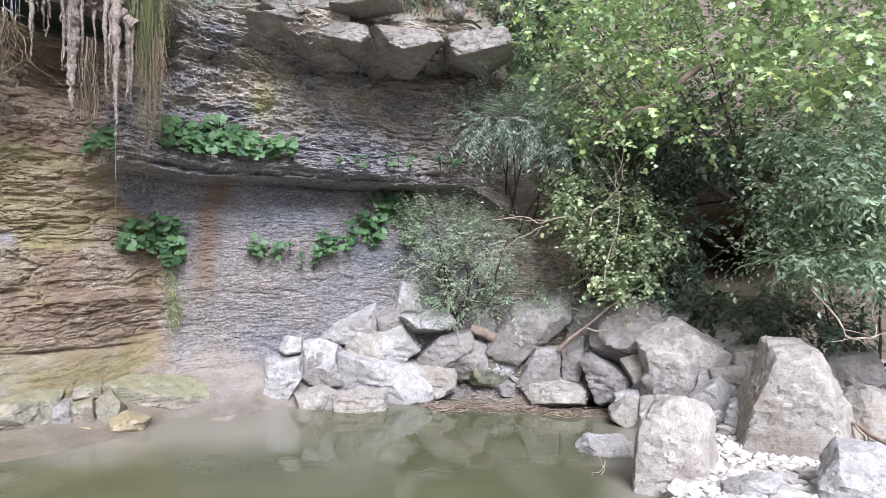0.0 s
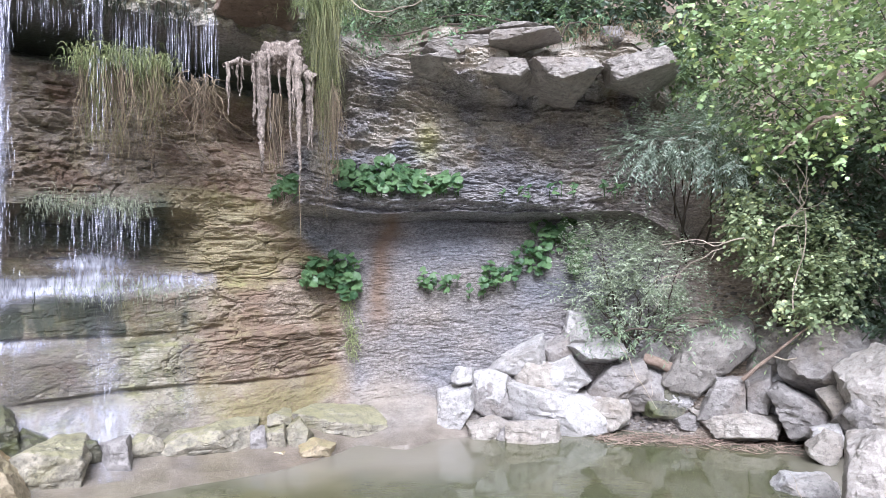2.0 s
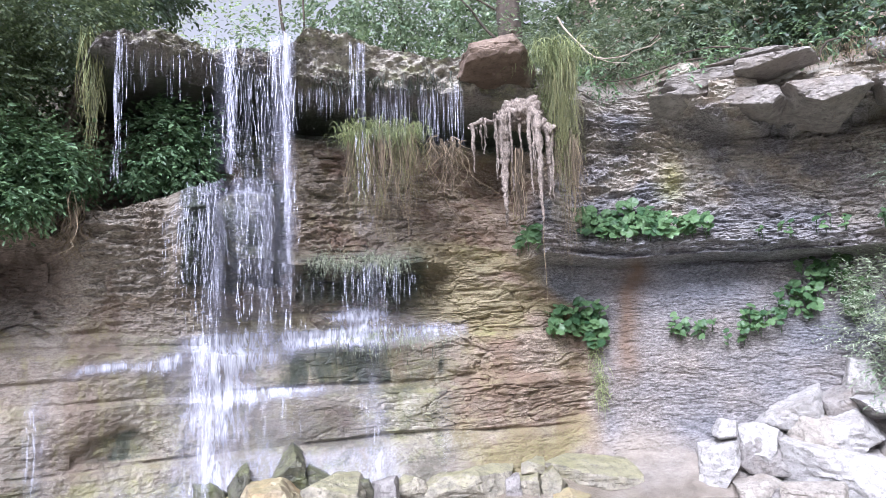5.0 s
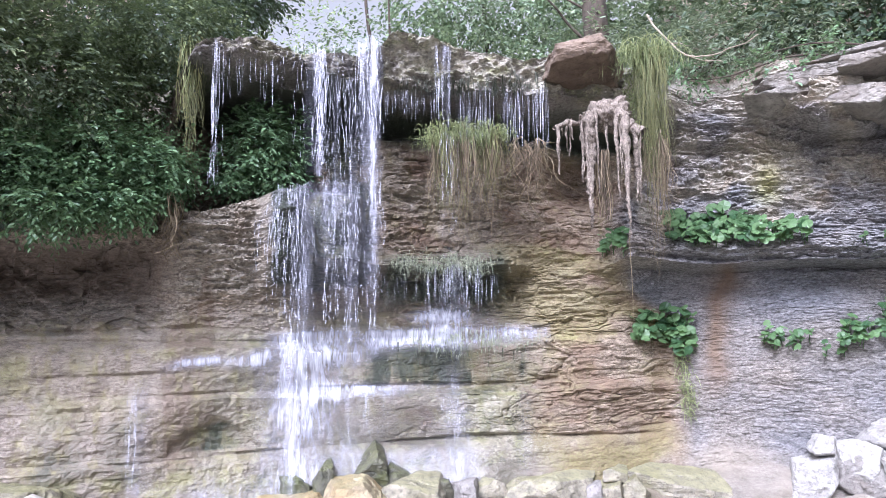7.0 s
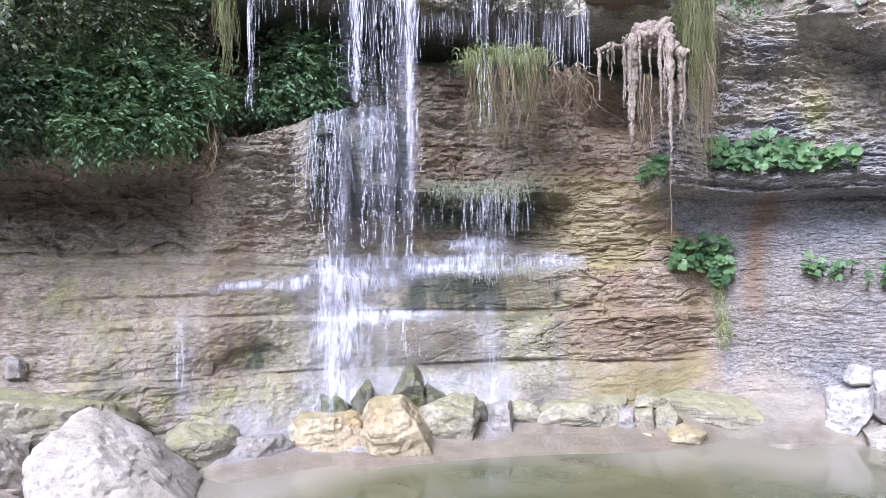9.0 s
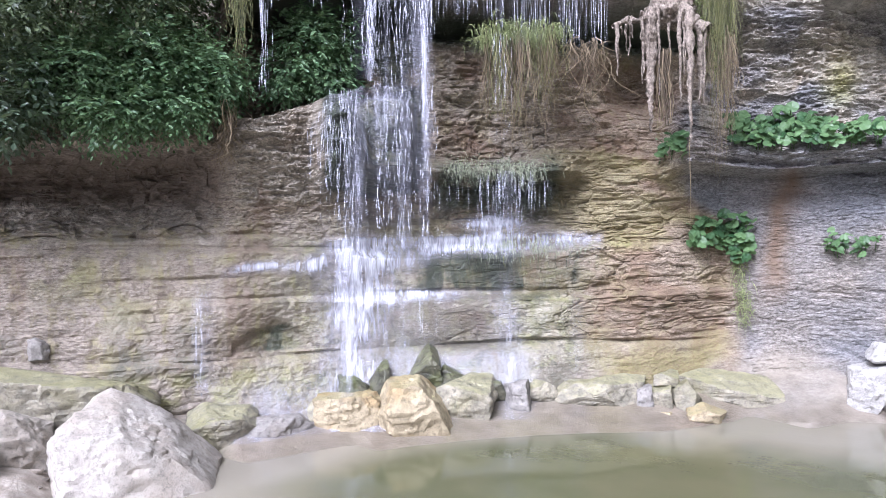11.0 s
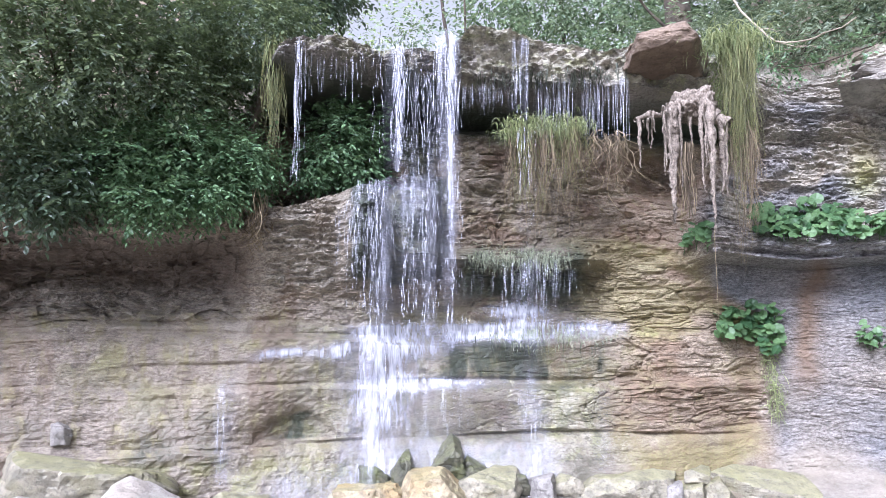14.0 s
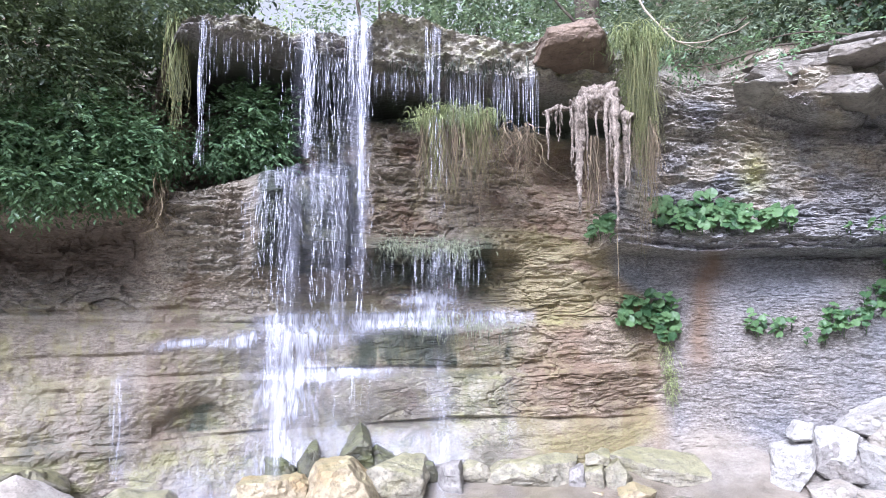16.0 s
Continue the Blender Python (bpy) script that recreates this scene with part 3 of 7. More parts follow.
    algae_shade = np.maximum(algae_shade, fall * ramp(th + 1.5 * n1, 34, 37) * (1 - ramp(th + 1.5 * n1, 43, 46)) * ramp(CZ + 0.15 * n2, 1.98, 2.15) * (1 - ramp(CZ + 0.1 * n2, 2.32, 2.5)) * 0.75 * ramp(n2 + 0.4 * n1, -0.5, 0.2))
    # a darker band along the underside of the lip
    algae_shade = np.maximum(algae_shade, (fall + grotto) * ramp(CZ + 0.05 * n2, 3.3, 3.5) * (1 - ramp(CZ, 3.6, 3.85)) * 0.75)
    algae_shade = np.maximum(algae_shade, ramp(th, 44.6, 45.6) * (1 - ramp(th, 50.5, 52)) * ramp(CZ + 0.1 * n2, 1.85, 2.1) * (1 - ramp(CZ, 3.7, 3.9)) * 0.75 * (1 - ramp(n1, 0.3, 0.7)))
    moss = np.maximum(moss, spread(th, 70.0, 4.0) * spread(CZ, 1.42, 0.14) * ramp(n2, -0.3, 0.3) * 0.8)
    wet = np.clip(falls * (1 - ramp(CZ, 3.9, 4.0)) * 0.9 + lower * (1 - ramp(CZ, 0.3, 0.6)) * 0.8 + (1 - ramp(CZ, 0.1, 0.3)) * 0.9, 0, 1)
    wet = np.maximum(wet, recess * 0.35 * (1 - ramp(CZ, 1.8, 2.2)))
    # soil tone also paints shade: strong in the left slot, weak on lit slope
    soil = np.clip(slope * (0.35 + 0.55 * (1 - ramp(th, -13, -10.5))) + left * ramp(CZ, 1.9, 2.05) * (1 - ramp(CZ, 2.3, 2.4)) * 0.7 + ramp(CZ + 0.1 * n1, 4.22, 4.45) + left * ramp(CZ, 2.6, 2.75) + grotto * ramp(CV[None] + 0 * CZ, 15, 16) * (1 - ramp(CZ, 3.5, 3.65)) * 0.8, 0, 1)
    pale += 0.45 * recess * ramp(th, 12.5, 15) * (1 - ramp(CZ + 0.1 * n1, 0.3, 0.5))
    # paler colour makes up for bounced light missing under the overhang
    pale += 0.9 * recess * ramp(CZ + 0.1 * n1, 2.40, 2.65) * (1 - ramp(CZ, 3.75, 3.85)) * (0.5 + 0.6 * n2) * (0.7 + 0.3 * ramp(th, 12, 16))
    moss += fall * (1 - ramp(th, 31, 35)) * ramp(CZ, 1.2, 1.35) * (1 - ramp(CZ, 1.85, 2.0)) * ramp(n1 + 0.5 * n2, 0.0, 0.7) * 0.35
    # shade under the right-hand trees is put into the bank's colour as wetness
    wet = np.maximum(wet, 0.6 * (1 - ramp(th, -15, -12)))
    algae_shade = np.maximum(algae_shade, (0.20 + 0.2 * n2 + 0.12 * n1) * (left + 0.6 * grotto) * (1 - ramp(CZ, 1.7, 1.9)) * ramp(CZ, 0.5, 0.7))
    algae_shade = np.maximum(algae_shade, (0.18 + 0.35 * n2 + 0.25 * n1) * fall * ramp(th, 30, 36) * (1 - ramp(CZ, 1.15, 1.25)) * ramp(CZ, 0.75, 0.85))
    wet = np.maximum(wet, 0.6 * (left + grotto) * (1 - ramp(CZ, 1.6, 1.9)))
    pale += 0.75 * grotto * ramp(CZ + 0.05 * n2, 1.9, 2.05) * (1 - ramp(CZ, 2.86, 2.92)) + 0.5 * left * ramp(CZ + 0.08 * n1, 1.5, 1.65) * (1 - ramp(CZ, 1.95, 2.1))
    pale += 0.55 * fall * ramp(th, 34, 37) * (1 - ramp(th, 44, 45.5)) * ramp(CZ + 0.1 * n2, 1.75, 1.9) * (1 - ramp(CZ, 3.3, 3.5)) * ramp(n1 + 0.5 * n2, -0.7, 0.3)
    moss += fall * ramp(th + n1, 33, 38) * (1 - ramp(CZ, 1.16, 1.24)) * ramp(CZ, 0.3, 0.4) * ramp(n2 + 0.4 * n1, -0.3, 0.5) * 0.5
    pale += (0.65 + 0.4 * n2) * fall * ramp(th, 32, 37) * (1 - ramp(CZ, 1.16, 1.24)) * ramp(CZ, 0.3, 0.4)
    rust += fall * (1 - ramp(th, 31, 36)) * (1 - ramp(CZ, 3.3, 3.6)) * (0.48 + 0.45 * n1 + 0.4 * n2)
    wet = np.maximum(wet, recess * 0.6 * (1 - ramp(CZ, 1.9, 2.2)) * (0.8 + 0.4 * n1))
    calm = np.clip((fall * ramp(th, 31, 37) + grotto + left) * (1 - ramp(CZ + 0.1 * n1, 1.65, 1.85)) * (0.75 + 0.5 * n1), 0, 1)
    mud = (fall + grotto + recess * ramp(th, 9, 13)) * (1 - ramp(CZ + 0.05 * n2 + 0.03 * n1, 0.34, 0.42)) + 0.7 * recess * ramp(th + n1, 12.5, 16) * (1 - ramp(CZ + 0.12 * n1, 0.42, 0.62))
    mud = np.clip(mud, 0, 1) * (0.8 + 0.3 * n2)
    mound = ramp(th + 0.6 * n2, 46.0, 47.2) * (1 - ramp(th + 0.6 * n2, 53.0, 54.6)) * ramp(CZ + 0.06 * n2, 2.0, 2.15) * (1 - ramp(CZ, 2.84, 2.92))
    algae_shade = np.maximum(algae_shade, 0.85 * mound)
    moss = np.maximum(moss, 0.9 * spread(th + 0.3 * n2, 14.5, 0.9) * spread(CZ + 0.1 * n1, 3.18, 0.2))
    moss = np.maximum(moss, 0.85 * grotto * ramp(n2 + 0.5 * n1, -0.1, 0.3) * spread(CZ - 0.012 * (57 - th), 1.58, 0.045))
    moss = np.maximum(moss, 0.8 * (grotto + left * (1 - ramp(th, 68, 72))) * ramp(n2 + 0.5 * n1, 0.1, 0.5) * ramp(CZ, 0.40, 0.5) * (1 - ramp(CZ, 0.66, 0.74)))
    face = fall * (1 - ramp(th, 42, 45)) * ramp(CZ, 0.8, 0.9) * (1 - ramp(CZ, 3.3, 3.5))
    rust = np.maximum(rust, face * ramp(fbm(CS * 2.2, CZ * 5.0, 71.0, 4), 0.0, 0.5) * 0.85)
    moss = np.maximum(moss, face * ramp(fbm(CS * 1.6, CZ * 3.0, 72.0, 4), 0.35, 0.8) * 0.45 * (1 - ramp(CZ, 2.6, 3.2)))
    calm = np.maximum(calm, 0.8 * mud)
    calm = np.maximum(calm, 0.8 * recess * ramp(CZ, 3.70, 3.78) * (1 - ramp(th, 14, 18)))
    pale += 0.5 * recess * ramp(CZ, 3.74, 3.82) * (1 - ramp(th, 14, 18))
    splash = (fall * ramp(th + n1, 30, 36) + grotto * (1 - ramp(th + 2 * n1, 54, 62))) * ramp(CZ, 0.38, 0.42) * (1 - ramp(CZ + 0.06 * n2, 1.62, 1.72)) * (0.85 + 0.4 * n1)
    splash = splash + 0.8 * (fall + grotto) * ramp(CZ + 0.05 * n2, 3.74, 3.84) * (1 - ramp(CZ, 4.3, 4.4))
    splash = splash + 0.8 * fall * ramp(th, 34, 36) * (1 - ramp(th, 44, 46)) * spread(CZ, 2.3, 0.12)
    streaks = (left + grotto + 0.5 * fall) * (1 - ramp(CZ, 1.7, 1.95)) * ramp(CZ, 0.45, 0.6) + 0.7 * fall * ramp(CZ, 1.7, 1.9) * (1 - ramp(CZ, 3.4, 3.6))
    # shade of the wedge-shaped hollow under a block is painted in dark
    algae_shade = np.maximum(algae_shade, 0.7 * grotto * spread(th, 57.2, 2.6) * ramp(CZ, 0.79, 0.82) * (1 - ramp(CZ + 0.05 * n2, 0.96, 1.04)))
    splash = splash * (1 - 0.95 * np.clip(algae_shade, 0, 1))
    return dict(mud=mud, splash=splash, streaks=streaks, calm=calm, grey=grey, pale=pale, rust=rust, moss=moss, algae_shade=algae_shade, wet=wet, soil=soil)


cliff_mesh = mesh_from("cliff", CG.reshape(-1, 3), grid_faces(*CZ.shape)[:, ::-1], smooth=False)
for key, value in cliff_attrs().items():
    set_attr(cliff_mesh, key, np.clip(value, 0, 1))
put("cliff", cliff_mesh, CLIFF, None, "layered brown and grey shale cliff with wet mossy ledges", "cliff", kind="structure")


def cliff_index(theta, z, front=True):
    """Column and row of the cliff's grid at a turn and a height; front: the place nearest to the pool at that height."""
    i = int(np.argmin(np.abs(THETA - theta)))
    near = np.abs(CZ[i] - z) < 0.03
    rows = np.where(near)[0] if near.any() else [int(np.argmin(np.abs(CZ[i] - z)))]
    j = min(rows, key=lambda q: CR[i, q]) if front else max(rows, key=lambda q: CR[i, q])
    return i, int(j)


def wall_r(theta, z):
    """The wall's distance at a turn and a height."""
    return float(CR[cliff_index(theta, z)])


def on_cliff(theta, z, out=0.0, front=True):
    i, j = cliff_index(theta, z, front)
    return polar(theta, CR[i, j] - out, CZ[i, j])


# ---------------------------------------------------------------- ground and pool
def ground_height(theta, r):
    """The shore, the pool's bed and the land behind."""
    n = fbm(np.sin(np.radians(theta)) * r * 1.3, np.cos(np.radians(theta)) * r * 1.3, 21.0, 4)
    pool = ramp(theta, -19, -14.5) * (1 - ramp(theta, 66, 76)) * ramp(r, 1.6, 2.6)
    # the beach comes out into the pool on the right and ends at the front boulder
    beach = 0.12 + 0.10 * ramp(r, 5, 7) + 0.25 * ramp(r, 6.5, 9) + 0.05 * n
    left = 0.10 + 0.15 * ramp(r, 4.5, 6) + 0.05 * n
    bed = -0.45 + 0.08 * n + 0.45 * ramp(r, 5.2, 6.6) * ramp(theta, 30, 40)
    land = np.where(theta < 20, beach, left)
    near = 0.12 + 0.03 * n
    h = land * (1 - pool) + bed * pool
    h = near + (h - near) * ramp(r, 0.8, 2.2)
    return h + 0.15 * np.maximum(r - 12, 0) ** 0.9 * (0.6 + 0.4 * vnoise(theta * 0.05, r * 0.02))


def build_ground():
    th = np.concatenate([np.arange(-180, -45, 3.0), np.arange(-45, 90, 0.3), np.arange(90, 181, 3.0)])
    r = np.concatenate([[0.0, 0.4], np.arange(0.8, 10.5, 0.06), [11, 12, 14, 18, 25, 40, 70, 130, 300, 800]])
    t, rr = np.meshgrid(th, r, indexing="ij")
    z = ground_height(t, rr)
    v = np.stack([-np.sin(np.radians(t)) * rr, np.cos(np.radians(t)) * rr, z], -1)
    me = mesh_from("ground", v.reshape(-1, 3), grid_faces(*t.shape)[:, ::-1])
    return me


GROUND = plain_material("wet_mud_and_shingle", (0.17, 0.14, 0.11), (0.42, 0.375, 0.32), 9, 0.75, (1, 1, 1), 0.02)
put("ground", build_ground(), GROUND, None, "pale wet mud and shingle shore round the pool", "ground", kind="structure")


def build_pool():
    th = np.arange(-40, 100.1, 1.0)
    r = np.concatenate([np.arange(0.4, 9.2, 0.15)])
    t, rr = np.meshgrid(th, r, indexing="ij")
    v = np.stack([-np.sin(np.radians(t)) * rr, np.cos(np.radians(t)) * rr, 0 * rr], -1)
    me = mesh_from("pool", v.reshape(-1, 3), grid_faces(*t.shape)[:, ::-1])
    edge = (wall_line(t) - 0.55) * farther(t)
    shallow = ramp(rr + 0.12 * fbm(t * 0.15, rr * 1.5, 3.0), edge - 0.9, edge) * ramp(t, 22, 40) + ramp(t, 50, 64)
    shallow += 0.8 * ramp(t, 9, 13) * (1 - ramp(t, 26, 32)) * ramp(rr + 0.2 * fbm(t * 0.2, rr * 1.5, 8.0), 5.6, 6.6)
    shallow += 0.6 * ramp(rr, 6.9, 7.6) * (1 - ramp(t, 12, 18)) + (1 - ramp(t + 2 * fbm(t * 0.1, rr, 5.0), -16, -9)) * 0.8
    set_attr(me, "shallow", np.clip(shallow, 0, 1))
    return me


put("pool_water", build_pool(), POOL, None, "still murky green pool below the falls", "water", kind="structure")


# ---------------------------------------------------------------- boulders
def boulder_mesh(seed, sharp=60.0, level=4):
    """A unit block bounded by chance planes, with softened edges and a rough skin."""
    rng = np.random.default_rng(seed)
    bm = bmesh.new()
    bmesh.ops.create_icosphere(bm, subdivisions=level, radius=1.0)
    d = np.array([v.co[:] for v in bm.verts])
    faces = np.array([[v.index for v in f.verts] for f in bm.faces])
    bm.free()
    d /= np.linalg.norm(d, axis=1)[:, None]
    n = np.array([(1, 0, 0), (-1, 0, 0), (0, 1, 0), (0, -1, 0), (0, 0, 1), (0, 0, -1)], float)
    n += rng.normal(0, 0.3, n.shape)
    h = np.array([0.5] * 6) * rng.uniform(0.92, 1.05, 6)
    extra = rng.normal(0, 1, (10, 3))
    extra /= np.linalg.norm(extra, axis=1)[:, None]
    n = np.concatenate([n / np.linalg.norm(n, axis=1)[:, None], extra])
    h = np.concatenate([h, rng.uniform(0.46, 0.64, 10)])
    q = np.maximum(d @ n.T, 1e-3) / h[None]
    size = np.sum(q**sharp, 1) ** (-1 / sharp)
    p = d * size[:, None]
    o = seed * 3.1
    beds = np.floor(p[:, 2] * 9 + 1.5 * vnoise(p[:, 0] * 2 + o, p[:, 1] * 2, 0.0))
    p[:, :2] *= 1 + 0.035 * vnoise(beds * 1.7 + o, p[:, 0] * 2.5, p[:, 1] * 2.5)[:, None]
    p *= 1 + (0.045 * fbm(p[:, 0] * 3 + o, p[:, 1] * 3, p[:, 2] * 3, 3) + 0.03 * fbm(p[:, 0] * 11 + o, p[:, 1] * 11, p[:, 2] * 11, 3))[:, None]
    lo, hi = p.min(0), p.max(0)
    p = (p - (lo + hi) / 2) / (hi - lo)
    return mesh_from("boulder", p, faces)


def boulder(theta, r, z, w, h, seed, material=None, label="", d=None, lean=0.0, name="boulder", group="boulders at the pool", taper=0.0):
    """A boulder whose foot stands at height z: w across, h high, d deep; lean in degrees; taper: how much narrower its top is."""
    rng = np.random.default_rng(seed)
    a = np.linspace(0, 2 * np.pi, 7, endpoint=False) + rng.normal(0, 0.22, 7) + rng.uniform(0, 0.9)
    o = np.stack([np.cos(a), np.sin(a)], 1)
    o *= (np.sum(o**4, 1) ** -0.25 * rng.uniform(0.86, 1.0, 7))[:, None]
    o = (o - (o.min(0) + o.max(0)) / 2) / np.ptp(o, axis=0)
    o[:, 0] *= 1 - taper * (o[:, 1] + 0.5)
    o *= (w * 1.06, h * 1.06)
    b = radians(lean)
    o = np.stack([o[:, 0] * math.cos(b) + o[:, 1] * math.sin(b), o[:, 1] * math.cos(b) - o[:, 0] * math.sin(b)], 1)
    deep = d or 0.8 * w
    return block(theta, r - 0.5 * deep, z + h / 2, o, deep, seed, material or PALE_ROCK, label or "pale angular limestone boulder", group, name)


def block(theta, r, z, outline, deep, seed, material, label, group="boulders at the pool", name="boulder", crisp=0.0):
    """A broken block: sides after a convex outline, a faceted front, chipped edges. r: distance of its front; z: height of its middle."""
    rng = np.random.default_rng(seed)
    bm = bmesh.new()
    bmesh.ops.create_icosphere(bm, subdivisions=5, radius=1.0)
    d = np.array([v.co[:] for v in bm.verts])
    faces = np.array([[v.index for v in f.verts] for f in bm.faces])
    bm.free()
    o, deep = np.array(outline) * farther(theta), deep * farther(theta)
    d = unit3(d * (np.ptp(o[:, 0]), deep, np.ptp(o[:, 1])))
    n, h = [], []
    for a, b in zip(o, np.roll(o, -1, 0)):
        e = b - a
        side = np.array([-e[1], 0.0, e[0]]) / np.hypot(*e)
        side *= np.sign(side @ (a[0], 0, a[1]))
        reach = side @ (a[0], 0, a[1])
        tip = rng.normal(0.12, 0.16)
        m = unit3(side + (0, -tip, 0))
        n += [m, unit3(side + (0, -0.75 - 0.5 * rng.random(), 0))]
        h += [reach * 1.0 + abs(tip) * deep * 0.12, reach * 0.62 + deep * (rng.uniform(0.27, 0.36) + crisp)]
    for k in range(3):
        n.append(unit3(np.array((rng.normal(0, 0.30), -1.0, rng.normal(0.10, 0.25)))))
        h.append(deep * rng.uniform(0.44, 0.52))
    n, h = np.array(n + [(0.0, 1.0, 0.0)]), np.array(h + [deep * 0.5])
    q = np.maximum(d @ n.T, 1e-4) / np.maximum(h, 0.02)[None]
    p = d * (np.sum(q**60.0, 1) ** (-1 / 60.0))[:, None]
    k = seed * 3.1
    big = float(np.ptp(o[:, 0]))
    beds = np.floor(p[:, 2] * 26 + 1.2 * vnoise(p[:, 0] * 5 + k, p[:, 1] * 5, 0.0))
    skin = 0.012 * fbm(p[:, 0] * 7 + k, p[:, 1] * 7, p[:, 2] * 7, 3) + 0.011 * fbm(p[:, 0] * 24 + k, p[:, 1] * 24, p[:, 2] * 24, 3)
    skin += 0.010 * vnoise(beds * 1.7 + k, p[:, 0] * 6, p[:, 1] * 6)
    chip = vnoise(p[:, 0] * 11 + k, p[:, 1] * 11, p[:, 2] * 11)
    skin -= 0.010 * (chip > 0.35)
    p = p + unit3(p) * (skin * min(1.0, 0.4 + big))[:, None]
    me = mesh_from("boulder", p, faces)
    me.set_sharp_from_angle(angle=radians(22))
    ob = put(name, me, material, None, label, "boulder", group)
    ob.matrix_world = pose(*polar(theta, r + 0.45 * deep / farther(theta), z), 0, 0, theta)
    return ob


def unit3(v):
    return v / (np.linalg.norm(v, axis=-1, keepdims=True) + 1e-9)


WHITE = "pale sun-bleached angular limestone boulder beside the pool"
BROWNISH = "grey-brown angular boulder in the heap above the pool"
# heap below the recess
STAINED = "upright pale boulder with a stained foot in the water"
block(12.6, 7.4, 0.26, ((-0.15, 0.19), (0.18, 0.25), (0.2, 0.01), (0.04, -0.24), (-0.11, -0.29), (-0.2, -0.13)), 0.34, 700, PALE_ROCK, STAINED)
block(12, 7.45, 0.61, ((-0.11, -0.05), (-0.02, 0.09), (0.11, 0.07), (0.11, -0.08), (-0.05, -0.1)), 0.2, 701, PALE_ROCK, "small pale stone lying on an upright boulder")
block(9.7, 7.5, 0.42, ((-0.19, 0.19), (-0.05, 0.23), (0.19, 0.15), (0.19, -0.1), (0.06, -0.23), (-0.14, -0.14)), 0.4, 702, PALE_ROCK, WHITE)
block(7.6, 7.65, 0.74, ((-0.32, -0.1), (-0.16, 0.03), (0.25, 0.2), (0.32, -0.03), (0.1, -0.2), (-0.1, -0.16)), 0.5, 703, PALE_ROCK, "long pale slab leaning on other boulders")
block(4.3, 7.4, 0.28, ((-0.52, 0.31), (-0.36, 0.33), (0.05, 0.13), (0.52, 0.03), (0.51, -0.27), (0.03, -0.34), (-0.52, -0.19)), 0.42, 704, PALE_ROCK, "long wedge-shaped pale boulder at the water's edge")
block(4.3, 7.62, 0.52, ((-0.34, 0.05), (0.15, 0.23), (0.34, -0.02), (0.03, -0.23), (-0.19, -0.17)), 0.5, 705, PALE_ROCK, WHITE)
block(1.2, 7.55, 0.2, ((-0.3, 0.16), (0.27, 0.14), (0.3, -0.12), (0.13, -0.2), (-0.23, -0.1)), 0.4, 706, PALE_ROCK, WHITE)
block(1.2, 7.7, 0.82, ((-0.32, 0.07), (0.26, 0.1), (0.32, -0.01), (0.17, -0.1), (-0.14, -0.1)), 0.5, 707, PALE_ROCK, "flat pale slab bridging two boulders")
block(4.1, 7.85, 0.81, ((-0.17, 0.07), (0.11, 0.17), (0.17, -0.06), (-0.11, -0.17)), 0.35, 708, GREY_ROCK, BROWNISH)
block(2.8, 7.95, 1.06, ((-0.07, 0.19), (0.1, 0.17), (0.17, -0.19), (-0.17, -0.18)), 0.3, 709, PALE_ROCK, "upright white block on top of the heap")
block(-0.3, 7.65, 0.52, ((-0.32, -0.12), (-0.1, 0.11), (0.28, 0.22), (0.32, 0.04), (0.01, -0.22), (-0.3, -0.18)), 0.5, 710, GREY_ROCK, BROWNISH)
block(9.9, 7.25, 0.07, ((-0.22, 0.05), (0.04, 0.11), (0.22, 0.05), (0.2, -0.12), (-0.18, -0.12)), 0.3, 711, TAN_ROCK, "low layered stone with its foot in the water")
block(6.3, 7.05, 0.06, ((-0.26, 0.12), (-0.06, 0.13), (0.21, 0.09), (0.26, -0.1), (-0.06, -0.14), (-0.26, -0.11)), 0.34, 712, TAN_ROCK, "squat wet stone standing in the shallows")
block(14.6, 7.5, 0.2, ((-0.1, 0.03), (0.06, 0.09), (0.08, -0.12), (-0.07, -0.12)), 0.15, 713, TAN_ROCK, "small stone half sunk in the mud")
block(-6.9, 7.6, 0.73, ((-0.45, -0.19), (-0.14, 0.24), (0.33, 0.37), (0.45, 0.23), (0.35, 0.02), (-0.1, -0.37), (-0.4, -0.29)), 0.6, 714, SLAB_ROCK, "big grey-brown boulder tilted over smaller ones")
block(-7.8, 7.45, 0.41, ((-0.23, -0.23), (-0.03, 0.2), (0.23, 0.21), (0.22, -0.2)), 0.3, 715, GREY_ROCK, BROWNISH)
block(-10.5, 7.55, 0.45, ((-0.12, 0.1), (0.11, 0.21), (0.12, 0.06), (0.05, -0.21), (-0.12, -0.22)), 0.3, 716, GREY_ROCK, BROWNISH)
block(-11.2, 7.9, 0.86, ((-0.26, -0.25), (-0.07, 0.1), (0.14, 0.23), (0.26, 0.14), (0.2, -0.25)), 0.4, 717, TAN_ROCK, BROWNISH)
block(-15.6, 7.4, 0.84, ((-0.49, -0.09), (-0.42, 0.07), (-0.13, 0.32), (0.15, 0.29), (0.49, 0.16), (0.3, -0.11), (0, -0.32), (-0.39, -0.25)), 0.8, 718, GREY_ROCK, "large grey weathered boulder on the bank")
block(-19.1, 6.85, 0.6, ((-0.37, 0.07), (0.04, 0.32), (0.38, 0.13), (0.38, -0.06), (0.06, -0.34), (-0.25, -0.38), (-0.35, -0.03)), 0.5, 719, CHALK_ROCK, "large white pitted boulder leaning on the bank")
block(-13.5, 7.3, 0.34, ((-0.32, 0.19), (-0.22, 0.25), (0.22, 0.01), (0.32, -0.26), (-0.12, -0.26)), 0.5, 720, GREY_ROCK, "dark slab lying under larger boulders")
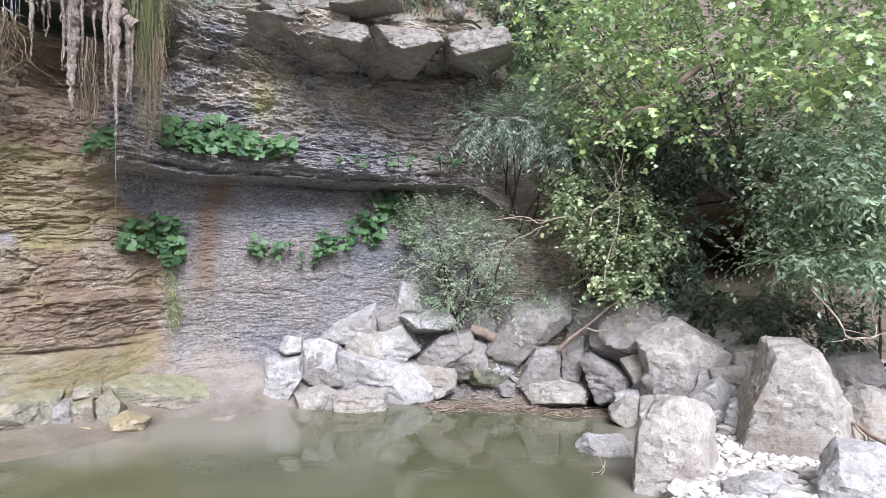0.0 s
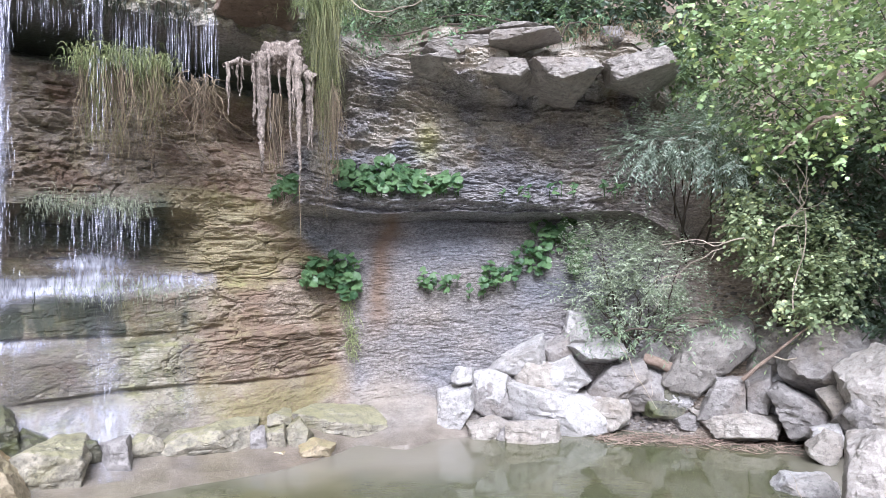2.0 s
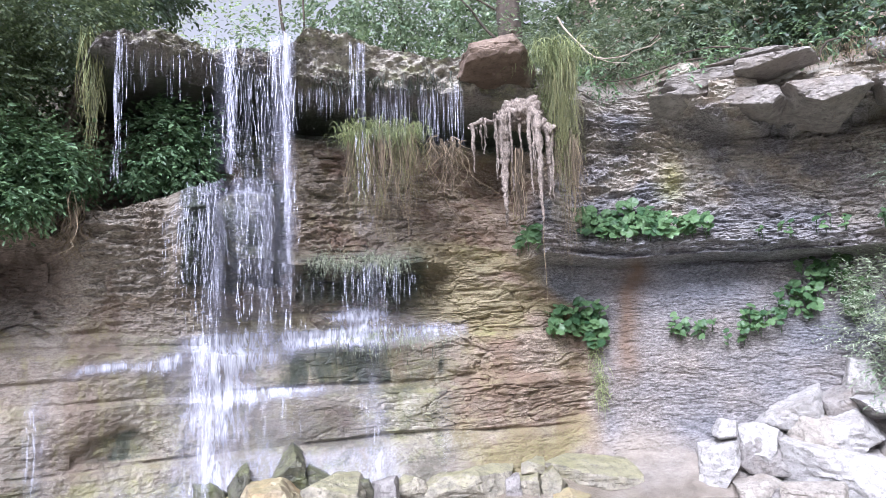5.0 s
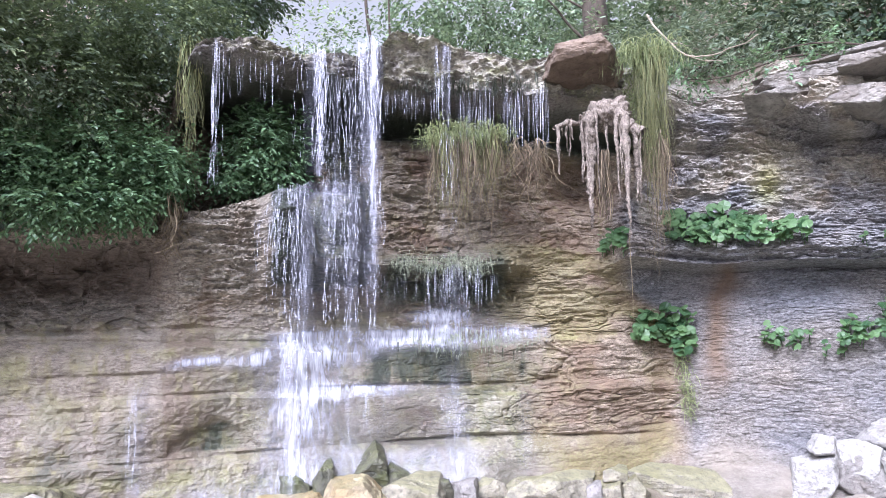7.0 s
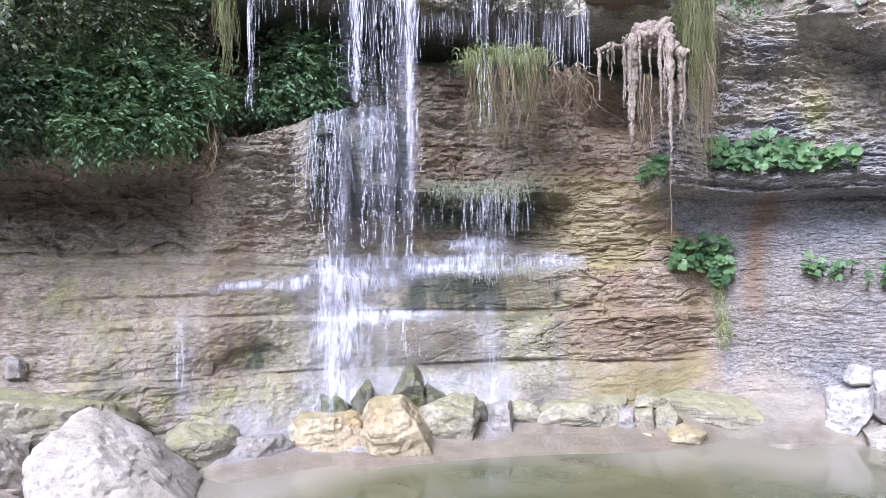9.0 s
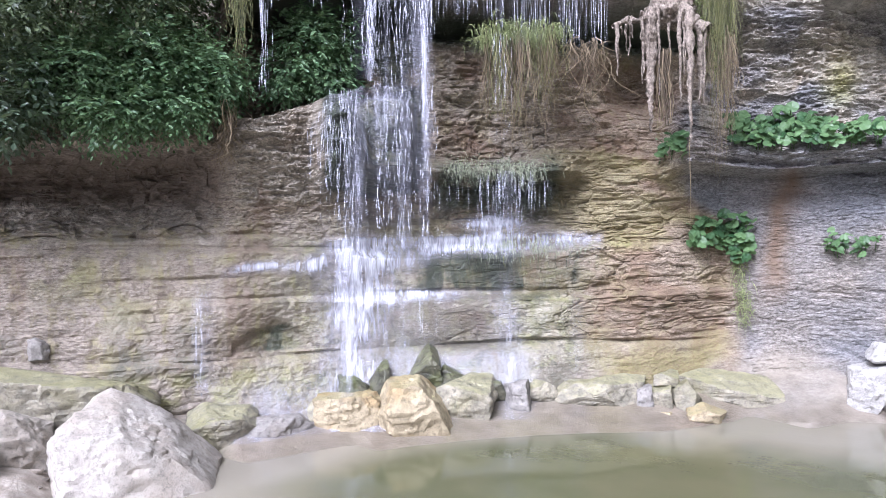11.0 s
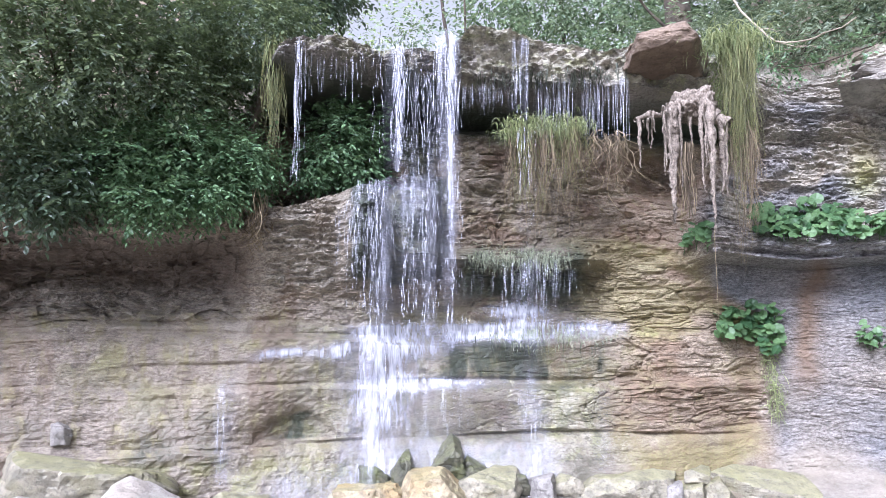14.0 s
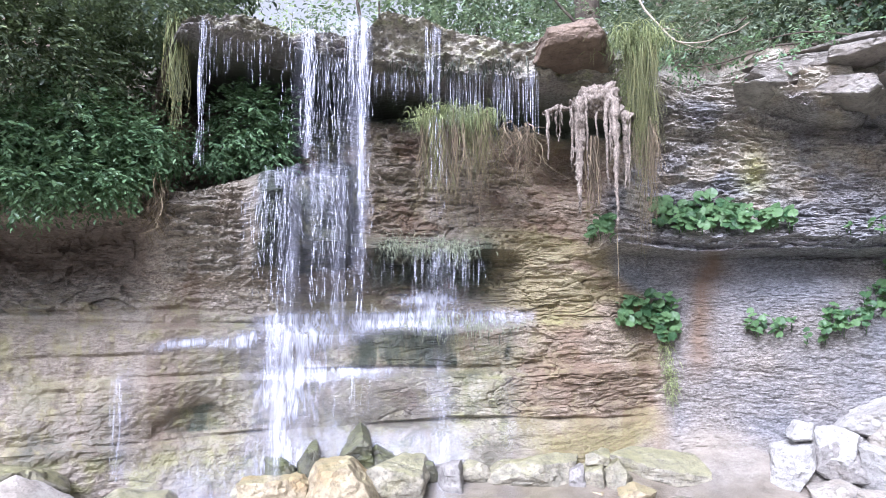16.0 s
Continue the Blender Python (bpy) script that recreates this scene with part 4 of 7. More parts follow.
block(-15.9, 7.15, 0.36, ((-0.16, 0.13), (0.01, 0.19), (0.16, 0.06), (0.15, -0.2), (0, -0.2)), 0.3, 721, TAN_ROCK, BROWNISH)
block(-9, 7.35, 0.16, ((-0.36, 0.06), (0.09, 0.13), (0.36, 0.04), (0.33, -0.11), (-0.2, -0.13)), 0.4, 722, TAN_ROCK, "flat tan slab at the water's edge")
block(-23.3, 6.9, 0.68, ((-0.12, 0.08), (0.12, 0.12), (0.12, -0.12), (-0.12, -0.12)), 0.3, 723, TAN_ROCK, BROWNISH)
block(-22.6, 6.8, 0.46, ((-0.16, 0.12), (0.15, 0.12), (0.14, -0.16), (-0.14, -0.14)), 0.3, 724, TAN_ROCK, BROWNISH)
block(-20.9, 6.5, 0.4, ((-0.18, -0.02), (0.04, 0.15), (0.18, 0.02), (0.14, -0.16), (-0.15, -0.16)), 0.3, 725, PALE_ROCK, WHITE)
block(-15, 7, 0.2, ((-0.15, 0.06), (0.08, 0.12), (0.15, -0.08), (-0.14, -0.12)), 0.25, 726, PALE_ROCK, WHITE)
block(-22.3, 7.3, 0.8, ((-0.16, 0.07), (0.08, 0.12), (0.16, -0.12), (-0.1, -0.12)), 0.3, 727, TAN_ROCK, BROWNISH)
block(-23.6, 7.4, 0.9, ((-0.14, 0.04), (0.13, 0.06), (0.13, -0.1), (-0.1, -0.1)), 0.3, 728, TAN_ROCK, BROWNISH)
# the dark under the big boulder is put into this stone's colour
block(-4.1, 7.75, 0.33, ((-0.3, 0.1), (0.05, 0.18), (0.3, -0.08), (0.2, -0.22), (-0.24, -0.2)), 0.4, 729, WET_ROCK, "dark-coloured stone in the shade of a big boulder")
block(-18.2, 5.0, 0.26, ((-0.22, 0.24), (-0.08, 0.37), (0.12, 0.36), (0.22, 0.2), (0.27, -0.4), (-0.27, -0.4)), 0.45, 23, CHALK_ROCK, "tall rough boulder standing in the shallow water")
boulder(-13.3, 6.0, -0.10, 0.44, 0.20, 24, PALE_ROCK, "flat white stone breaking the pool's surface", 0.3)
block(-26.7, 5.75, 0.52, ((-0.16, 0.42), (0.1, 0.42), (0.26, 0.16), (0.42, -0.45), (-0.40, -0.45), (-0.32, -0.02)), 0.55, 25, TAN_ROCK, "tall tapering tan boulder on the shingle")
boulder(-21.2, 6.8, 0.1, 0.35, 0.42, 26, PALE_ROCK, WHITE)
boulder(-24.1, 6.3, 0.1, 0.44, 0.37, 27, PALE_ROCK, WHITE)
boulder(-31.4, 6.5, 0.2, 0.5, 0.42, 28, TAN_ROCK, WHITE)
boulder(-31.2, 5.1, 0.05, 0.5, 0.40, 29, PALE_ROCK, WHITE)
boulder(-23.8, 4.9, 0.05, 0.30, 0.20, 30, PALE_ROCK, "small pale stone on the shingle")
boulder(-23.2, 7.4, 0.35, 0.29, 0.40, 31, TAN_ROCK, BROWNISH)
boulder(-30.0, 7.0, 0.4, 0.5, 0.35, 32, GREY_ROCK, BROWNISH)
boulder(-17.9, 9.0, 0.85, 0.32, 0.40, 33, GREY_ROCK, BROWNISH)
boulder(-14.6, 6.95, 0.0, 0.26, 0.26, 34, TAN_ROCK, BROWNISH)
# stones under the falls
G2 = "stones under the falls"
DARK_WET = "dark wet stone under the falls"
block(70.5, 5.3, 0.61, ((-0.58, 0.04), (-0.53, 0.2), (-0.18, 0.17), (0.33, 0.04), (0.46, -0.06), (0.42, -0.34), (-0.53, -0.34)), 0.6, 760, MOSSY_ROCK, "long tan boulder with a yellow mossy top below the cliff", G2)
block(68.2, 4.55, 0.36, ((-0.40, 0.16), (-0.32, 0.24), (-0.05, 0.23), (0.25, 0.08), (0.50, -0.16), (0.46, -0.5), (-0.40, -0.5)), 0.7, 761, CHALK_ROCK, "large pale rough boulder on the near shore", G2, crisp=0.12)
block(74.8, 5.05, 0.47, ((-0.2, 0.11), (-0.08, 0.16), (0.08, 0.1), (0.19, -0.02), (0.2, -0.3), (-0.18, -0.3)), 0.5, 762, TAN_ROCK, "tan boulder leaning on the near shore", G2)
block(77.6, 4.85, 0.42, ((-0.19, 0.08), (-0.04, 0.16), (0.1, 0.07), (0.1, -0.3), (-0.19, -0.3)), 0.4, 763, PALE_ROCK, "pale boulder on the near shore", G2)
block(73.3, wall_r(73.3, 0.94) - 0.05, 0.94, ((-0.07, 0.05), (-0.02, 0.07), (0.07, 0.02), (0.06, -0.1), (-0.07, -0.1)), 0.25, 764, GREY_ROCK, "small block on a ledge of the cliff", G2)
block(51.8, 5.45, 0.34, ((-0.25, 0.13), (0.20, 0.15), (0.25, 0.08), (0.24, -0.24), (-0.22, -0.24)), 0.45, 765, YELLOW_ROCK, "squared ochre boulder wet with spray", G2, crisp=0.12)
block(46.5, 5.3, 0.37, ((-0.28, 0.0), (-0.20, 0.20), (0.02, 0.22), (0.18, 0.06), (0.30, -0.20), (0.24, -0.28), (-0.22, -0.26)), 0.55, 766, YELLOW_ROCK, "tapering ochre boulder streaked with orange and green", G2, crisp=0.08)
block(51.3, 5.72, 0.51, ((-0.12, 0.08), (0.01, 0.08), (0.12, 0), (0.12, -0.2), (-0.12, -0.2)), 0.3, 767, WET_ROCK, DARK_WET, G2)
block(49.3, 5.72, 0.53, ((-0.08, 0), (0, 0.12), (0.08, 0.12), (0.08, -0.25), (-0.08, -0.25)), 0.25, 768, WET_ROCK, DARK_WET, G2)
block(45.7, 5.78, 0.62, ((-0.20, -0.15), (-0.08, 0.02), (0.06, 0.12), (0.13, 0.06), (0.17, -0.25), (-0.18, -0.25)), 0.35, 769, WET_ROCK, "dark wet stone leaning under the falls", G2)
block(42.4, 5.6, 0.40, ((-0.24, 0.06), (-0.07, 0.13), (0.2, 0.09), (0.24, 0), (0.2, -0.2), (-0.2, -0.2)), 0.45, 770, MOSSY_ROCK, "wet grey-green stone below the ledges", G2)
block(38, 5.8, 0.40, ((-0.09, 0.07), (0.06, 0.1), (0.1, -0.15), (-0.1, -0.15)), 0.3, 771, GREY_ROCK, "small grey wet stone under the falls", G2)
block(40.6, 5.88, 0.44, ((-0.16, 0.0), (-0.04, 0.06), (0.12, 0.04), (0.17, -0.06), (0.14, -0.12), (-0.15, -0.12)), 0.3, 782, WET_ROCK, "low dark wet stone on the splashed ledge", G2)
block(36.3, 5.98, 0.40, ((-0.14, 0.02), (0.0, 0.07), (0.12, 0.03), (0.15, -0.1), (-0.14, -0.1)), 0.25, 783, MOSSY_ROCK, "low pale stone on the splashed ledge", G2)
block(43.9, 5.82, 0.50, ((-0.13, 0.0), (0.02, 0.08), (0.13, 0.02), (0.12, -0.14), (-0.12, -0.14)), 0.25, 784, WET_ROCK, "small dark stone under the falls", G2)
block(23.9, 5.98, 0.26, ((-0.12, 0.0), (0.02, 0.05), (0.14, 0.01), (0.12, -0.08), (-0.12, -0.08)), 0.2, 785, YELLOW_ROCK, "low ochre stone sunk in the mud", G2)
block(32.1, 6.01, 0.38, ((-0.44, -0.05), (-0.25, 0.06), (0.14, 0.11), (0.43, 0.06), (0.38, -0.14), (-0.36, -0.14)), 0.55, 772, MOSSY_ROCK, "long flat stone with a pale wet top", G2)
block(28.1, 6.08, 0.34, ((-0.07, 0.06), (0.04, 0.11), (0.07, -0.16), (-0.07, -0.16)), 0.2, 773, GREY_ROCK, "small grey stone wedged beside a flat one", G2)
block(26.5, 6.22, 0.48, ((-0.1, 0.02), (-0.01, 0.06), (0.1, 0.03), (0.1, -0.06), (-0.1, -0.06)), 0.2, 774, MOSSY_ROCK, "small mossy stone lying on another", G2)
block(26.8, 6.11, 0.35, ((-0.1, 0.05), (0.07, 0.09), (0.1, -0.16), (-0.1, -0.16)), 0.25, 775, MOSSY_ROCK, "small mossy stone on the mud", G2)
block(25.1, 6.14, 0.37, ((-0.1, 0.04), (0.01, 0.12), (0.1, 0), (0.1, -0.19), (-0.1, -0.19)), 0.25, 776, MOSSY_ROCK, "small mossy stone on the mud", G2)
block(26.9, 5.98, 0.15, ((-0.12, -0.04), (-0.06, 0.09), (0.08, 0.1), (0.13, -0.1), (-0.1, -0.13)), 0.22, 777, YELLOW_ROCK, "small ochre stone at the edge of the mud", G2)
block(29.4, 6.02, 0.16, ((-0.11, 0), (-0.02, 0.07), (0.1, 0.06), (0.11, -0.1), (-0.1, -0.1)), 0.22, 778, WET_ROCK, "low dark stone in the mud", G2)
block(61.5, 5.3, 0.35, ((-0.24, 0.02), (-0.1, 0.1), (0.14, 0.08), (0.25, -0.02), (0.24, -0.2), (-0.24, -0.2)), 0.4, 779, MOSSY_ROCK, "low mossy stone under the side stream", G2)
block(57.5, 5.35, 0.3, ((-0.29, 0), (-0.1, 0.07), (0.19, 0.06), (0.31, -0.02), (0.29, -0.2), (-0.29, -0.2)), 0.4, 780, GREY_ROCK, "low wet stone under the side stream", G2)
block(54.3, 5.55, 0.3, ((-0.08, 0.02), (0, 0.1), (0.09, 0.07), (0.09, -0.2), (-0.09, -0.2)), 0.25, 781, MOSSY_ROCK, "mossy stone beside an ochre boulder", G2)

# ---------------------------------------------------------------- foliage
LEAF_V = np.array([(0, 0, 0), (-0.17, 0.22, 0.04), (-0.25, 0.48, 0.06), (-0.16, 0.76, 0.03), (0, 1.0, -0.09), (0.16, 0.76, 0.03), (0.25, 0.48, 0.06), (0.17, 0.22, 0.04), (0, 0.5, -0.01)], float)
LEAF_F = np.array([(0, 8, 1), (1, 8, 2), (2, 8, 3), (3, 8, 4), (4, 8, 5), (5, 8, 6), (6, 8, 7), (7, 8, 0)])
# a lobed leaf, as maples have
LOBED_V = np.array([(0, 0, 0), (-0.40, 0.22, 0.05), (-0.30, 0.42, 0.0), (-0.43, 0.70, 0.04), (-0.20, 0.70, 0.0), (0, 1.0, -0.08), (0.20, 0.70, 0.0), (0.43, 0.70, 0.04),
                    (0.30, 0.42, 0.0), (0.40, 0.22, 0.05)], float)
LOBED_F = np.array([(0, 2, 1), (0, 4, 2), (2, 4, 3), (0, 6, 4), (4, 6, 5), (0, 8, 6), (6, 8, 7), (0, 9, 8)])
NARROW_V = LEAF_V * (0.5, 1.0, 1.0)


def unit(v):
    return v / (np.linalg.norm(v, axis=-1, keepdims=True) + 1e-9)


def leaves(at, axis, normal, size, shape=(LEAF_V, LEAF_F)):
    """Vertices and triangles of many leaves at once."""
    axis = unit(axis)
    side = unit(np.cross(axis, normal))
    up = np.cross(side, axis)
    t = shape[0][None] * size[:, None, None]
    v = at[:, None] + t[..., :1] * side[:, None] + t[..., 1:2] * axis[:, None] + t[..., 2:] * up[:, None]
    f = shape[1][None] + (np.arange(len(at)) * len(shape[0]))[:, None, None]
    return v.reshape(-1, 3), f.reshape(-1, 3)


def spray(rng, centre, radii, twigs, per, size, length, shape=(LEAF_V, LEAF_F), droop=0.35, fill=0.45, toward=None, neat=1.0):
    """Leafy twigs in an uneven lump: twigs start inside and point outward and droop."""
    d = unit(rng.normal(0, 1, (twigs, 3)))
    if toward is not None:
        d = unit(d + np.asarray(toward) * rng.uniform(0, 1.1, (twigs, 1)))
    lump = 1 + 0.35 * fbm(d[:, 0] * 2 + centre[0] * 3, d[:, 1] * 2 + centre[1] * 3, d[:, 2] * 2 + centre[2], 2)
    start = np.asarray(centre) + d * np.asarray(radii) * (rng.uniform(fill, 1.0, twigs) ** 0.7 * lump)[:, None]
    way = unit(d + rng.normal(0, 0.5, (twigs, 3)) + (0, 0, -droop))
    t = np.linspace(0.05, 1, per)[None, :, None]
    pos = start[:, None] + way[:, None] * t * length * rng.uniform(0.6, 1.3, (twigs, 1, 1)) + np.array([0, 0, -droop * 0.35 * length]) * t**2
    sidev = unit(np.cross(way, (0, 0, 1.0)))
    sign = np.where(np.arange(per) % 2 == 0, 1.0, -1.0)[None, :, None]
    axis = way[:, None] * 0.7 + sidev[:, None] * sign * 0.8 + neat * rng.normal(0, 0.25, pos.shape) + (0, 0, -0.25)
    normal = np.array([0, 0, 1.0]) + neat * rng.normal(0, 0.45, pos.shape) + d[:, None] * 0.35
    sizes = size * rng.uniform(0.55, 1.25, (twigs, per))
    return leaves(pos.reshape(-1, 3), axis.reshape(-1, 3), normal.reshape(-1, 3), sizes.ravel(), shape), start, way


def crown(name, parent, rng, lumps, mat, size, twigs, per=9, length=0.3, shape=(LEAF_V, LEAF_F), droop=0.35, toward=None, label="", layers=0, neat=1.0):
    heap = Heap()
    if layers:
        # boughs: flat sprays at several heights with gaps between them
        flat = []
        for c, radii, share in lumps:
            for k in range(layers):
                at = c + rng.uniform(-1, 1, 3) * radii * 0.95
                flat.append((at, np.array((0.17, 0.15, 0.035)) * rng.uniform(0.7, 1.35), share / layers))
        lumps = flat
    for c, radii, share in lumps:
        (v, f), _, _ = spray(rng, c, radii, max(4, int(twigs * share)), per, size, length, shape, droop, toward=toward, neat=neat)
        heap.add(v, f)
    return put(name, heap.mesh(name, smooth=False), mat, parent, label)


def wander(rng, a, b, n=9, sag=0.0, amount=0.05):
    a, b = np.array(tuple(a)), np.array(tuple(b))
    t = np.linspace(0, 1, n)[:, None]
    bend = rng.normal(0, amount * 1.6, (n, 3))
    for _ in range(2):
        bend = (np.roll(bend, 1, 0) + 2 * bend + np.roll(bend, -1, 0)) / 4
    p = a + (b - a) * t + bend * np.sin(np.pi * t) + np.array([0, 0, -sag]) * np.sin(np.pi * t)
    return p


def limb(name, parent, pts, r0, r1, mat, sides=7, label=""):
    v, f = tube(pts, np.linspace(r0, r1, len(pts)), sides)
    return put(name, mesh_from(name, v, f), mat, parent, label)


def shrub(name, label, seed, foot, lumps, mat, size, twigs, group="", stems=5, **more):
    """A bush or tree: stems from its foot into its lumps, and a crown of leafy twigs. Lumps: (turn, distance, height), radii, share."""
    rng = np.random.default_rng(seed)
    foot = polar(*foot)
    ob = thing(name, (0, 0, 0), label, "tree" if "tree" in name else "shrub", group)
    placed = [(np.array(polar(*c)), radii, share) for c, radii, share in lumps]
    for n in range(stems):
        c, radii, _ = placed[n % len(placed)]
        end = c + rng.normal(0, 0.35, 3) * radii
        limb("stem", ob, wander(rng, foot + Vector(rng.normal(0, 0.06, 3)), end, 9, 0, 0.08), 0.016 if "tree" not in name else 0.024, 0.004, BARK)
    crown("crown", ob, rng, placed, mat, size, twigs, **more)
    return ob


MAPLE = (LOBED_V, LOBED_F)
THIN = (NARROW_V, LEAF_F)
RIGHT_SIDE = "bushes on the bank"
shrub("willow_shrub", "grey-green narrow-leaved shrub growing behind the boulder heap", 101, (-2, 8.3, 0.7),
      [((0.2, 8.05, 1.85), (0.42, 0.35, 0.30), 0.9), ((-3.6, 8.0, 1.7), (0.40, 0.35, 0.30), 0.7), ((1.6, 8.1, 1.5), (0.24, 0.3, 0.26), 0.4), ((-2.2, 8.0, 1.35), (0.4, 0.3, 0.2), 0.4)],
      LEAF_GREY, 0.046, 350, RIGHT_SIDE, 16, per=12, length=0.27, shape=THIN, droop=-0.25)
shrub("low_shrub", "small bright green shrub at the top of the boulder heap", 102, (0.4, 7.9, 0.95),
      [((0.3, 7.85, 1.15), (0.2, 0.2, 0.14), 0.8), ((-6.3, 7.75, 1.2), (0.32, 0.25, 0.13), 0.8), ((-9.5, 7.9, 1.1), (0.26, 0.25, 0.1), 0.4), ((-2.5, 7.85, 1.05), (0.35, 0.25, 0.1), 0.6)], LEAF_MID, 0.06, 80, RIGHT_SIDE, 4, shape=THIN)
shrub("bramble_shrub", "yellow-green leafy vine hanging over the bank", 103, (-12, 8.4, 0.9),
      [((-11.6, 7.5, 1.95), (0.36, 0.35, 0.3), 1.0), ((-13.6, 7.5, 1.7), (0.36, 0.35, 0.36), 1.0), ((-15.5, 7.7, 2.05), (0.35, 0.4, 0.36), 0.7), ((-12.6, 7.45, 1.35), (0.28, 0.3, 0.2), 0.5), ((-10.2, 7.55, 2.25), (0.3, 0.3, 0.2), 0.5)],
      LEAF_VINE, 0.046, 230, RIGHT_SIDE, 6, shape=MAPLE, per=7, length=0.25, droop=0.2, layers=9)
shrub("sumac_shrub", "blue-green shrub with feathery leaves beside the overhang", 104, (-6, 8.6, 1.8),
      [((-3.4, 7.7, 3.0), (0.28, 0.3, 0.18), 0.7), ((-5.9, 7.7, 3.06), (0.42, 0.3, 0.24), 1.2), ((-8.2, 7.75, 3.0), (0.32, 0.3, 0.22), 0.7), ((-10.2, 7.75, 2.75), (0.3, 0.3, 0.2), 0.5)],
      LEAF_BLUE, 0.06, 135, RIGHT_SIDE, 6, per=17, length=0.38, shape=THIN, droop=0.25, neat=0.4)
# low lumps are added to darken the bank; the leaf colour carries shade
shrub("dark_shrub", "ivy-clad bush on the bank, its leaves coloured dark for shade", 105, (-17, 9.0, 0.9),
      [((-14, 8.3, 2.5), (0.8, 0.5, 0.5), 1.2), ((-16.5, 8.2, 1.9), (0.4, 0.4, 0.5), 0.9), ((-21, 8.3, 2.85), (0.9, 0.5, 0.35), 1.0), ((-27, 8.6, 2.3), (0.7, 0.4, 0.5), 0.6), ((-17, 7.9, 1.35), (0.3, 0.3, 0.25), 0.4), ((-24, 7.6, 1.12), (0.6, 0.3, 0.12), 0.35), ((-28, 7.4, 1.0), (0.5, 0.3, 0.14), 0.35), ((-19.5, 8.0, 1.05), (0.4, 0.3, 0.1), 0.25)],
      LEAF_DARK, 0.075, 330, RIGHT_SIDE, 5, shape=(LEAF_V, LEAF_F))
shrub("hazel_shrub", "pale green broad-leaved bush leaning over the shingle", 106, (-31, 7.6, 0.5),
      [((-26.0, 6.7, 1.75), (0.3, 0.3, 0.3), 0.6), ((-28.5, 6.6, 2.0), (0.5, 0.45, 0.45), 1.1), ((-32, 6.4, 1.9), (0.6, 0.5, 0.6), 1.2), ((-31, 6.4, 2.6), (0.7, 0.5, 0.4), 1.0), ((-36, 6.4, 2.0), (0.7, 0.5, 0.8), 0.8)], LEAF_MID, 0.058, 400, RIGHT_SIDE, 5, per=8, length=0.28, layers=11)
shrub("maple_tree", "young maple tree with bright yellow-green leaves over the bank", 107, (-27, 9.6, 1.4),
      [((-8.8, 7.3, 3.55), (0.42, 0.35, 0.16), 0.4), ((-12.5, 7.2, 3.1), (0.6, 0.4, 0.22), 1.0), ((-10.5, 7.3, 4.0), (0.6, 0.4, 0.16), 0.6), ((-14.5, 7.1, 3.75), (0.6, 0.4, 0.2), 0.9), ((-19, 6.9, 4.05), (0.7, 0.4, 0.2), 1.0),
       ((-18, 6.9, 3.4), (0.5, 0.4, 0.2), 0.8), ((-17, 6.9, 2.8), (0.45, 0.4, 0.2), 0.6), ((-24, 6.6, 3.95), (0.7, 0.4, 0.2), 1.0), ((-24, 6.5, 3.3), (0.6, 0.4, 0.2), 0.9), 
       ((-29.5, 6.2, 3.8), (0.6, 0.4, 0.2), 1.0), ((-28.5, 6.3, 3.1), (0.5, 0.4, 0.2), 0.7), ((-34, 6.2, 3.3), (0.7, 0.4, 0.4), 1.0), ((-26.5, 6.4, 4.4), (0.9, 0.4, 0.2), 0.9)],
      LEAF_YELLOW, 0.066, 72, RIGHT_SIDE, 5, per=9, length=0.3, shape=MAPLE, droop=0.15, layers=7)
shrub("ash_tree", "green tree crown filling the slope behind the bank", 108, (-16, 10.0, 2.0),
      [((-7.5, 8.3, 4.1), (0.6, 0.6, 0.4), 0.5), ((-12, 8.6, 3.9), (1.1, 0.6, 0.8), 0.9), ((-19, 8.6, 3.7), (1.3, 0.6, 0.8), 1.4), ((-27, 8.2, 3.6), (1.3, 0.6, 1.0), 1.4), ((-35, 8.0, 3.4), (1.3, 0.6, 1.2), 1.2),
       ((-11.5, 8.4, 3.0), (0.5, 0.5, 0.4), 0.5), ((-14, 9.5, 5.2), (1.5, 0.8, 0.8), 0.8), ((-26, 9.5, 5.0), (1.8, 0.8, 0.9), 0.8)], LEAF_SHADE, 0.075, 250, RIGHT_SIDE, 5, per=11, length=0.42)

LEFT_SIDE = "bushes over the dark cliff"
shrub("elder_shrub", "dark green bush overhanging the cliff beside the falls", 111, (66, 6.6, 2.7),
      [((62.5, 5.85, 2.95), (0.36, 0.3, 0.24), 0.8), ((66.5, 5.75, 2.98), (0.45, 0.35, 0.28), 1.1), ((70.5, 5.7, 2.86), (0.36, 0.35, 0.26), 0.7), ((65.2, 5.62, 2.66), (0.3, 0.2, 0.12), 0.5), ((69, 5.58, 2.58), (0.3, 0.22, 0.12), 0.4)],
      LEAF_ELDER, 0.05, 620, LEFT_SIDE, 10, per=9, length=0.22)
# the far end of the elder's bush, with shade put into its leaf colour
shrub("bramble_shrub", "trailing bush under the trees, its leaves coloured dark for shade", 115, (80, 6.6, 2.7),
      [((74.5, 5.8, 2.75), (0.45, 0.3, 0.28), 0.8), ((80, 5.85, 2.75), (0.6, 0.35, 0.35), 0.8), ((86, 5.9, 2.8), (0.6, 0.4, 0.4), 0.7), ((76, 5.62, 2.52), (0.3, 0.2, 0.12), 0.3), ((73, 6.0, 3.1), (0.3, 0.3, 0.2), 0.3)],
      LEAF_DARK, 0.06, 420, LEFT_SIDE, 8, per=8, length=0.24)
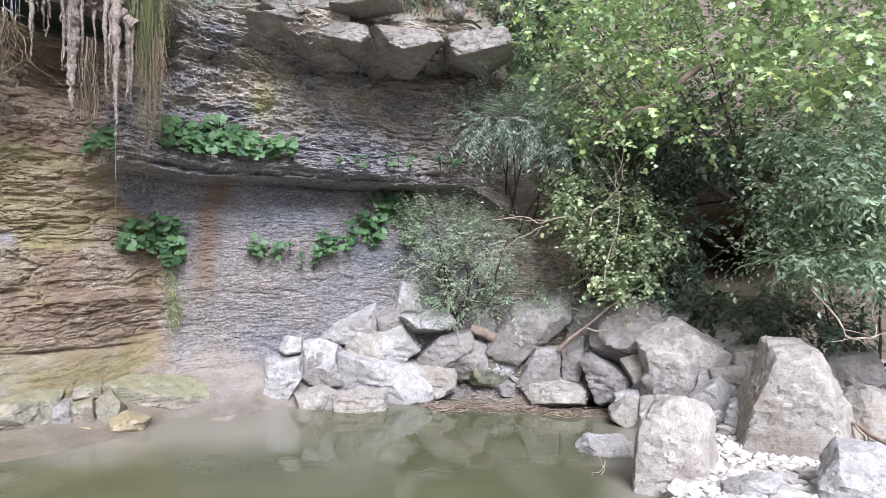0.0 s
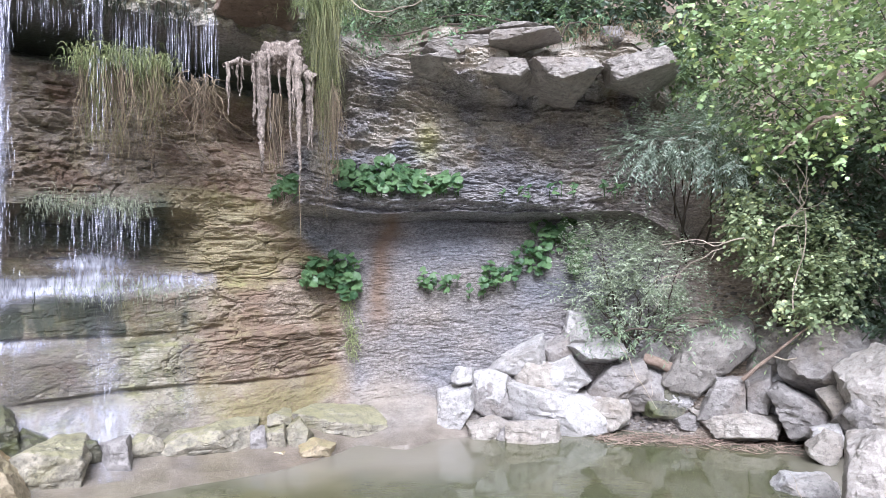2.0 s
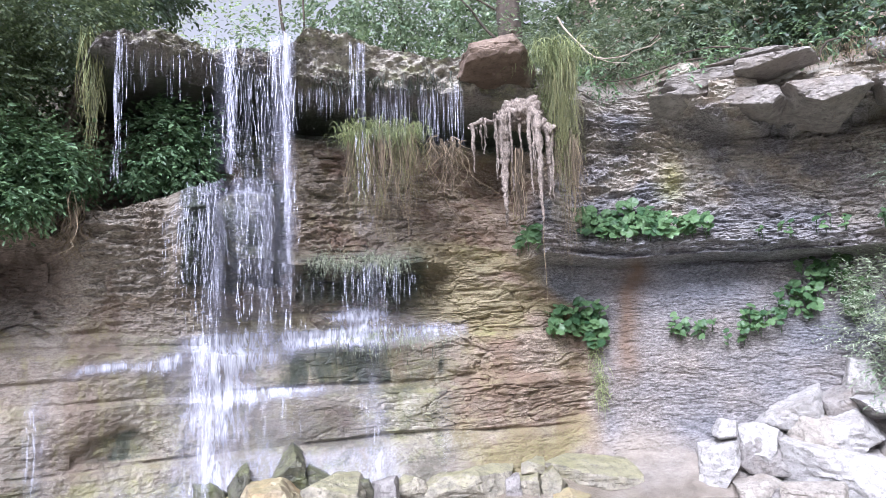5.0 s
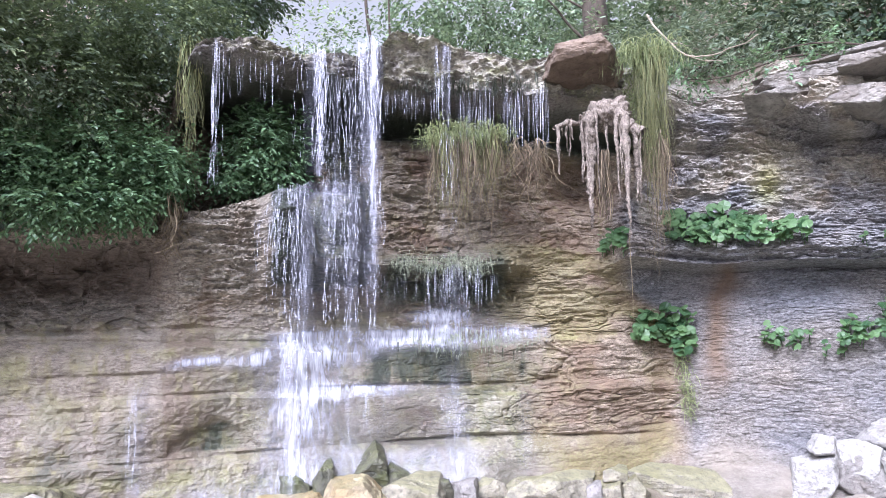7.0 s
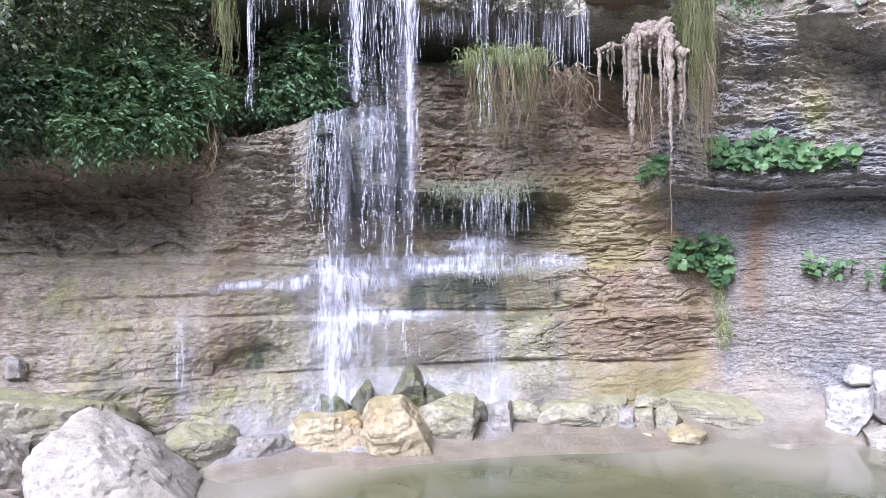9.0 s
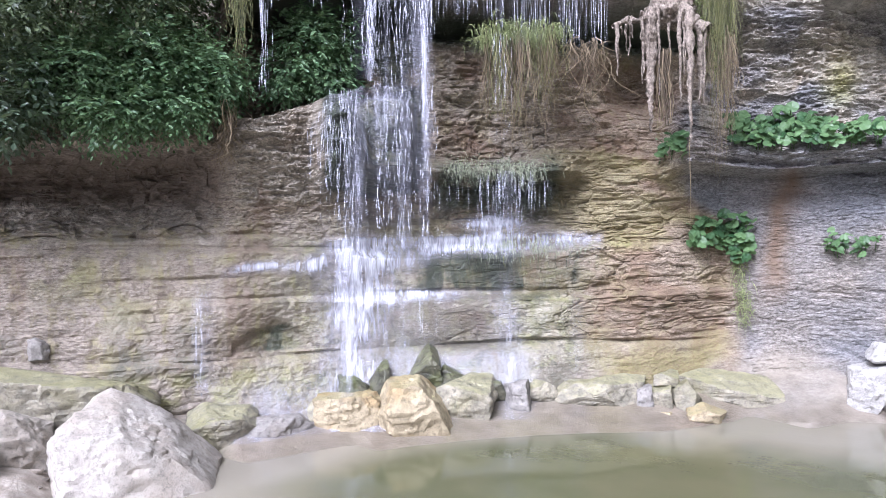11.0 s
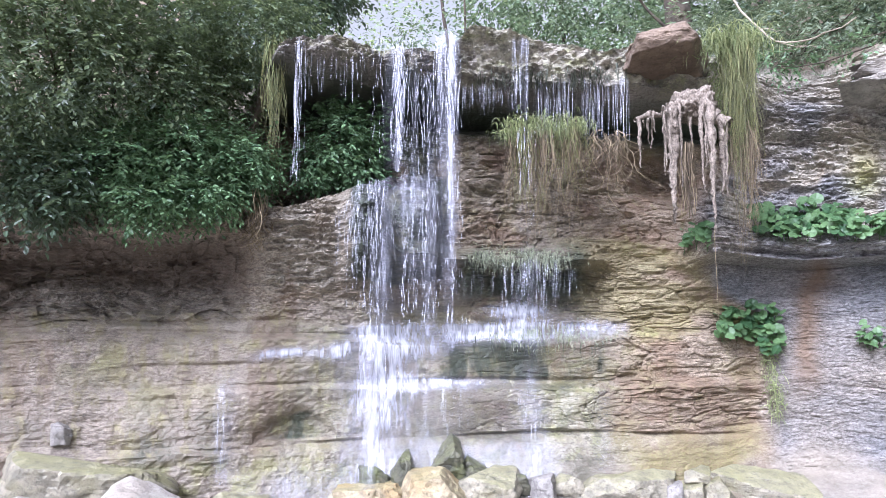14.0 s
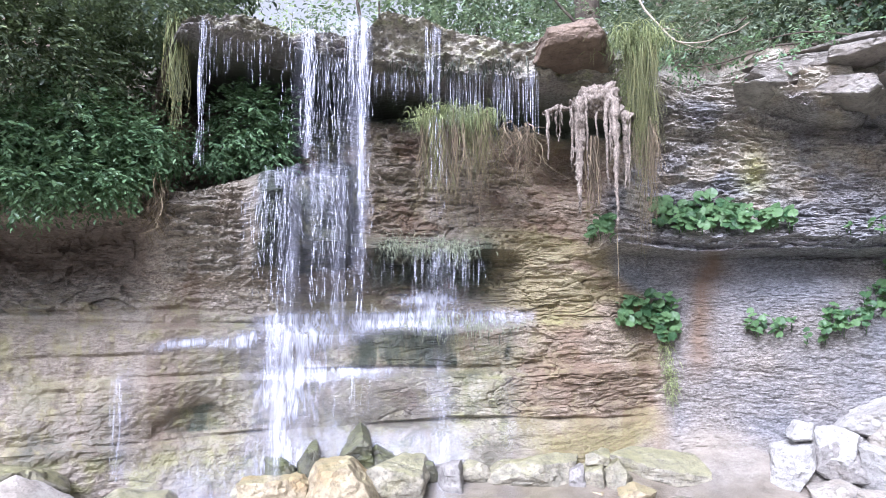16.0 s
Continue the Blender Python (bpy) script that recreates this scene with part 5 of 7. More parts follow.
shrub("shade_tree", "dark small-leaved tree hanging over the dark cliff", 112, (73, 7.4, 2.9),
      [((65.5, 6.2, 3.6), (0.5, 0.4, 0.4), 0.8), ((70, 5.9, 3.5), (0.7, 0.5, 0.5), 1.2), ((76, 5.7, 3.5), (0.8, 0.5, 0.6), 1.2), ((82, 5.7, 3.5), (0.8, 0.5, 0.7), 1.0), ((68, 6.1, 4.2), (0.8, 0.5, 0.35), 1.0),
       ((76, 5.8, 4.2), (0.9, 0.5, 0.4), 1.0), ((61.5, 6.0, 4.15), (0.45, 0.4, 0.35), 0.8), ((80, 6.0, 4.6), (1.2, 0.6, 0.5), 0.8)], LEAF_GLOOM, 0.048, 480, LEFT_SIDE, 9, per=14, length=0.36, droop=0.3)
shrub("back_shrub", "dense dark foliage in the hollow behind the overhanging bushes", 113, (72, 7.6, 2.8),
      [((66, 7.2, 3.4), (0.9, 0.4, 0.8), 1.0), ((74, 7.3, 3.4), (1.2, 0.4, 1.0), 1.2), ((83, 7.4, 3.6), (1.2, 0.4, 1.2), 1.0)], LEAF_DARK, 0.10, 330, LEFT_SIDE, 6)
shrub("ivy_clump", "dense ivy clump in the hollow behind the falls", 114, (54.5, 6.6, 2.85),
      [((54.6, 6.15, 3.32), (0.34, 0.25, 0.34), 1.0), ((53, 6.15, 3.1), (0.3, 0.25, 0.26), 0.6), ((56.3, 6.15, 3.05), (0.25, 0.25, 0.2), 0.5), ((52.6, 6.2, 3.4), (0.2, 0.2, 0.25), 0.4)], LEAF_ELDER, 0.055, 400, "", 4, per=6, length=0.14)

TOP = "trees above the falls"
shrub("beech_tree", "light green tree behind the lip of the falls", 121, (34, 12.5, 4.5),
      [((40, 10.5, 5.6), (1.2, 0.7, 0.5), 0.8), ((34, 10.5, 5.4), (1.5, 0.7, 0.6), 1.2), ((28, 10, 5.5), (1.3, 0.7, 0.7), 1.2), ((31, 12, 6.8), (2.0, 0.8, 0.8), 1.0), ((57, 11.5, 6.0), (0.9, 0.7, 0.6), 0.7), ((46, 10.5, 5.9), (0.9, 0.7, 0.4), 0.5), ((37, 10, 4.9), (1.0, 0.6, 0.35), 0.8), ((42, 10.2, 5.0), (0.7, 0.6, 0.3), 0.6)] + [((28 + 4.0 * k, 10.5, 6.75 + 0.2 * math.sin(5 * k)), (0.9, 0.6, 0.5), 0.8) for k in range(4)],
      LEAF_MID, 0.09, 290, TOP, 2, per=9, length=0.5)
shrub("birch_tree", "pale thin-leaved tree against the sky behind the lip", 125, (51, 14, 4.6),
      [((47.5, 12.5, 6.2), (0.7, 0.6, 0.5), 0.5), ((51.0, 12.8, 5.5), (0.6, 0.6, 0.35), 0.4), ((53.5, 12.5, 6.6), (0.8, 0.6, 0.6), 0.6), ((49.5, 12.8, 7.2), (0.9, 0.6, 0.5), 0.6)], LEAF_YELLOW, 0.08, 120, TOP, 4, per=9, length=0.5)
shrub("hornbeam_tree", "grey-green shrubby tree on the cliff edge", 122, (20, 8.6, 4.4),
      [((22, 8.0, 4.75), (0.6, 0.5, 0.35), 1.0), ((18, 8.0, 4.75), (0.7, 0.5, 0.35), 1.0), ((14, 8.2, 4.9), (0.9, 0.5, 0.4), 1.0), ((25, 9.0, 5.2), (1.0, 0.6, 0.7), 1.0)], LEAF_DIM, 0.07, 260, TOP, 8, per=11, length=0.4, shape=THIN)
shrub("oak_tree", "dark green wooded slope above the recess", 123, (8, 11, 6),
      [((9, 9.0, 5.4), (1.2, 0.6, 0.6), 1.2), ((2, 9.0, 5.2), (1.4, 0.6, 0.7), 1.2), ((-4, 9.0, 5.0), (1.4, 0.6, 0.7), 1.0), ((16, 9.8, 5.9), (1.6, 0.6, 0.8), 1.2), ((23, 10.5, 6.4), (1.6, 0.7, 0.9), 1.0), ((5, 10.5, 6.8), (2.2, 0.8, 0.8), 1.0),
       ((60, 8.5, 5.2), (0.9, 0.6, 0.8), 0.9), ((64, 8.0, 5.2), (1.2, 0.6, 0.8), 1.0), ((57, 9.5, 4.95), (0.8, 0.5, 0.35), 0.8), ((55, 11, 5.2), (0.6, 0.5, 0.4), 0.6), ((55.5, 10.5, 6.7), (0.8, 0.5, 0.5), 0.8), ((58, 10, 6.6), (0.9, 0.5, 0.6), 0.9)],
      LEAF_DARK, 0.10, 380, TOP, 3, per=10, length=0.45)
shrub("edge_shrub", "low leafy growth along the overhang's edge", 124, (5, 7.6, 4.2),
      [((19.5, 7.3, 4.25), (0.35, 0.3, 0.16), 0.6), ((12, 7.4, 4.3), (0.5, 0.3, 0.14), 0.7), ((4.5, 7.9, 4.5), (0.5, 0.3, 0.12), 0.4), ((0, 7.8, 4.45), (0.4, 0.3, 0.1), 0.3)],
      LEAF_ELDER, 0.05, 130, TOP, 4, per=8, length=0.22)


def trunk(name, label, foot, top, r0, r1, seed, branches=()):
    rng = np.random.default_rng(seed)
    ob = thing(name, (0, 0, 0), label, "tree", TOP)
    main = limb("trunk", ob, wander(rng, polar(*foot), polar(*top), 12, 0, 0.05), r0, r1, BARK, 12)
    for a, b, w in branches:
        limb("branch", main, wander(rng, polar(*a), polar(*b), 12, 0.0, 0.07), w, w * 0.3, BARK)
    return ob


trunk("bare_trunk_tree", "leaning brown tree trunk above the falls", (26.0, 9.2, 4.5), (26.8, 9.8, 9.5), 0.20, 0.15, 131, [((26.4, 9.4, 5.3), (31, 9.0, 6.3), 0.03), ((26.5, 9.5, 6.0), (38, 9.2, 6.9), 0.018)])
trunk("slim_tree", "slim forked tree standing over the lip", (43.5, 10, 4.5), (46.5, 10, 8), 0.035, 0.02, 132, [((43.6, 10, 5.0), (42.5, 10, 8), 0.025)])
trunk("slim_tree", "slim dark tree trunk on the slope", (35.5, 11, 4.5), (35, 11, 9), 0.045, 0.03, 133)
trunk("slim_tree", "slim dark tree trunk on the slope", (20.0, 10.5, 5.0), (19.5, 10.5, 9), 0.07, 0.05, 134)


def twig(label, seed, a, b, w, sag=0.0, forks=3, amount=0.06, name="dead_branch"):
    rng = np.random.default_rng(seed)
    ob = thing(name, (0, 0, 0), label, "branch", "dead branches")
    pts = wander(rng, polar(*a), polar(*b), 14, sag, amount)
    main = limb("stem", ob, pts, w, w * 0.4, TWIG if w < 0.02 else LOG)
    for n in range(forks):
        p = pts[rng.integers(3, 12)]
        limb("side_twig", main, wander(rng, p, p + rng.normal(0, 0.16, 3) + (pts[-1] - pts[0]) * 0.22, 7, 0, 0.02), w * 0.5, w * 0.15, TWIG, 5)
    return ob


BARE = "bare pale dead branch among the bushes"
twig(BARE, 141, (-12.9, 7.1, 1.32), (-14.4, 7.1, 2.84), 0.007)
twig(BARE, 142, (-11.5, 7.1, 1.85), (-14.2, 7.1, 2.5), 0.011)
twig("bare pale dead branch reaching out over the bank", 143, (-9.8, 7.2, 1.98), (-3.8, 7.2, 1.94), 0.008, 0.0, 3, 0.03)
twig(BARE, 144, (-8.5, 7.2, 1.9), (-3.2, 7.2, 1.58), 0.006, 0.0, 3, 0.04)
twig("thin arching twig hanging over the cliff edge", 145, (22.6, 7.0, 4.8), (14.6, 7.0, 4.45), 0.012, 0.35, 2)
twig("forked mossy limb among the maple leaves", 146, (-20, 7.0, 3.4), (-12.4, 7.2, 2.75), 0.035, 0.0, 4)
twig("fallen pole leaning on the boulder heap", 147, (-9.4, 7.42, 0.62), (-14.0, 7.35, 1.16), 0.022, 0, 1, 0.006)
twig("bleached driftwood lying on the shingle", 148, (-26.0, 6.7, 0.42), (-33.5, 5.6, 0.38), 0.028, 0.02, 5, 0.03)
twig("thin twigs hanging over the boulder heap", 149, (-0.5, 7.5, 0.92), (-3.2, 7.4, 0.3), 0.005, 0, 5, 0.03)
twig("dry twigs under the hazel bush", 150, (-27.5, 6.0, 1.4), (-33, 5.9, 1.1), 0.008, 0.15, 6)
twig("thin bare root dangling from the overhang", 152, (3.2, 7.55, 3.80), (2.6, 7.55, 3.50), 0.0035, 0, 1, 0.05)
twig("thin bare root dangling from the overhang", 153, (-1.0, 7.6, 3.84), (-1.6, 7.6, 3.62), 0.003, 0, 1, 0.05)
twig("small snag standing in the pool", 151, (-12.9, 5.4, -0.05), (-13.2, 5.35, 0.12), 0.008, 0, 3, 0.02)
stump = thing("rotten_log", (0, 0, 0), "broken brown rotten log wedged between boulders", "log")
limb("log", stump, wander(np.random.default_rng(5), polar(-2.4, 7.85, 0.76), polar(-5.6, 7.8, 0.62), 8, 0, 0.012), 0.055, 0.06, LOG, 10)


# ---------------------------------------------------------------- butterbur
def butterbur_leaf(seed):
    """A round heart-shaped leaf with a raised rim and sunken veins, on the ground plane, its notch at the origin."""
    rng = np.random.default_rng(seed)
    a = np.linspace(-np.pi, np.pi, 25)
    rim = (1 - 0.42 * np.exp(-((np.abs(a) - np.pi) / 0.34) ** 2)) * (1 + 0.03 * np.cos(9 * a) + 0.02 * rng.normal(0, 1, 25))
    v, f = [], []
    for k in (0.0, 0.35, 0.7, 1.0):
        z = 0.10 * k**2 - 0.10 * k**3 + 0.03 * k * np.cos(6 * a) + 0.05 * k * np.sin(2 * a + seed)
        v.append(np.stack([k * rim * np.sin(a) * 0.5, k * rim * np.cos(a) * 0.5 + 0.12, z], 1))
    v = np.concatenate(v)
    return mesh_from("leaf", v, grid_faces(4, 25))


BUR = [butterbur_leaf(n) for n in range(4)]
for me in BUR:
    me.materials.append(LEAF_BUTTER)


def butterbur(label, seed, spots, size, stems=True):
    """A patch of butterbur: spots of (turn, height, spread in turn, spread in height, leaves)."""
    rng = np.random.default_rng(seed)
    ob = thing("butterbur_plant", (0, 0, 0), label, "plant", "butterbur on the cliff")
    for theta, z, dt, dz, count in spots:
        for n in range(int(count * 2.5)):
            th, h = theta + rng.uniform(-dt, dt), z + rng.uniform(-dz, dz)
            root = on_cliff(th, h, 0.0, front=True)
            out = rng.uniform(0.05, 0.22)
            tip = Vector(root) + toward(th, -out, 0.03 + rng.uniform(0.0, 0.12))
            s = size * 0.62 * rng.uniform(0.6, 1.25)
            leaf = put("leaf", BUR[n % 4], None, ob)
            leaf.matrix_world = pose(*tip, rng.uniform(20, 65), rng.uniform(-25, 25), th + rng.uniform(-60, 60)) @ Matrix.Diagonal((s, s, s, 1))
            if stems and n % 2 == 0:
                v, f = tube(wander(rng, root, tip, 5, -0.02, 0.01), 0.004, 4)
                put("stalk", mesh_from("stalk", v, f), LEAF_BUTTER, ob)
    return ob


butterbur("patch of broad-leaved butterbur on the ledge", 201, [(20.3, 2.62, 1.5, 0.12, 26), (17.5, 2.62, 2.0, 0.12, 32), (13.8, 2.56, 2.0, 0.07, 20), (26.0, 2.45, 1.0, 0.1, 9)], 0.19)
butterbur("clump of broad-leaved butterbur at the cliff's corner", 202, [(22.3, 1.66, 2.2, 0.12, 26), (21.0, 1.5, 0.8, 0.12, 8)], 0.20)
butterbur("small butterbur plant on the grey shale", 203, [(13.8, 1.55, 1.7, 0.08, 14)], 0.13)
butterbur("trailing butterbur climbing the grey shale", 204, [(8.6, 1.6, 1.4, 0.1, 14), (6.2, 1.8, 1.4, 0.16, 18), (4.2, 2.05, 1.8, 0.16, 30), (2.4, 1.8, 1.0, 0.2, 10), (10.8, 1.45, 0.8, 0.1, 4)], 0.15)
butterbur("sparse butterbur leaves along the ledge", 205, [(7.5, 2.48, 1.2, 0.04, 5), (3.5, 2.5, 1.2, 0.04, 5), (-0.5, 2.5, 1.2, 0.05, 6)], 0.11)
butterbur("pale butterbur leaves on the rim of the cliff", 206, [(61.6, 2.7, 0.6, 0.05, 5)], 0.16)

# ---------------------------------------------------------------- hanging growth
BUSHY = leaf_material("bushy_hanging_moss", (0.06, 0.082, 0.03), (0.23, 0.26, 0.11))
MOSS = leaf_material("hanging_moss", (0.07, 0.08, 0.028), (0.34, 0.33, 0.14))
GRASS = leaf_material("fresh_grass", (0.13, 0.17, 0.06), (0.44, 0.48, 0.22))
STRAW = leaf_material("brown_hanging_roots", (0.07, 0.05, 0.034), (0.40, 0.31, 0.20), rough=0.8)
TUFA = plain_material("tufa_crust", (0.08, 0.062, 0.048), (0.42, 0.35, 0.285), 60, 0.9, (1, 1, 0.7), 0.03)


def hanging(name, label, seed, count, t0, t1, r, top, low, parts, wave=0.06, width=0.004, uneven=0.5, out=0.12, leafy=()):
    """A curtain of strands between two turns; low: lower ends at both sides and in the middle. parts: (name, share, material, top, low) cuts."""
    rng = np.random.default_rng(seed)
    ob = thing(name, (0, 0, 0), label, "hanging plant")
    for pname, share, mat, drop0, drop1 in parts:
        heap = Heap()
        tufts_at = rng.beta(1.8, 1.8, 40) if "fringe" in name else rng.uniform(0, 1, 18)
        for n in range(int(count * share)):
            u = float(np.clip(rng.choice(tufts_at) + rng.normal(0, 0.05), 0, 1))
            th = t0 + (t1 - t0) * u
            z0 = top + rng.normal(0, 0.04) - drop0 - (abs(rng.normal(0, 0.3)) * (top - min(low)) if "fringe" in name else 0.0)
            z1 = np.interp(u, [0, 0.5, 1], low) + abs(rng.normal(0, uneven)) * 0.5 + drop1
            if "curtain" in name or "beard" in name:
                z1 = np.interp(u, [0, 0.5, 1], low) + drop1 + (top - min(low)) * 0.75 * rng.random() ** 1.4
            if z1 > z0 - 0.05:
                continue
            k = 9
            t = np.linspace(0, 1, k)
            rr = r - out * np.minimum(1, t * 4) - rng.uniform(-0.1, 0.1) + 0.06 * np.sin(t * 3 + u * 20)
            ths = th + np.degrees(wave / r) * (np.sin(t * 7 + rng.uniform(0, 6)) + rng.normal(0, 1)) * t
            pts = [polar(a, b, c) for a, b, c in zip(ths, rr, z0 + (z1 - z0) * t)]
            v, f = tube(pts, width * rng.uniform(0.5, 1.4) * (1.1 - 0.8 * t), 3)
            heap.add(v, f)
        if heap.v:
            put(pname, heap.mesh(pname), mat, ob, kind="stuff")
    for pname, lumps, mat, size, twigs, droop in leafy:
        placed = [(np.array(polar(*c)), radii, share) for c, radii, share in lumps]
        crown(pname, ob, rng, placed, mat, size, twigs, per=12, length=0.16, shape=THIN, droop=droop)
    return ob


hanging("moss_curtain", "long curtain of green moss and brown roots below the edge", 301, 420, 21.7, 24.0, 6.1, 4.02, (2.7, 2.05, 2.75),
        [("moss", 0.9, MOSS, 0.0, 0.45), ("grass", 0.45, GRASS, 0.0, 1.1), ("root_mat", 0.42, STRAW, 0.75, 0.0)], wave=0.034, uneven=1.2, width=0.0028,
        leafy=[("moss_cushion", [((23.4, 6.06, 3.80), (0.12, 0.08, 0.22), 1.0), ((23.2, 6.06, 3.4), (0.08, 0.06, 0.3), 0.6)], BUSHY, 0.03, 170, 1.3)])
hanging("grass_curtain", "matted brown grass hanging below the trickling lip", 302, 240, 34.2, 40.6, 6.12, 3.40, (2.75, 2.35, 2.45),
        [("dry_grass", 0.9, STRAW, 0.0, 0.0), ("moss", 0.9, MOSS, 0.0, 0.25), ("grass", 0.35, GRASS, 0.0, 0.6)], wave=0.045, uneven=1.1, width=0.0027)
hanging("root_tangle", "tangled brown roots hanging on the rock", 303, 120, 31.2, 34.2, 6.2, 3.32, (2.8, 2.55, 2.95), [("root_mat", 1.0, STRAW, 0.0, 0.0)], 0.09, 0.0048, 1.0)
hanging("moss_beard", "yellow-green moss beard hanging beside the thin stream", 304, 150, 59.1, 60.7, 5.75, 3.92, (3.35, 2.85, 3.3), [("moss", 0.8, MOSS, 0.0, 0.0), ("grass", 0.5, GRASS, 0.0, 0.3)], wave=0.03, uneven=0.9, width=0.0030)
hanging("grass_fringe", "dry grass fringe hanging from the ledge", 305, 90, 59.0, 62.5, 5.75, 2.72, (2.3, 2.15, 2.4), [("dry_grass", 1.0, STRAW, 0.0, 0.0)], uneven=0.4)



WET_MOSS = leaf_material("wet_dark_moss", (0.022, 0.027, 0.022), (0.13, 0.14, 0.11), rough=0.3)
hanging("moss_fringe", "dark wet moss fringe under the dripping ledge", 307, 160, 34.8, 45.0, 6.18, 2.27, (2.16, 2.0, 2.14), [("moss", 0.8, WET_MOSS, 0.0, 0.0), ("pale_moss", 0.12, MOSS, 0.0, 0.08)], 0.015, 0.003, 0.22, 0.08,
        [("wet_moss", [((t, wall_r(t, z) - 0.03, z), (0.07, 0.05, 0.06 + 0.03 * (k % 2)), 0.5 + 0.4 * (k % 2)) for k, t, z in ((k, 35.6 + 0.9 * k + 0.4 * math.sin(5 * k), 2.16 - 0.05 * (k % 3)) for k in range(10))], WET_MOSS, 0.026, 80, 1.3)])
hanging("moss_fringe", "dark wet moss hanging down the middle ledges", 308, 130, 32.6, 44.5, 6.30, 1.58, (1.42, 1.30, 1.40), [("moss", 0.8, WET_MOSS, 0.0, 0.0), ("pale_moss", 0.12, MOSS, 0.0, 0.1)], 0.01, 0.004, 0.34, 0.05)
hanging("moss_fringe", "dark wet moss under the crusted lip", 309, 300, 31.0, 44.5, 5.95, 3.84, (3.68, 3.66, 3.7), [("moss", 1.0, WET_MOSS, 0.0, 0.0)], 0.01, 0.005, 0.12, 0.02)


def tufts(name, label, seed, spots, length, mat, lean=0.5, up=1.0):
    rng = np.random.default_rng(seed)
    ob = thing(name, (0, 0, 0), label, "grass")
    heap = Heap()
    for theta, r, z, spread, count in spots:
        for n in range(count):
            a = np.array(polar(theta + rng.normal(0, np.degrees(spread / r)), r + rng.normal(0, 0.07), z + rng.normal(0, 0.05)))
            d = unit(np.array(toward(theta, -lean, 0)) + rng.normal(0, 0.35, 3) + (0, 0, up))
            t = np.linspace(0, 1, 6)[:, None]
            p = a + d * t * length * rng.uniform(0.5, 1.2) + np.array([0, 0, -1.0 * length]) * t**2
            v, f = tube(p, 0.0042 * (1.1 - t[:, 0]), 3)
            heap.add(v, f)
    put("blade_mat", heap.mesh("blade_mat"), mat, ob, kind="stuff")
    return ob


tufts("grass_tuft", "bright green grass tuft where the thin stream lands", 311, [(34.8 + 0.72 * k, 6.06, 3.40 + 0.03 * math.sin(3 * k), 0.07, 60 + 40 * (k % 3)) for k in range(9)], 0.17, GRASS, 0.7)
CUSHION = leaf_material("pale_moss_cushion", (0.16, 0.185, 0.12), (0.46, 0.48, 0.36))
tufts("moss_cushion", "pale wet moss cushions on the dripping ledge", 314, [(36.2 + 0.8 * k + 0.5 * math.sin(9 * k), 6.16, 2.27 + 0.02 * math.sin(5 * k), 0.06, 60 + 60 * (k % 3)) for k in range(9)], 0.06, CUSHION, 1.1, 0.5)
tufts("moss_cushion", "pale wet moss cushions on the middle ledge", 315, [(33.0 + 1.3 * k + 0.6 * math.sin(7 * k), 6.24, 1.615, 0.06, 20 + 50 * (k % 3)) for k in range(8)], 0.05, CUSHION, 1.1, 0.4)
tufts("grass_tuft", "green grass hanging over the cliff edge above the roots", 312, [(23.9, 6.0, 4.0, 0.10, 150), (23.0, 6.05, 4.04, 0.12, 170), (22.2, 6.1, 4.02, 0.10, 90)], 0.36, GRASS, 0.5)
tufts("grass_strip", "strip of bright grass growing down the cliff's corner", 316, [(21.2 - 0.045 * k, wall_r(21.2 - 0.045 * k, 1.5 - 0.045 * k) - 0.01, 1.5 - 0.045 * k, 0.035, 26) for k in range(14)], 0.10, GRASS, 0.5, 0.3)
tufts("grass_tuft", "dry grass and seedlings along the overhang", 313, [(5, 7.65, 4.28, 0.3, 90), (2, 7.7, 4.26, 0.3, 90), (-1, 7.7, 4.24, 0.4, 120)], 0.22, STRAW, 0.2)


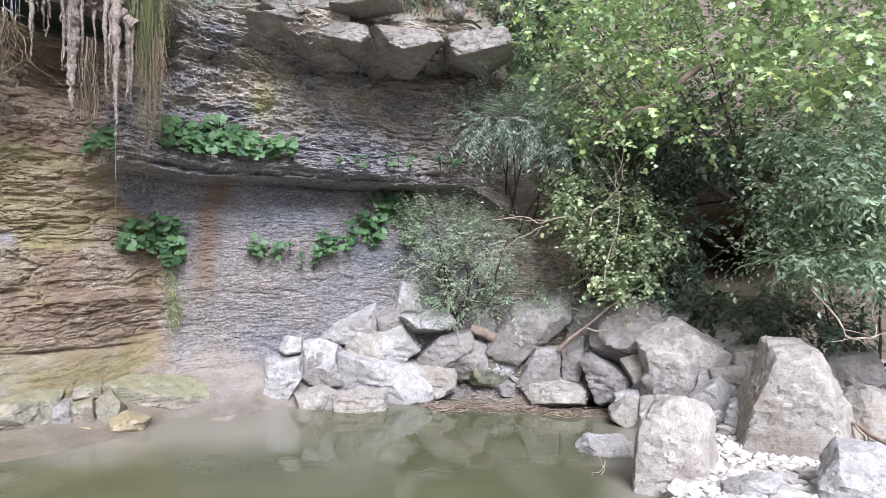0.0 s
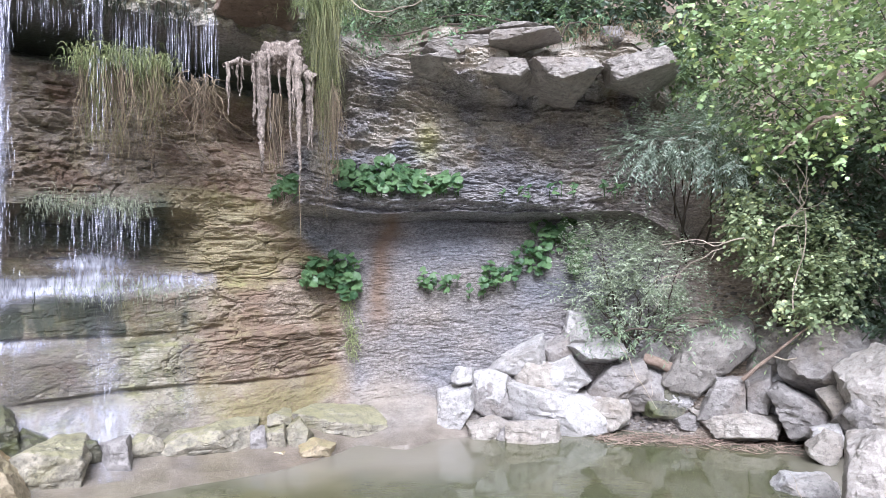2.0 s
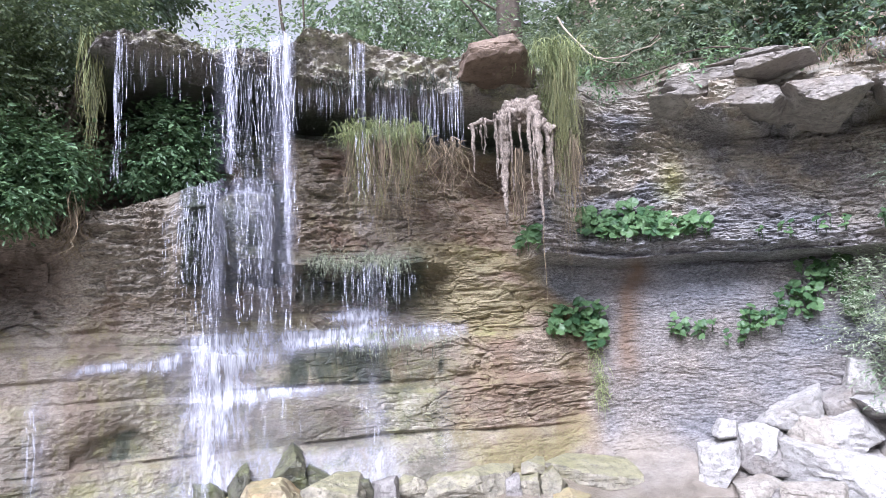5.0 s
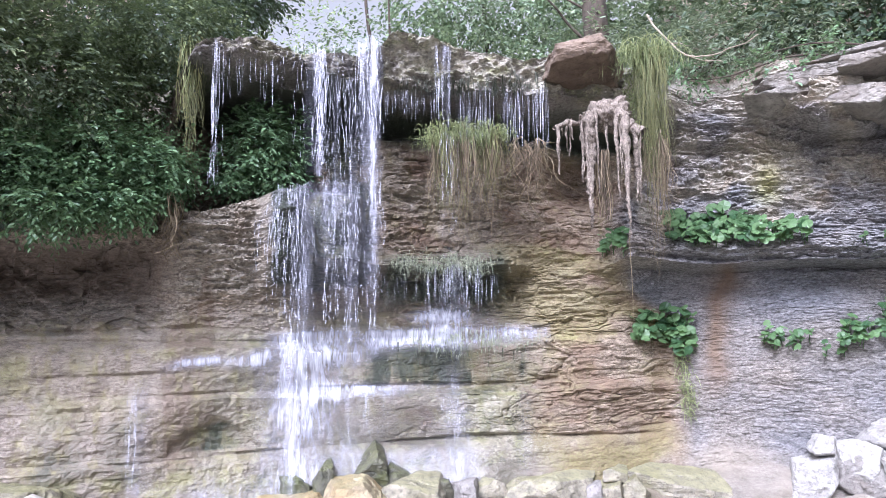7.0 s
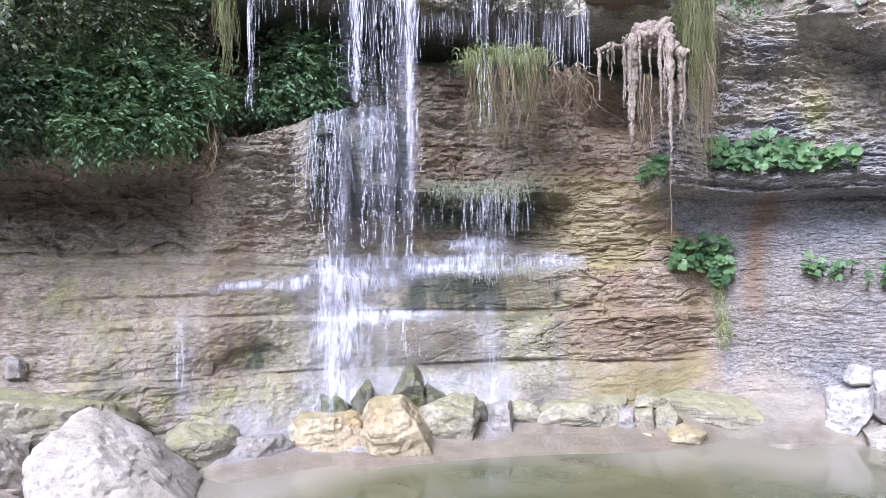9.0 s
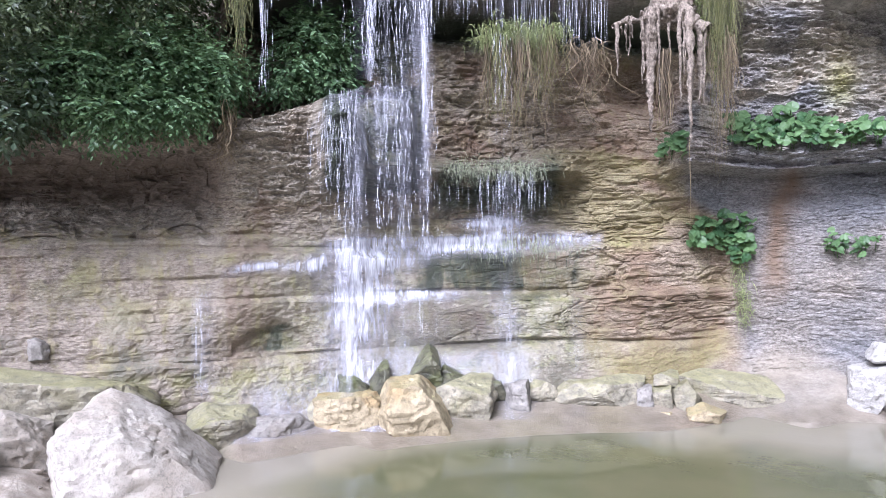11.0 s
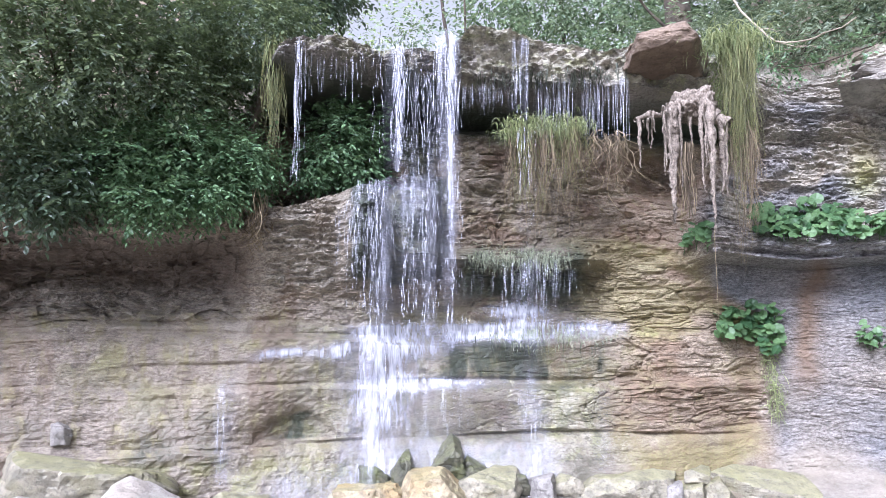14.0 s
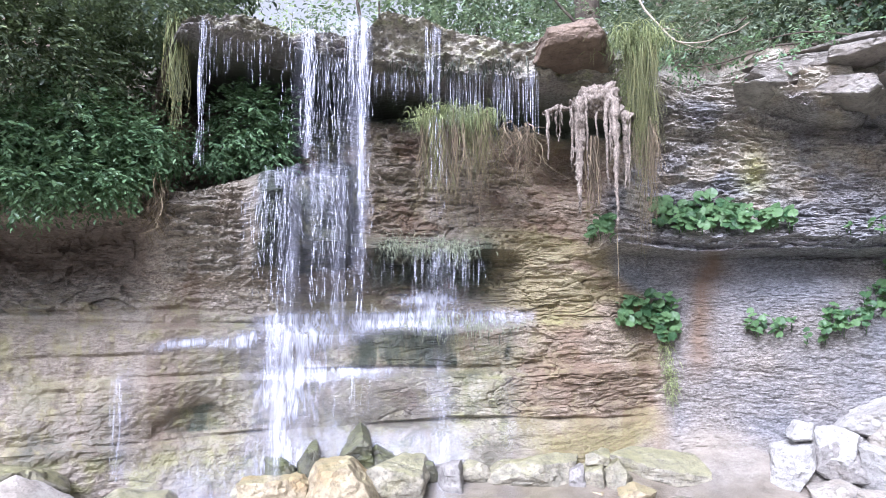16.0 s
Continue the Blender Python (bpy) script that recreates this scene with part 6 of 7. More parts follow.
def tufa_roots():
    """Pale crusted roots that hang like stalactites from a shelf."""
    rng = np.random.default_rng(321)
    ob = thing("crusted_roots", (0, 0, 0), "pale lime-crusted roots hanging like stalactites from a shelf", "roots")
    # the crust that the roots hang from
    head = boulder_mesh(322, sharp=12.0, level=5)
    v = np.array([c.co[:] for c in head.vertices]) * (0.36, 0.3, 0.30)
    v *= 1 + 0.30 * fbm(v[:, 0] * 14, v[:, 1] * 16, v[:, 2] * 16, 5, 0.65)[:, None]
    head.vertices.foreach_set("co", v.astype(np.float32).ravel())
    crust = put("crust", head, TUFA, ob)
    crust.matrix_world = pose(*polar(26.2, 6.02, 3.52), 0, -18, 26.2)
    shelf = ((30.6, 27.6, 3.40, 3.50, 0.028), (26.4, 23.6, 3.56, 3.30, 0.055))
    for a0, a1, z0, z1, w in shelf:
        k = np.linspace(0, 1, 60)
        fine = [polar(a0 + (a1 - a0) * q, 5.93 + 0.03 * math.sin(11 * q), z0 + (z1 - z0) * q**1.4 + 0.02 * math.sin(7 * q)) for q in k]
        v, f = tube(fine, w * (0.75 + 0.25 * k) + 0.4 * w * fbm(k * 11, a0, 0.0, 3), 12)
        v = v * (1 + 0.0012 * fbm(v[:, 0] * 40, v[:, 1] * 40, v[:, 2] * 40, 3)[:, None])
        put("arm", mesh_from("arm", v, f), TUFA, ob)
    # turn, length, thickness at the top: the stout crusted ones first, then the thin ones
    stout = [(27.75, 0.98, 0.078), (26.35, 0.46, 0.020), (25.65, 0.72, 0.030), (24.95, 1.0, 0.052), (24.1, 0.62, 0.058), (28.3, 0.55, 0.022), (25.3, 0.5, 0.018), (30.3, 0.42, 0.022), (29.6, 0.22, 0.014), (27.2, 0.7, 0.02)]
    for n in range(30):
        if n < len(stout):
            t, long, w = stout[n]
        else:
            t = (rng.uniform(23.7, 26.3), rng.uniform(27.0, 28.4), rng.uniform(28.4, 30.8))[n % 3]
            long, w = (0.10 + 0.7 * rng.random() ** 2 if t < 28.5 else rng.uniform(0.06, 0.3)), rng.uniform(0.005, 0.012)
        z0 = float(np.interp(t, (23.6, 26.4, 27.6, 30.6), (3.32, 3.56, 3.52, 3.40))) - 0.01
        q = np.linspace(0, 1, 48)
        wob = np.array([0.10 * math.sin(3 * a + n) * a + 0.04 * math.sin(13 * a + 2 * n) for a in q])
        p = [polar(t + b, 5.9 + 0.10 * math.sin(n * 1.7) + 0.02 * math.sin(7 * a + n), z0 - long * a) for a, b in zip(q, wob)]
        lumpy = (1 + 0.28 * fbm(q * 14 * long + n, n, 0.0, 3)).clip(0.4, 1.8)
        v, f = tube(p, 0.8 * w * (1.04 - q) ** (1.1 if n < 10 else 0.7) * lumpy * np.minimum(1, 0.6 + 4 * q) + 0.0025, 9)
        v = v + (0.0015 + 0.09 * w) * rng.normal(0, 1, v.shape)
        put("root", mesh_from("root", v, f), TUFA, ob)
    heap = Heap()
    for n in range(60):
        t, z0 = rng.choice([26.5, 26.8, 27.1]) + rng.normal(0, 0.2), 3.2
        z1 = z0 - rng.uniform(0.2, 0.62)
        p = [polar(t + 0.2 * math.sin(6 * a + n) * a, 6.0 + 0.05 * math.sin(n), z0 + (z1 - z0) * a) for a in np.linspace(0, 1, 7)]
        heap.add(*tube(p, 0.0045, 3))
    put("rootlet_mat", heap.mesh("rootlet_mat"), STRAW, ob, kind="stuff")


tufa_roots()
limb("thread", tagged(new("hanging_root"), "single thin root hanging straight down in front of the rock", "root"), wander(np.random.default_rng(3), polar(24.9, 5.95, 2.5), polar(24.8, 5.98, 1.76), 7, 0, 0.004), 0.0035, 0.002, STRAW, 5)

# smaller stones that fill the heap
FILL = "angular stone wedged in the boulder heap"
for n, (th, r, z, w, h) in enumerate(((8.4, 7.3, -0.03, 0.24, 0.16), (0.4, 7.65, 0.05, 0.4, 0.3), (-2.4, 7.9, 0.2, 0.45, 0.4), (-4.4, 7.95, 0.15, 0.5, 0.35), (-3.6, 8.1, 0.45, 0.4, 0.35), (5.8, 7.8, 0.3, 0.5, 0.4),
                                      (9.0, 7.7, 0.15, 0.5, 0.4), (-12.0, 7.9, 0.1, 0.4, 0.5), (-17.6, 7.1, 0.2, 0.45, 0.35), (-22.4, 6.9, 0.3, 0.4, 0.35), (-20.4, 6.5, 0.05, 0.35, 0.25), (-23.6, 6.6, 0.15, 0.3, 0.28),
                                      (-28.9, 6.4, 0.15, 0.4, 0.3), (-24.9, 7.1, 0.35, 0.4, 0.4), (-6.0, 7.75, 0.02, 0.35, 0.2))):
    boulder(th, r, z, w, h, 600 + n, (GREY_ROCK, TAN_ROCK, GREY_ROCK, PALE_ROCK)[n % 4], FILL, lean=n * 37 % 50 - 25)
# slabs on the overhang
BROWN_ROCK = boulder_material("red_brown_rock", (0.12, 0.085, 0.06), (0.30, 0.225, 0.165), (0.10, 0.07, 0.05))
G3 = "slabs along the overhang"


def slab(theta, r, z, w, h, seed, mat, label, d, lean):
    b = radians(lean)
    o = np.array(((-0.5, -0.25), (-0.46, 0.36), (-0.12, 0.5), (0.40, 0.46), (0.5, -0.05), (0.38, -0.5), (-0.33, -0.45))) * (w * 1.04, h * 1.1)
    o = np.stack([o[:, 0] * math.cos(b) + o[:, 1] * math.sin(b), o[:, 1] * math.cos(b) - o[:, 0] * math.sin(b)], 1)
    block(theta, r + 0.22 - 0.5 * d, z + 0.06 + h / 2, o, d, seed, mat, label, G3, "rock_slab")


SPLIT = "weathered grey slab tilted up over the recess"
block(11.6, 7.12, 4.06, ((-0.44, -0.04), (-0.36, 0.04), (0.10, 0.11), (0.40, 0.12), (0.38, -0.02), (0.10, -0.11), (-0.34, -0.10)), 0.9, 71, SLAB_ROCK, SPLIT, G3, "rock_slab", 0.1)
block(6.6, 7.05, 4.12, ((-0.34, -0.10), (-0.30, 0.0), (0.06, 0.09), (0.30, 0.10), (0.36, 0.02), (0.18, -0.04), (-0.12, -0.11)), 0.7, 72, SLAB_ROCK, SPLIT, G3, "rock_slab", 0.1)
block(9.6, 7.32, 4.26, ((-0.60, -0.10), (-0.30, -0.02), (0.32, 0.10), (0.56, 0.10), (0.50, 0.03), (-0.10, -0.07), (-0.45, -0.12)), 0.7, 73, SLAB_ROCK, "thin weathered slab lying on top of others", G3, "rock_slab", 0.1)
LIP = "blocky weathered slab forming the overhang's lip"
block(13.0, 7.12, 3.85, ((-0.34, 0.10), (-0.10, 0.14), (0.24, 0.12), (0.34, 0.0), (0.24, -0.10), (-0.06, -0.06), (-0.32, -0.12)), 0.9, 74, SLAB_ROCK, LIP, G3, "rock_slab", 0.12)
block(8.7, 7.16, 3.80, ((-0.36, 0.10), (-0.10, 0.15), (0.30, 0.13), (0.38, -0.04), (0.20, -0.18), (-0.10, -0.11), (-0.34, -0.08)), 0.9, 75, SLAB_ROCK, LIP, G3, "rock_slab", 0.12)
block(3.4, 7.14, 3.76, ((-0.40, 0.11), (-0.12, 0.16), (0.26, 0.14), (0.38, 0.05), (0.26, -0.10), (0.02, -0.18), (-0.26, -0.10)), 0.9, 76, SLAB_ROCK, LIP, G3, "rock_slab", 0.12)
block(-2.6, 7.2, 3.76, ((-0.36, 0.12), (-0.06, 0.16), (0.30, 0.11), (0.37, 0.0), (0.20, -0.12), (-0.08, -0.17), (-0.30, -0.08)), 0.9, 77, SLAB_ROCK, LIP, G3, "rock_slab", 0.12)
slab(-0.6, 7.75, 4.12, 0.26, 0.18, 78, GREY_ROCK, "small stone on the soil edge", 0.35, 0)
slab(28.2, 6.0, 3.86, 0.58, 0.2, 79, BROWN_ROCK, "red-brown block jutting out at the end of the lip", 1.0, -6)
block(22.4, 6.55, 0.40, ((-0.60, 0.0), (-0.3, 0.05), (0.05, 0.02), (0.5, -0.08), (0.60, -0.2), (-0.6, -0.2)), 0.4, 81, MOSSY_ROCK, "ochre mossy slab at the foot of the ledges", G2)

# ---------------------------------------------------------------- falling water
def water_material(name, streak):
    m, nt, b = material(name)
    finish(nt, b, (0.66, 0.67, 0.76), 0.2)
    b.inputs["IOR"].default_value = 1.33
    if not streak:
        b.inputs["Alpha"].default_value = 0.27
    else:
        uv = nt.nodes.new("ShaderNodeUVMap")
        masks = []
        for scale, detail, wobble in (((34, 5.0, 1), 5, 1.2), ((13, 2.4, 1), 4, 0.9), ((3.0, 1.3, 1), 3, 0.4)):
            mp = nt.nodes.new("ShaderNodeMapping")
            nt.links.new(uv.outputs[0], mp.inputs[0])
            mp.inputs["Scale"].default_value = scale
            masks.append(mapped(nt, tex(nt, mp.outputs[0], 1.0, detail, 0.6, wobble), 0.3, 0.7))
        fine, mid, broad = masks
        mask = math_node(nt, "ADD", math_node(nt, "MULTIPLY", fine, 0.45), math_node(nt, "MULTIPLY", mid, 0.45))
        mask = math_node(nt, "ADD", mask, math_node(nt, "MULTIPLY", broad, 0.4))
        flow = attr(nt, "flow")
        mask = math_node(nt, "MULTIPLY", mask, flow)
        nt.links.new(mix(nt, mapped(nt, mask, 0.35, 0.9), (0.46, 0.46, 0.55), (0.70, 0.71, 0.78)), b.inputs["Base Color"])
        soft = math_node(nt, "MULTIPLY", mapped(nt, flow, 0.12, 1.1, 0.0, 0.30), mapped(nt, broad, 0.0, 1.0, 0.5, 1.2))
        nt.links.new(math_node(nt, "MAXIMUM", soft, mapped(nt, mask, 0.22, 0.95, 0.0, 0.78)), b.inputs["Alpha"])
        nt.links.new(bump(nt, fine, 0.5, 0.02), b.inputs["Normal"])
    return m


FILM, WHITE_WATER = water_material("flowing_water_film", True), water_material("white_water", False)


def cascade():
    """A film of water over the stepped rock, thick where it runs."""
    i0, i1 = np.searchsorted(THETA, [31, 67])
    j0, j1 = np.searchsorted(CV, [1.8, 16.3])
    sl = (slice(i0, i1, 2), slice(j0, j1))
    th, z, r, s = THETA[i0:i1:2][:, None] + 0 * CZ[sl], CZ[sl], CR[sl], CS[sl]
    n = fbm(s * 2, z * 1.5, 31.0)
    # keep the film in front of the little hollows
    r = np.minimum(r, (np.roll(r, 2, 1) + np.roll(r, -2, 1)) / 2) - 0.018 - 0.012 * ramp(n, 0, 0.6)
    flow = 0.7 * spread(th, 51.6, 2.2) * (1 - ramp(z, 1.65, 1.75)) + 0.38 * spread(th, 48.0, 2.4) * (1 - ramp(z, 1.5, 1.6)) * (0.7 + 0.6 * n)
    flow += 0.6 * spread(th, 47.2, 3.0) * ramp(z, 1.35, 1.5) * (1 - ramp(z, 1.7, 1.8))
    flow += 0.75 * spread(th, 41.0, 4.5) * spread(z, 1.62, 0.09) + 0.7 * spread(th, 40, 2.6) * spread(z, 1.80, 0.10) + 0.55 * spread(th, 34.5, 3.5) * spread(z, 1.66, 0.10)
    flow += 0.45 * spread(th, 39.3, 1.8) * ramp(z, 1.75, 1.9) * (1 - ramp(z, 2.2, 2.3)) + 0.25 * spread(th, 40.5, 3.0) * spread(z, 2.24, 0.05)
    flow += 0.85 * spread(th, 46.5, 4.8) * spread(z, 1.21, 0.05) + 0.24 * spread(th, 45.5, 5.5) * (1 - ramp(z, 1.15, 1.3)) * ramp(z, 0.7, 0.9)
    flow += 0.34 * spread(th, 38.8, 1.5) * (1 - ramp(z, 1.55, 1.7)) + 0.25 * spread(th, 33.2, 0.9) * (1 - ramp(z, 1.5, 1.65))
    flow += 0.95 * ramp(th, 52.5, 54) * (1 - ramp(th, 60, 62)) * spread(z - 0.011 * (61.4 - th) + 0.03 * n, 1.43, 0.05) + 0.4 * spread(th, 62.6, 0.8) * (1 - ramp(z, 1.25, 1.45)) * ramp(z, 0.5, 0.6)
    flow += 0.12 * spread(th, 43.5, 4.5) * ramp(z, 0.28, 0.36) * (1 - ramp(z, 0.66, 0.8)) + 0.5 * spread(th, 58, 5) * (1 - ramp(z, 0.5, 0.7))
    flow += 0.75 * spread(th, 44, 9.0) * spread(z, 1.64, 0.07) + 0.45 * spread(th, 35, 5) * spread(z, 1.68, 0.09) + 0.16 * spread(th, 44, 7) * ramp(z, 0.25, 0.34) * (1 - ramp(z, 0.70, 0.8)) + 0.3 * spread(th, 40, 6) * spread(z, 1.84, 0.06) + 0.15 * spread(th, 47, 6) * (1 - ramp(z, 1.5, 1.65))
    # the stream strikes the mound and runs down its face
    flow += 0.9 * ramp(th, 47.0, 48.5) * (1 - ramp(th, 52.6, 54.2)) * spread(z + 0.012 * (th - 50), 2.88, 0.06) + 0.32 * ramp(th, 46.2, 47.5) * (1 - ramp(th, 52.5, 54)) * ramp(z, 2.0, 2.2) * (1 - ramp(z, 2.85, 2.95))
    # a shallow run over the mud below
    flow += 0.40 * spread(th, 49, 9) * ramp(z, 0.19, 0.22) * (1 - ramp(z, 0.34, 0.42)) * (0.6 + 0.8 * n) + 0.22 * spread(th, 41, 4.5) * ramp(z, 0.36, 0.44) * (1 - ramp(z, 0.66, 0.74))
    flow = np.clip(flow * 1.1 + 0.18 * n * (flow > 0.15), 0, 1.1)
    v = places(th, r, z)
    f = grid_faces(*z.shape)[:, ::-1]
    f = f[(flow.ravel()[f] > 0.12).any(1)]
    me = mesh_from("water_film", v.reshape(-1, 3), f)
    set_attr(me, "flow", flow)
    run = np.cumsum(np.concatenate([np.zeros((len(r), 1)), np.hypot(np.diff(r, axis=1), np.diff(z, axis=1))], 1), 1)
    layer = me.uv_layers.new(name="UVMap")
    uv = np.stack([s.ravel(), run.ravel()], 1).astype(np.float32)
    index = np.empty(len(me.loops), np.int32)
    me.loops.foreach_get("vertex_index", index)
    layer.data.foreach_set("uv", uv[index].ravel())
    put("cascade", me, FILM, None, "thin white water running down the stepped mossy ledges", "water", kind="structure")


cascade()


def strands(heap, rng, count, t0, t1, r, top, low, push, width, gap=0.45, wave=0.004, piece=0.22, bunch=0, dip=0.0):
    """Falling threads of water that break up into drops as they fall."""
    centres = rng.uniform(t0, t1, max(1, bunch))
    for n in range(count):
        th = rng.uniform(t0, t1) if not bunch else float(np.clip(rng.choice(centres) + rng.normal(0, 0.32), t0, t1))
        v0 = push * rng.uniform(0.4, 1.2)
        z = top - 0.06 * abs(vnoise(th * 1.7, 3.0)) - abs(rng.normal(0, 0.03)) - dip * ((th - t0) / (t1 - t0)) ** 2
        end = low + rng.uniform(-0.03, 0.12) + (rng.uniform(0, 0.6) * (top - low) if rng.random() < 0.45 else 0.0)
        while z > end:
            th += rng.normal(0, 0.08)
            fallen = max(0.0, top - z)
            long = piece * min(4.0, 0.2 + rng.exponential(1.3)) * (0.6 if fallen > 0.5 else 1.0)
            k = 5
            zz = np.linspace(z, max(z - long, end), k)
            out = v0 * np.sqrt(2 * np.maximum(top - zz, 0) / 9.8)
            sway = np.degrees(wave / r) * np.sin(zz * 9 + n)
            pts = [polar(th + a, r - b, c) for a, b, c in zip(sway, out, zz)]
            w = width * min(2.0, 0.6 * rng.lognormal(0, 0.6)) * np.array([0.35, 1.0, 1.3, 0.9, 0.3])
            v, f = tube(pts, w, 4)
            heap.add(v, f)
            z -= long * (1 + gap * rng.exponential(1.0) * (0.3 + fallen))


def drops(heap, rng, count, t0, t1, r, z0, z1, size, dr=0.12):
    oct_v = np.array([(1, 0, 0), (-1, 0, 0), (0, 1, 0), (0, -1, 0), (0, 0, 1.8), (0, 0, -1.8)], float)
    oct_f = np.array([(0, 2, 4), (2, 1, 4), (1, 3, 4), (3, 0, 4), (2, 0, 5), (1, 2, 5), (3, 1, 5), (0, 3, 5)])
    th, zz = rng.uniform(t0, t1, count), rng.uniform(z0, z1, count)
    rr = r + rng.normal(0, dr, count)
    c = places(th, rr, zz)
    s = size * rng.uniform(0.4, 1.3, count)
    v = c[:, None] + oct_v[None] * s[:, None, None]
    heap.add(v.reshape(-1, 3), (oct_f[None] + (np.arange(count) * 6)[:, None, None]).reshape(-1, 3)[:, [0, 1, 2, 2]])


def veil_mesh(rng, t0, t1, r, top, low, push, flow, fade=0.5, dip=0.0):
    """A thin uneven sheet of falling water, densest at its middle."""
    th, k = np.meshgrid(np.linspace(t0, t1, 60), np.linspace(0, 1, 60), indexing="ij")
    u = (th - t0) / (t1 - t0)
    o = rng.uniform(0, 50)
    z = top - 0.05 * np.abs(vnoise(th * 1.7, 3.0)) - dip * u**2 * (1 - k) - (top - low) * k
    rr = r - push * np.sqrt(2 * (top - low) * k / 9.8) - 0.05 * fbm(th * 1.5 + o, k * 1.2, 1.0, 3)
    edge = np.clip(u + 0.16 * fbm(k * 2.5, o, 5.0, 3) * (0.3 + k), 0, 1)
    dense = np.sin(np.pi * edge) ** 1.2 * (0.55 + 0.75 * fbm(th * 1.3 + o, k * 0.6, 2.0, 3)) * (1 - fade * k) * flow
    v = places(th, rr, z)
    me = mesh_from("veil", v.reshape(-1, 3), grid_faces(60, 60)[:, ::-1])
    set_attr(me, "flow", np.clip(dense, 0, 1.2))
    uv = np.stack([np.radians(th).ravel() * r, ((top - low) * k).ravel() * 0.8], 1).astype(np.float32)
    index = np.empty(len(me.loops), np.int32)
    me.loops.foreach_get("vertex_index", index)
    me.uv_layers.new(name="UVMap").data.foreach_set("uv", uv[index].ravel())
    return me


def fall(name, label, seed, *curtains, spatter=(), veils=()):
    """A stream: each curtain of strands and each cloud of drops is a part of it."""
    rng = np.random.default_rng(seed)
    ob = thing(name, (0, 0, 0), label, "waterfall", "streams of the waterfall")
    for v in veils:
        put("veil", veil_mesh(rng, **v), FILM, ob)
    for c in curtains:
        heap = Heap()
        strands(heap, rng, **c)
        put("curtain", heap.mesh("curtain"), WHITE_WATER, ob, kind="stuff")
    for d in spatter:
        heap = Heap()
        drops(heap, rng, *d)
        put("spray", heap.mesh("spray"), WHITE_WATER, ob, kind="stuff")
    return ob


C = dict
fall("waterfall", "main waterfall of broken white strands falling from the lip", 401,
     C(count=39, t0=45.0, t1=49.4, r=5.62, top=3.75, low=1.62, push=0.35, width=0.0028, bunch=30, piece=0.05, gap=1.4, wave=0.012),
     C(count=24, t0=45.2, t1=46.9, r=5.58, top=4.04, low=3.1, push=0.32, width=0.0031, gap=0.5, bunch=7, piece=0.09, wave=0.010),
     C(count=21, t0=48.0, t1=51.9, r=5.50, top=4.00, low=2.90, push=0.26, width=0.0025, bunch=9, piece=0.06, gap=1.1, wave=0.014),
     C(count=18, t0=45.0, t1=45.8, r=5.55, top=4.04, low=1.62, push=0.30, width=0.0031, gap=0.8, bunch=5, piece=0.08, wave=0.012),
     C(count=33, t0=49.8, t1=50.3, r=5.45, top=3.92, low=2.92, push=0.20, width=0.0039, gap=0.15, bunch=2, piece=0.12, wave=0.02),
     C(count=60, t0=46.8, t1=54.0, dip=0.25, r=5.46, top=2.86, low=1.62, push=0.10, width=0.0027, gap=1.2, bunch=26, piece=0.07, wave=0.012),
     C(count=21, t0=51.2, t1=52.2, r=5.44, top=2.82, low=0.55, push=0.10, width=0.0031, gap=0.8, bunch=4, piece=0.08, wave=0.012),
     C(count=39, t0=52.6, t1=54.8, dip=0.3, r=5.50, top=2.84, low=2.05, push=0.22, width=0.0019, gap=0.9, piece=0.06, wave=0.01),
     spatter=[(500, 51.5, 55.6, 5.30, 2.1, 2.85, 0.0042), (1000, 44.8, 54.0, 5.30, 1.7, 2.9, 0.0046), (420, 45.0, 51.0, 5.5, 2.9, 4.0, 0.0046), (900, 49.0, 54.0, 5.5, 0.5, 1.6, 0.0052), (300, 47.5, 53.0, 5.42, 2.85, 3.05, 0.005)],
     veils=[C(t0=44.6, t1=49.4, r=5.68, top=4.10, low=1.62, push=0.36, flow=1.1, fade=0.25), C(t0=48.2, t1=51.6, r=5.60, top=3.98, low=2.90, push=0.26, flow=0.45), C(t0=49.4, t1=50.7, r=5.5, top=3.92, low=2.90, push=0.22, flow=1.1, fade=0.05),
            C(t0=46.6, t1=54.4, dip=0.25, r=5.46, top=2.90, low=1.62, push=0.12, flow=0.6, fade=0.4), C(t0=50.3, t1=53.2, r=5.52, top=1.64, low=0.40, push=0.10, flow=0.95, fade=-0.2), C(t0=47.0, t1=51.0, r=5.62, top=1.62, low=1.2, push=0.1, flow=0.6, fade=0.0), C(t0=44.7, t1=46.6, r=5.6, top=4.1, low=2.0, push=0.3, flow=0.9, fade=0.5)])
fall("thin_stream", "thin stream dropping off the end of the lip", 402, C(count=14, t0=57.7, t1=58.3, r=5.45, top=3.90, low=2.75, push=0.12, width=0.003, bunch=2, piece=0.12), C(count=30, t0=53.0, t1=58.0, r=5.5, top=3.84, low=3.4, push=0.05, width=0.002))
fall("thin_stream", "thin stream falling onto the hanging grass", 403, C(count=16, t0=39.0, t1=40.3, r=5.85, top=4.15, low=3.4, push=0.2, width=0.003, bunch=4, piece=0.12), C(count=12, t0=38.6, t1=40.2, r=5.85, top=3.4, low=2.3, push=0.1, width=0.0026, gap=1.8, piece=0.05),
     spatter=[(600, 36.5, 41.0, 5.95, 1.8, 3.4, 0.0034)], veils=[C(t0=38.8, t1=40.5, r=5.88, top=4.15, low=3.4, push=0.2, flow=0.8)])
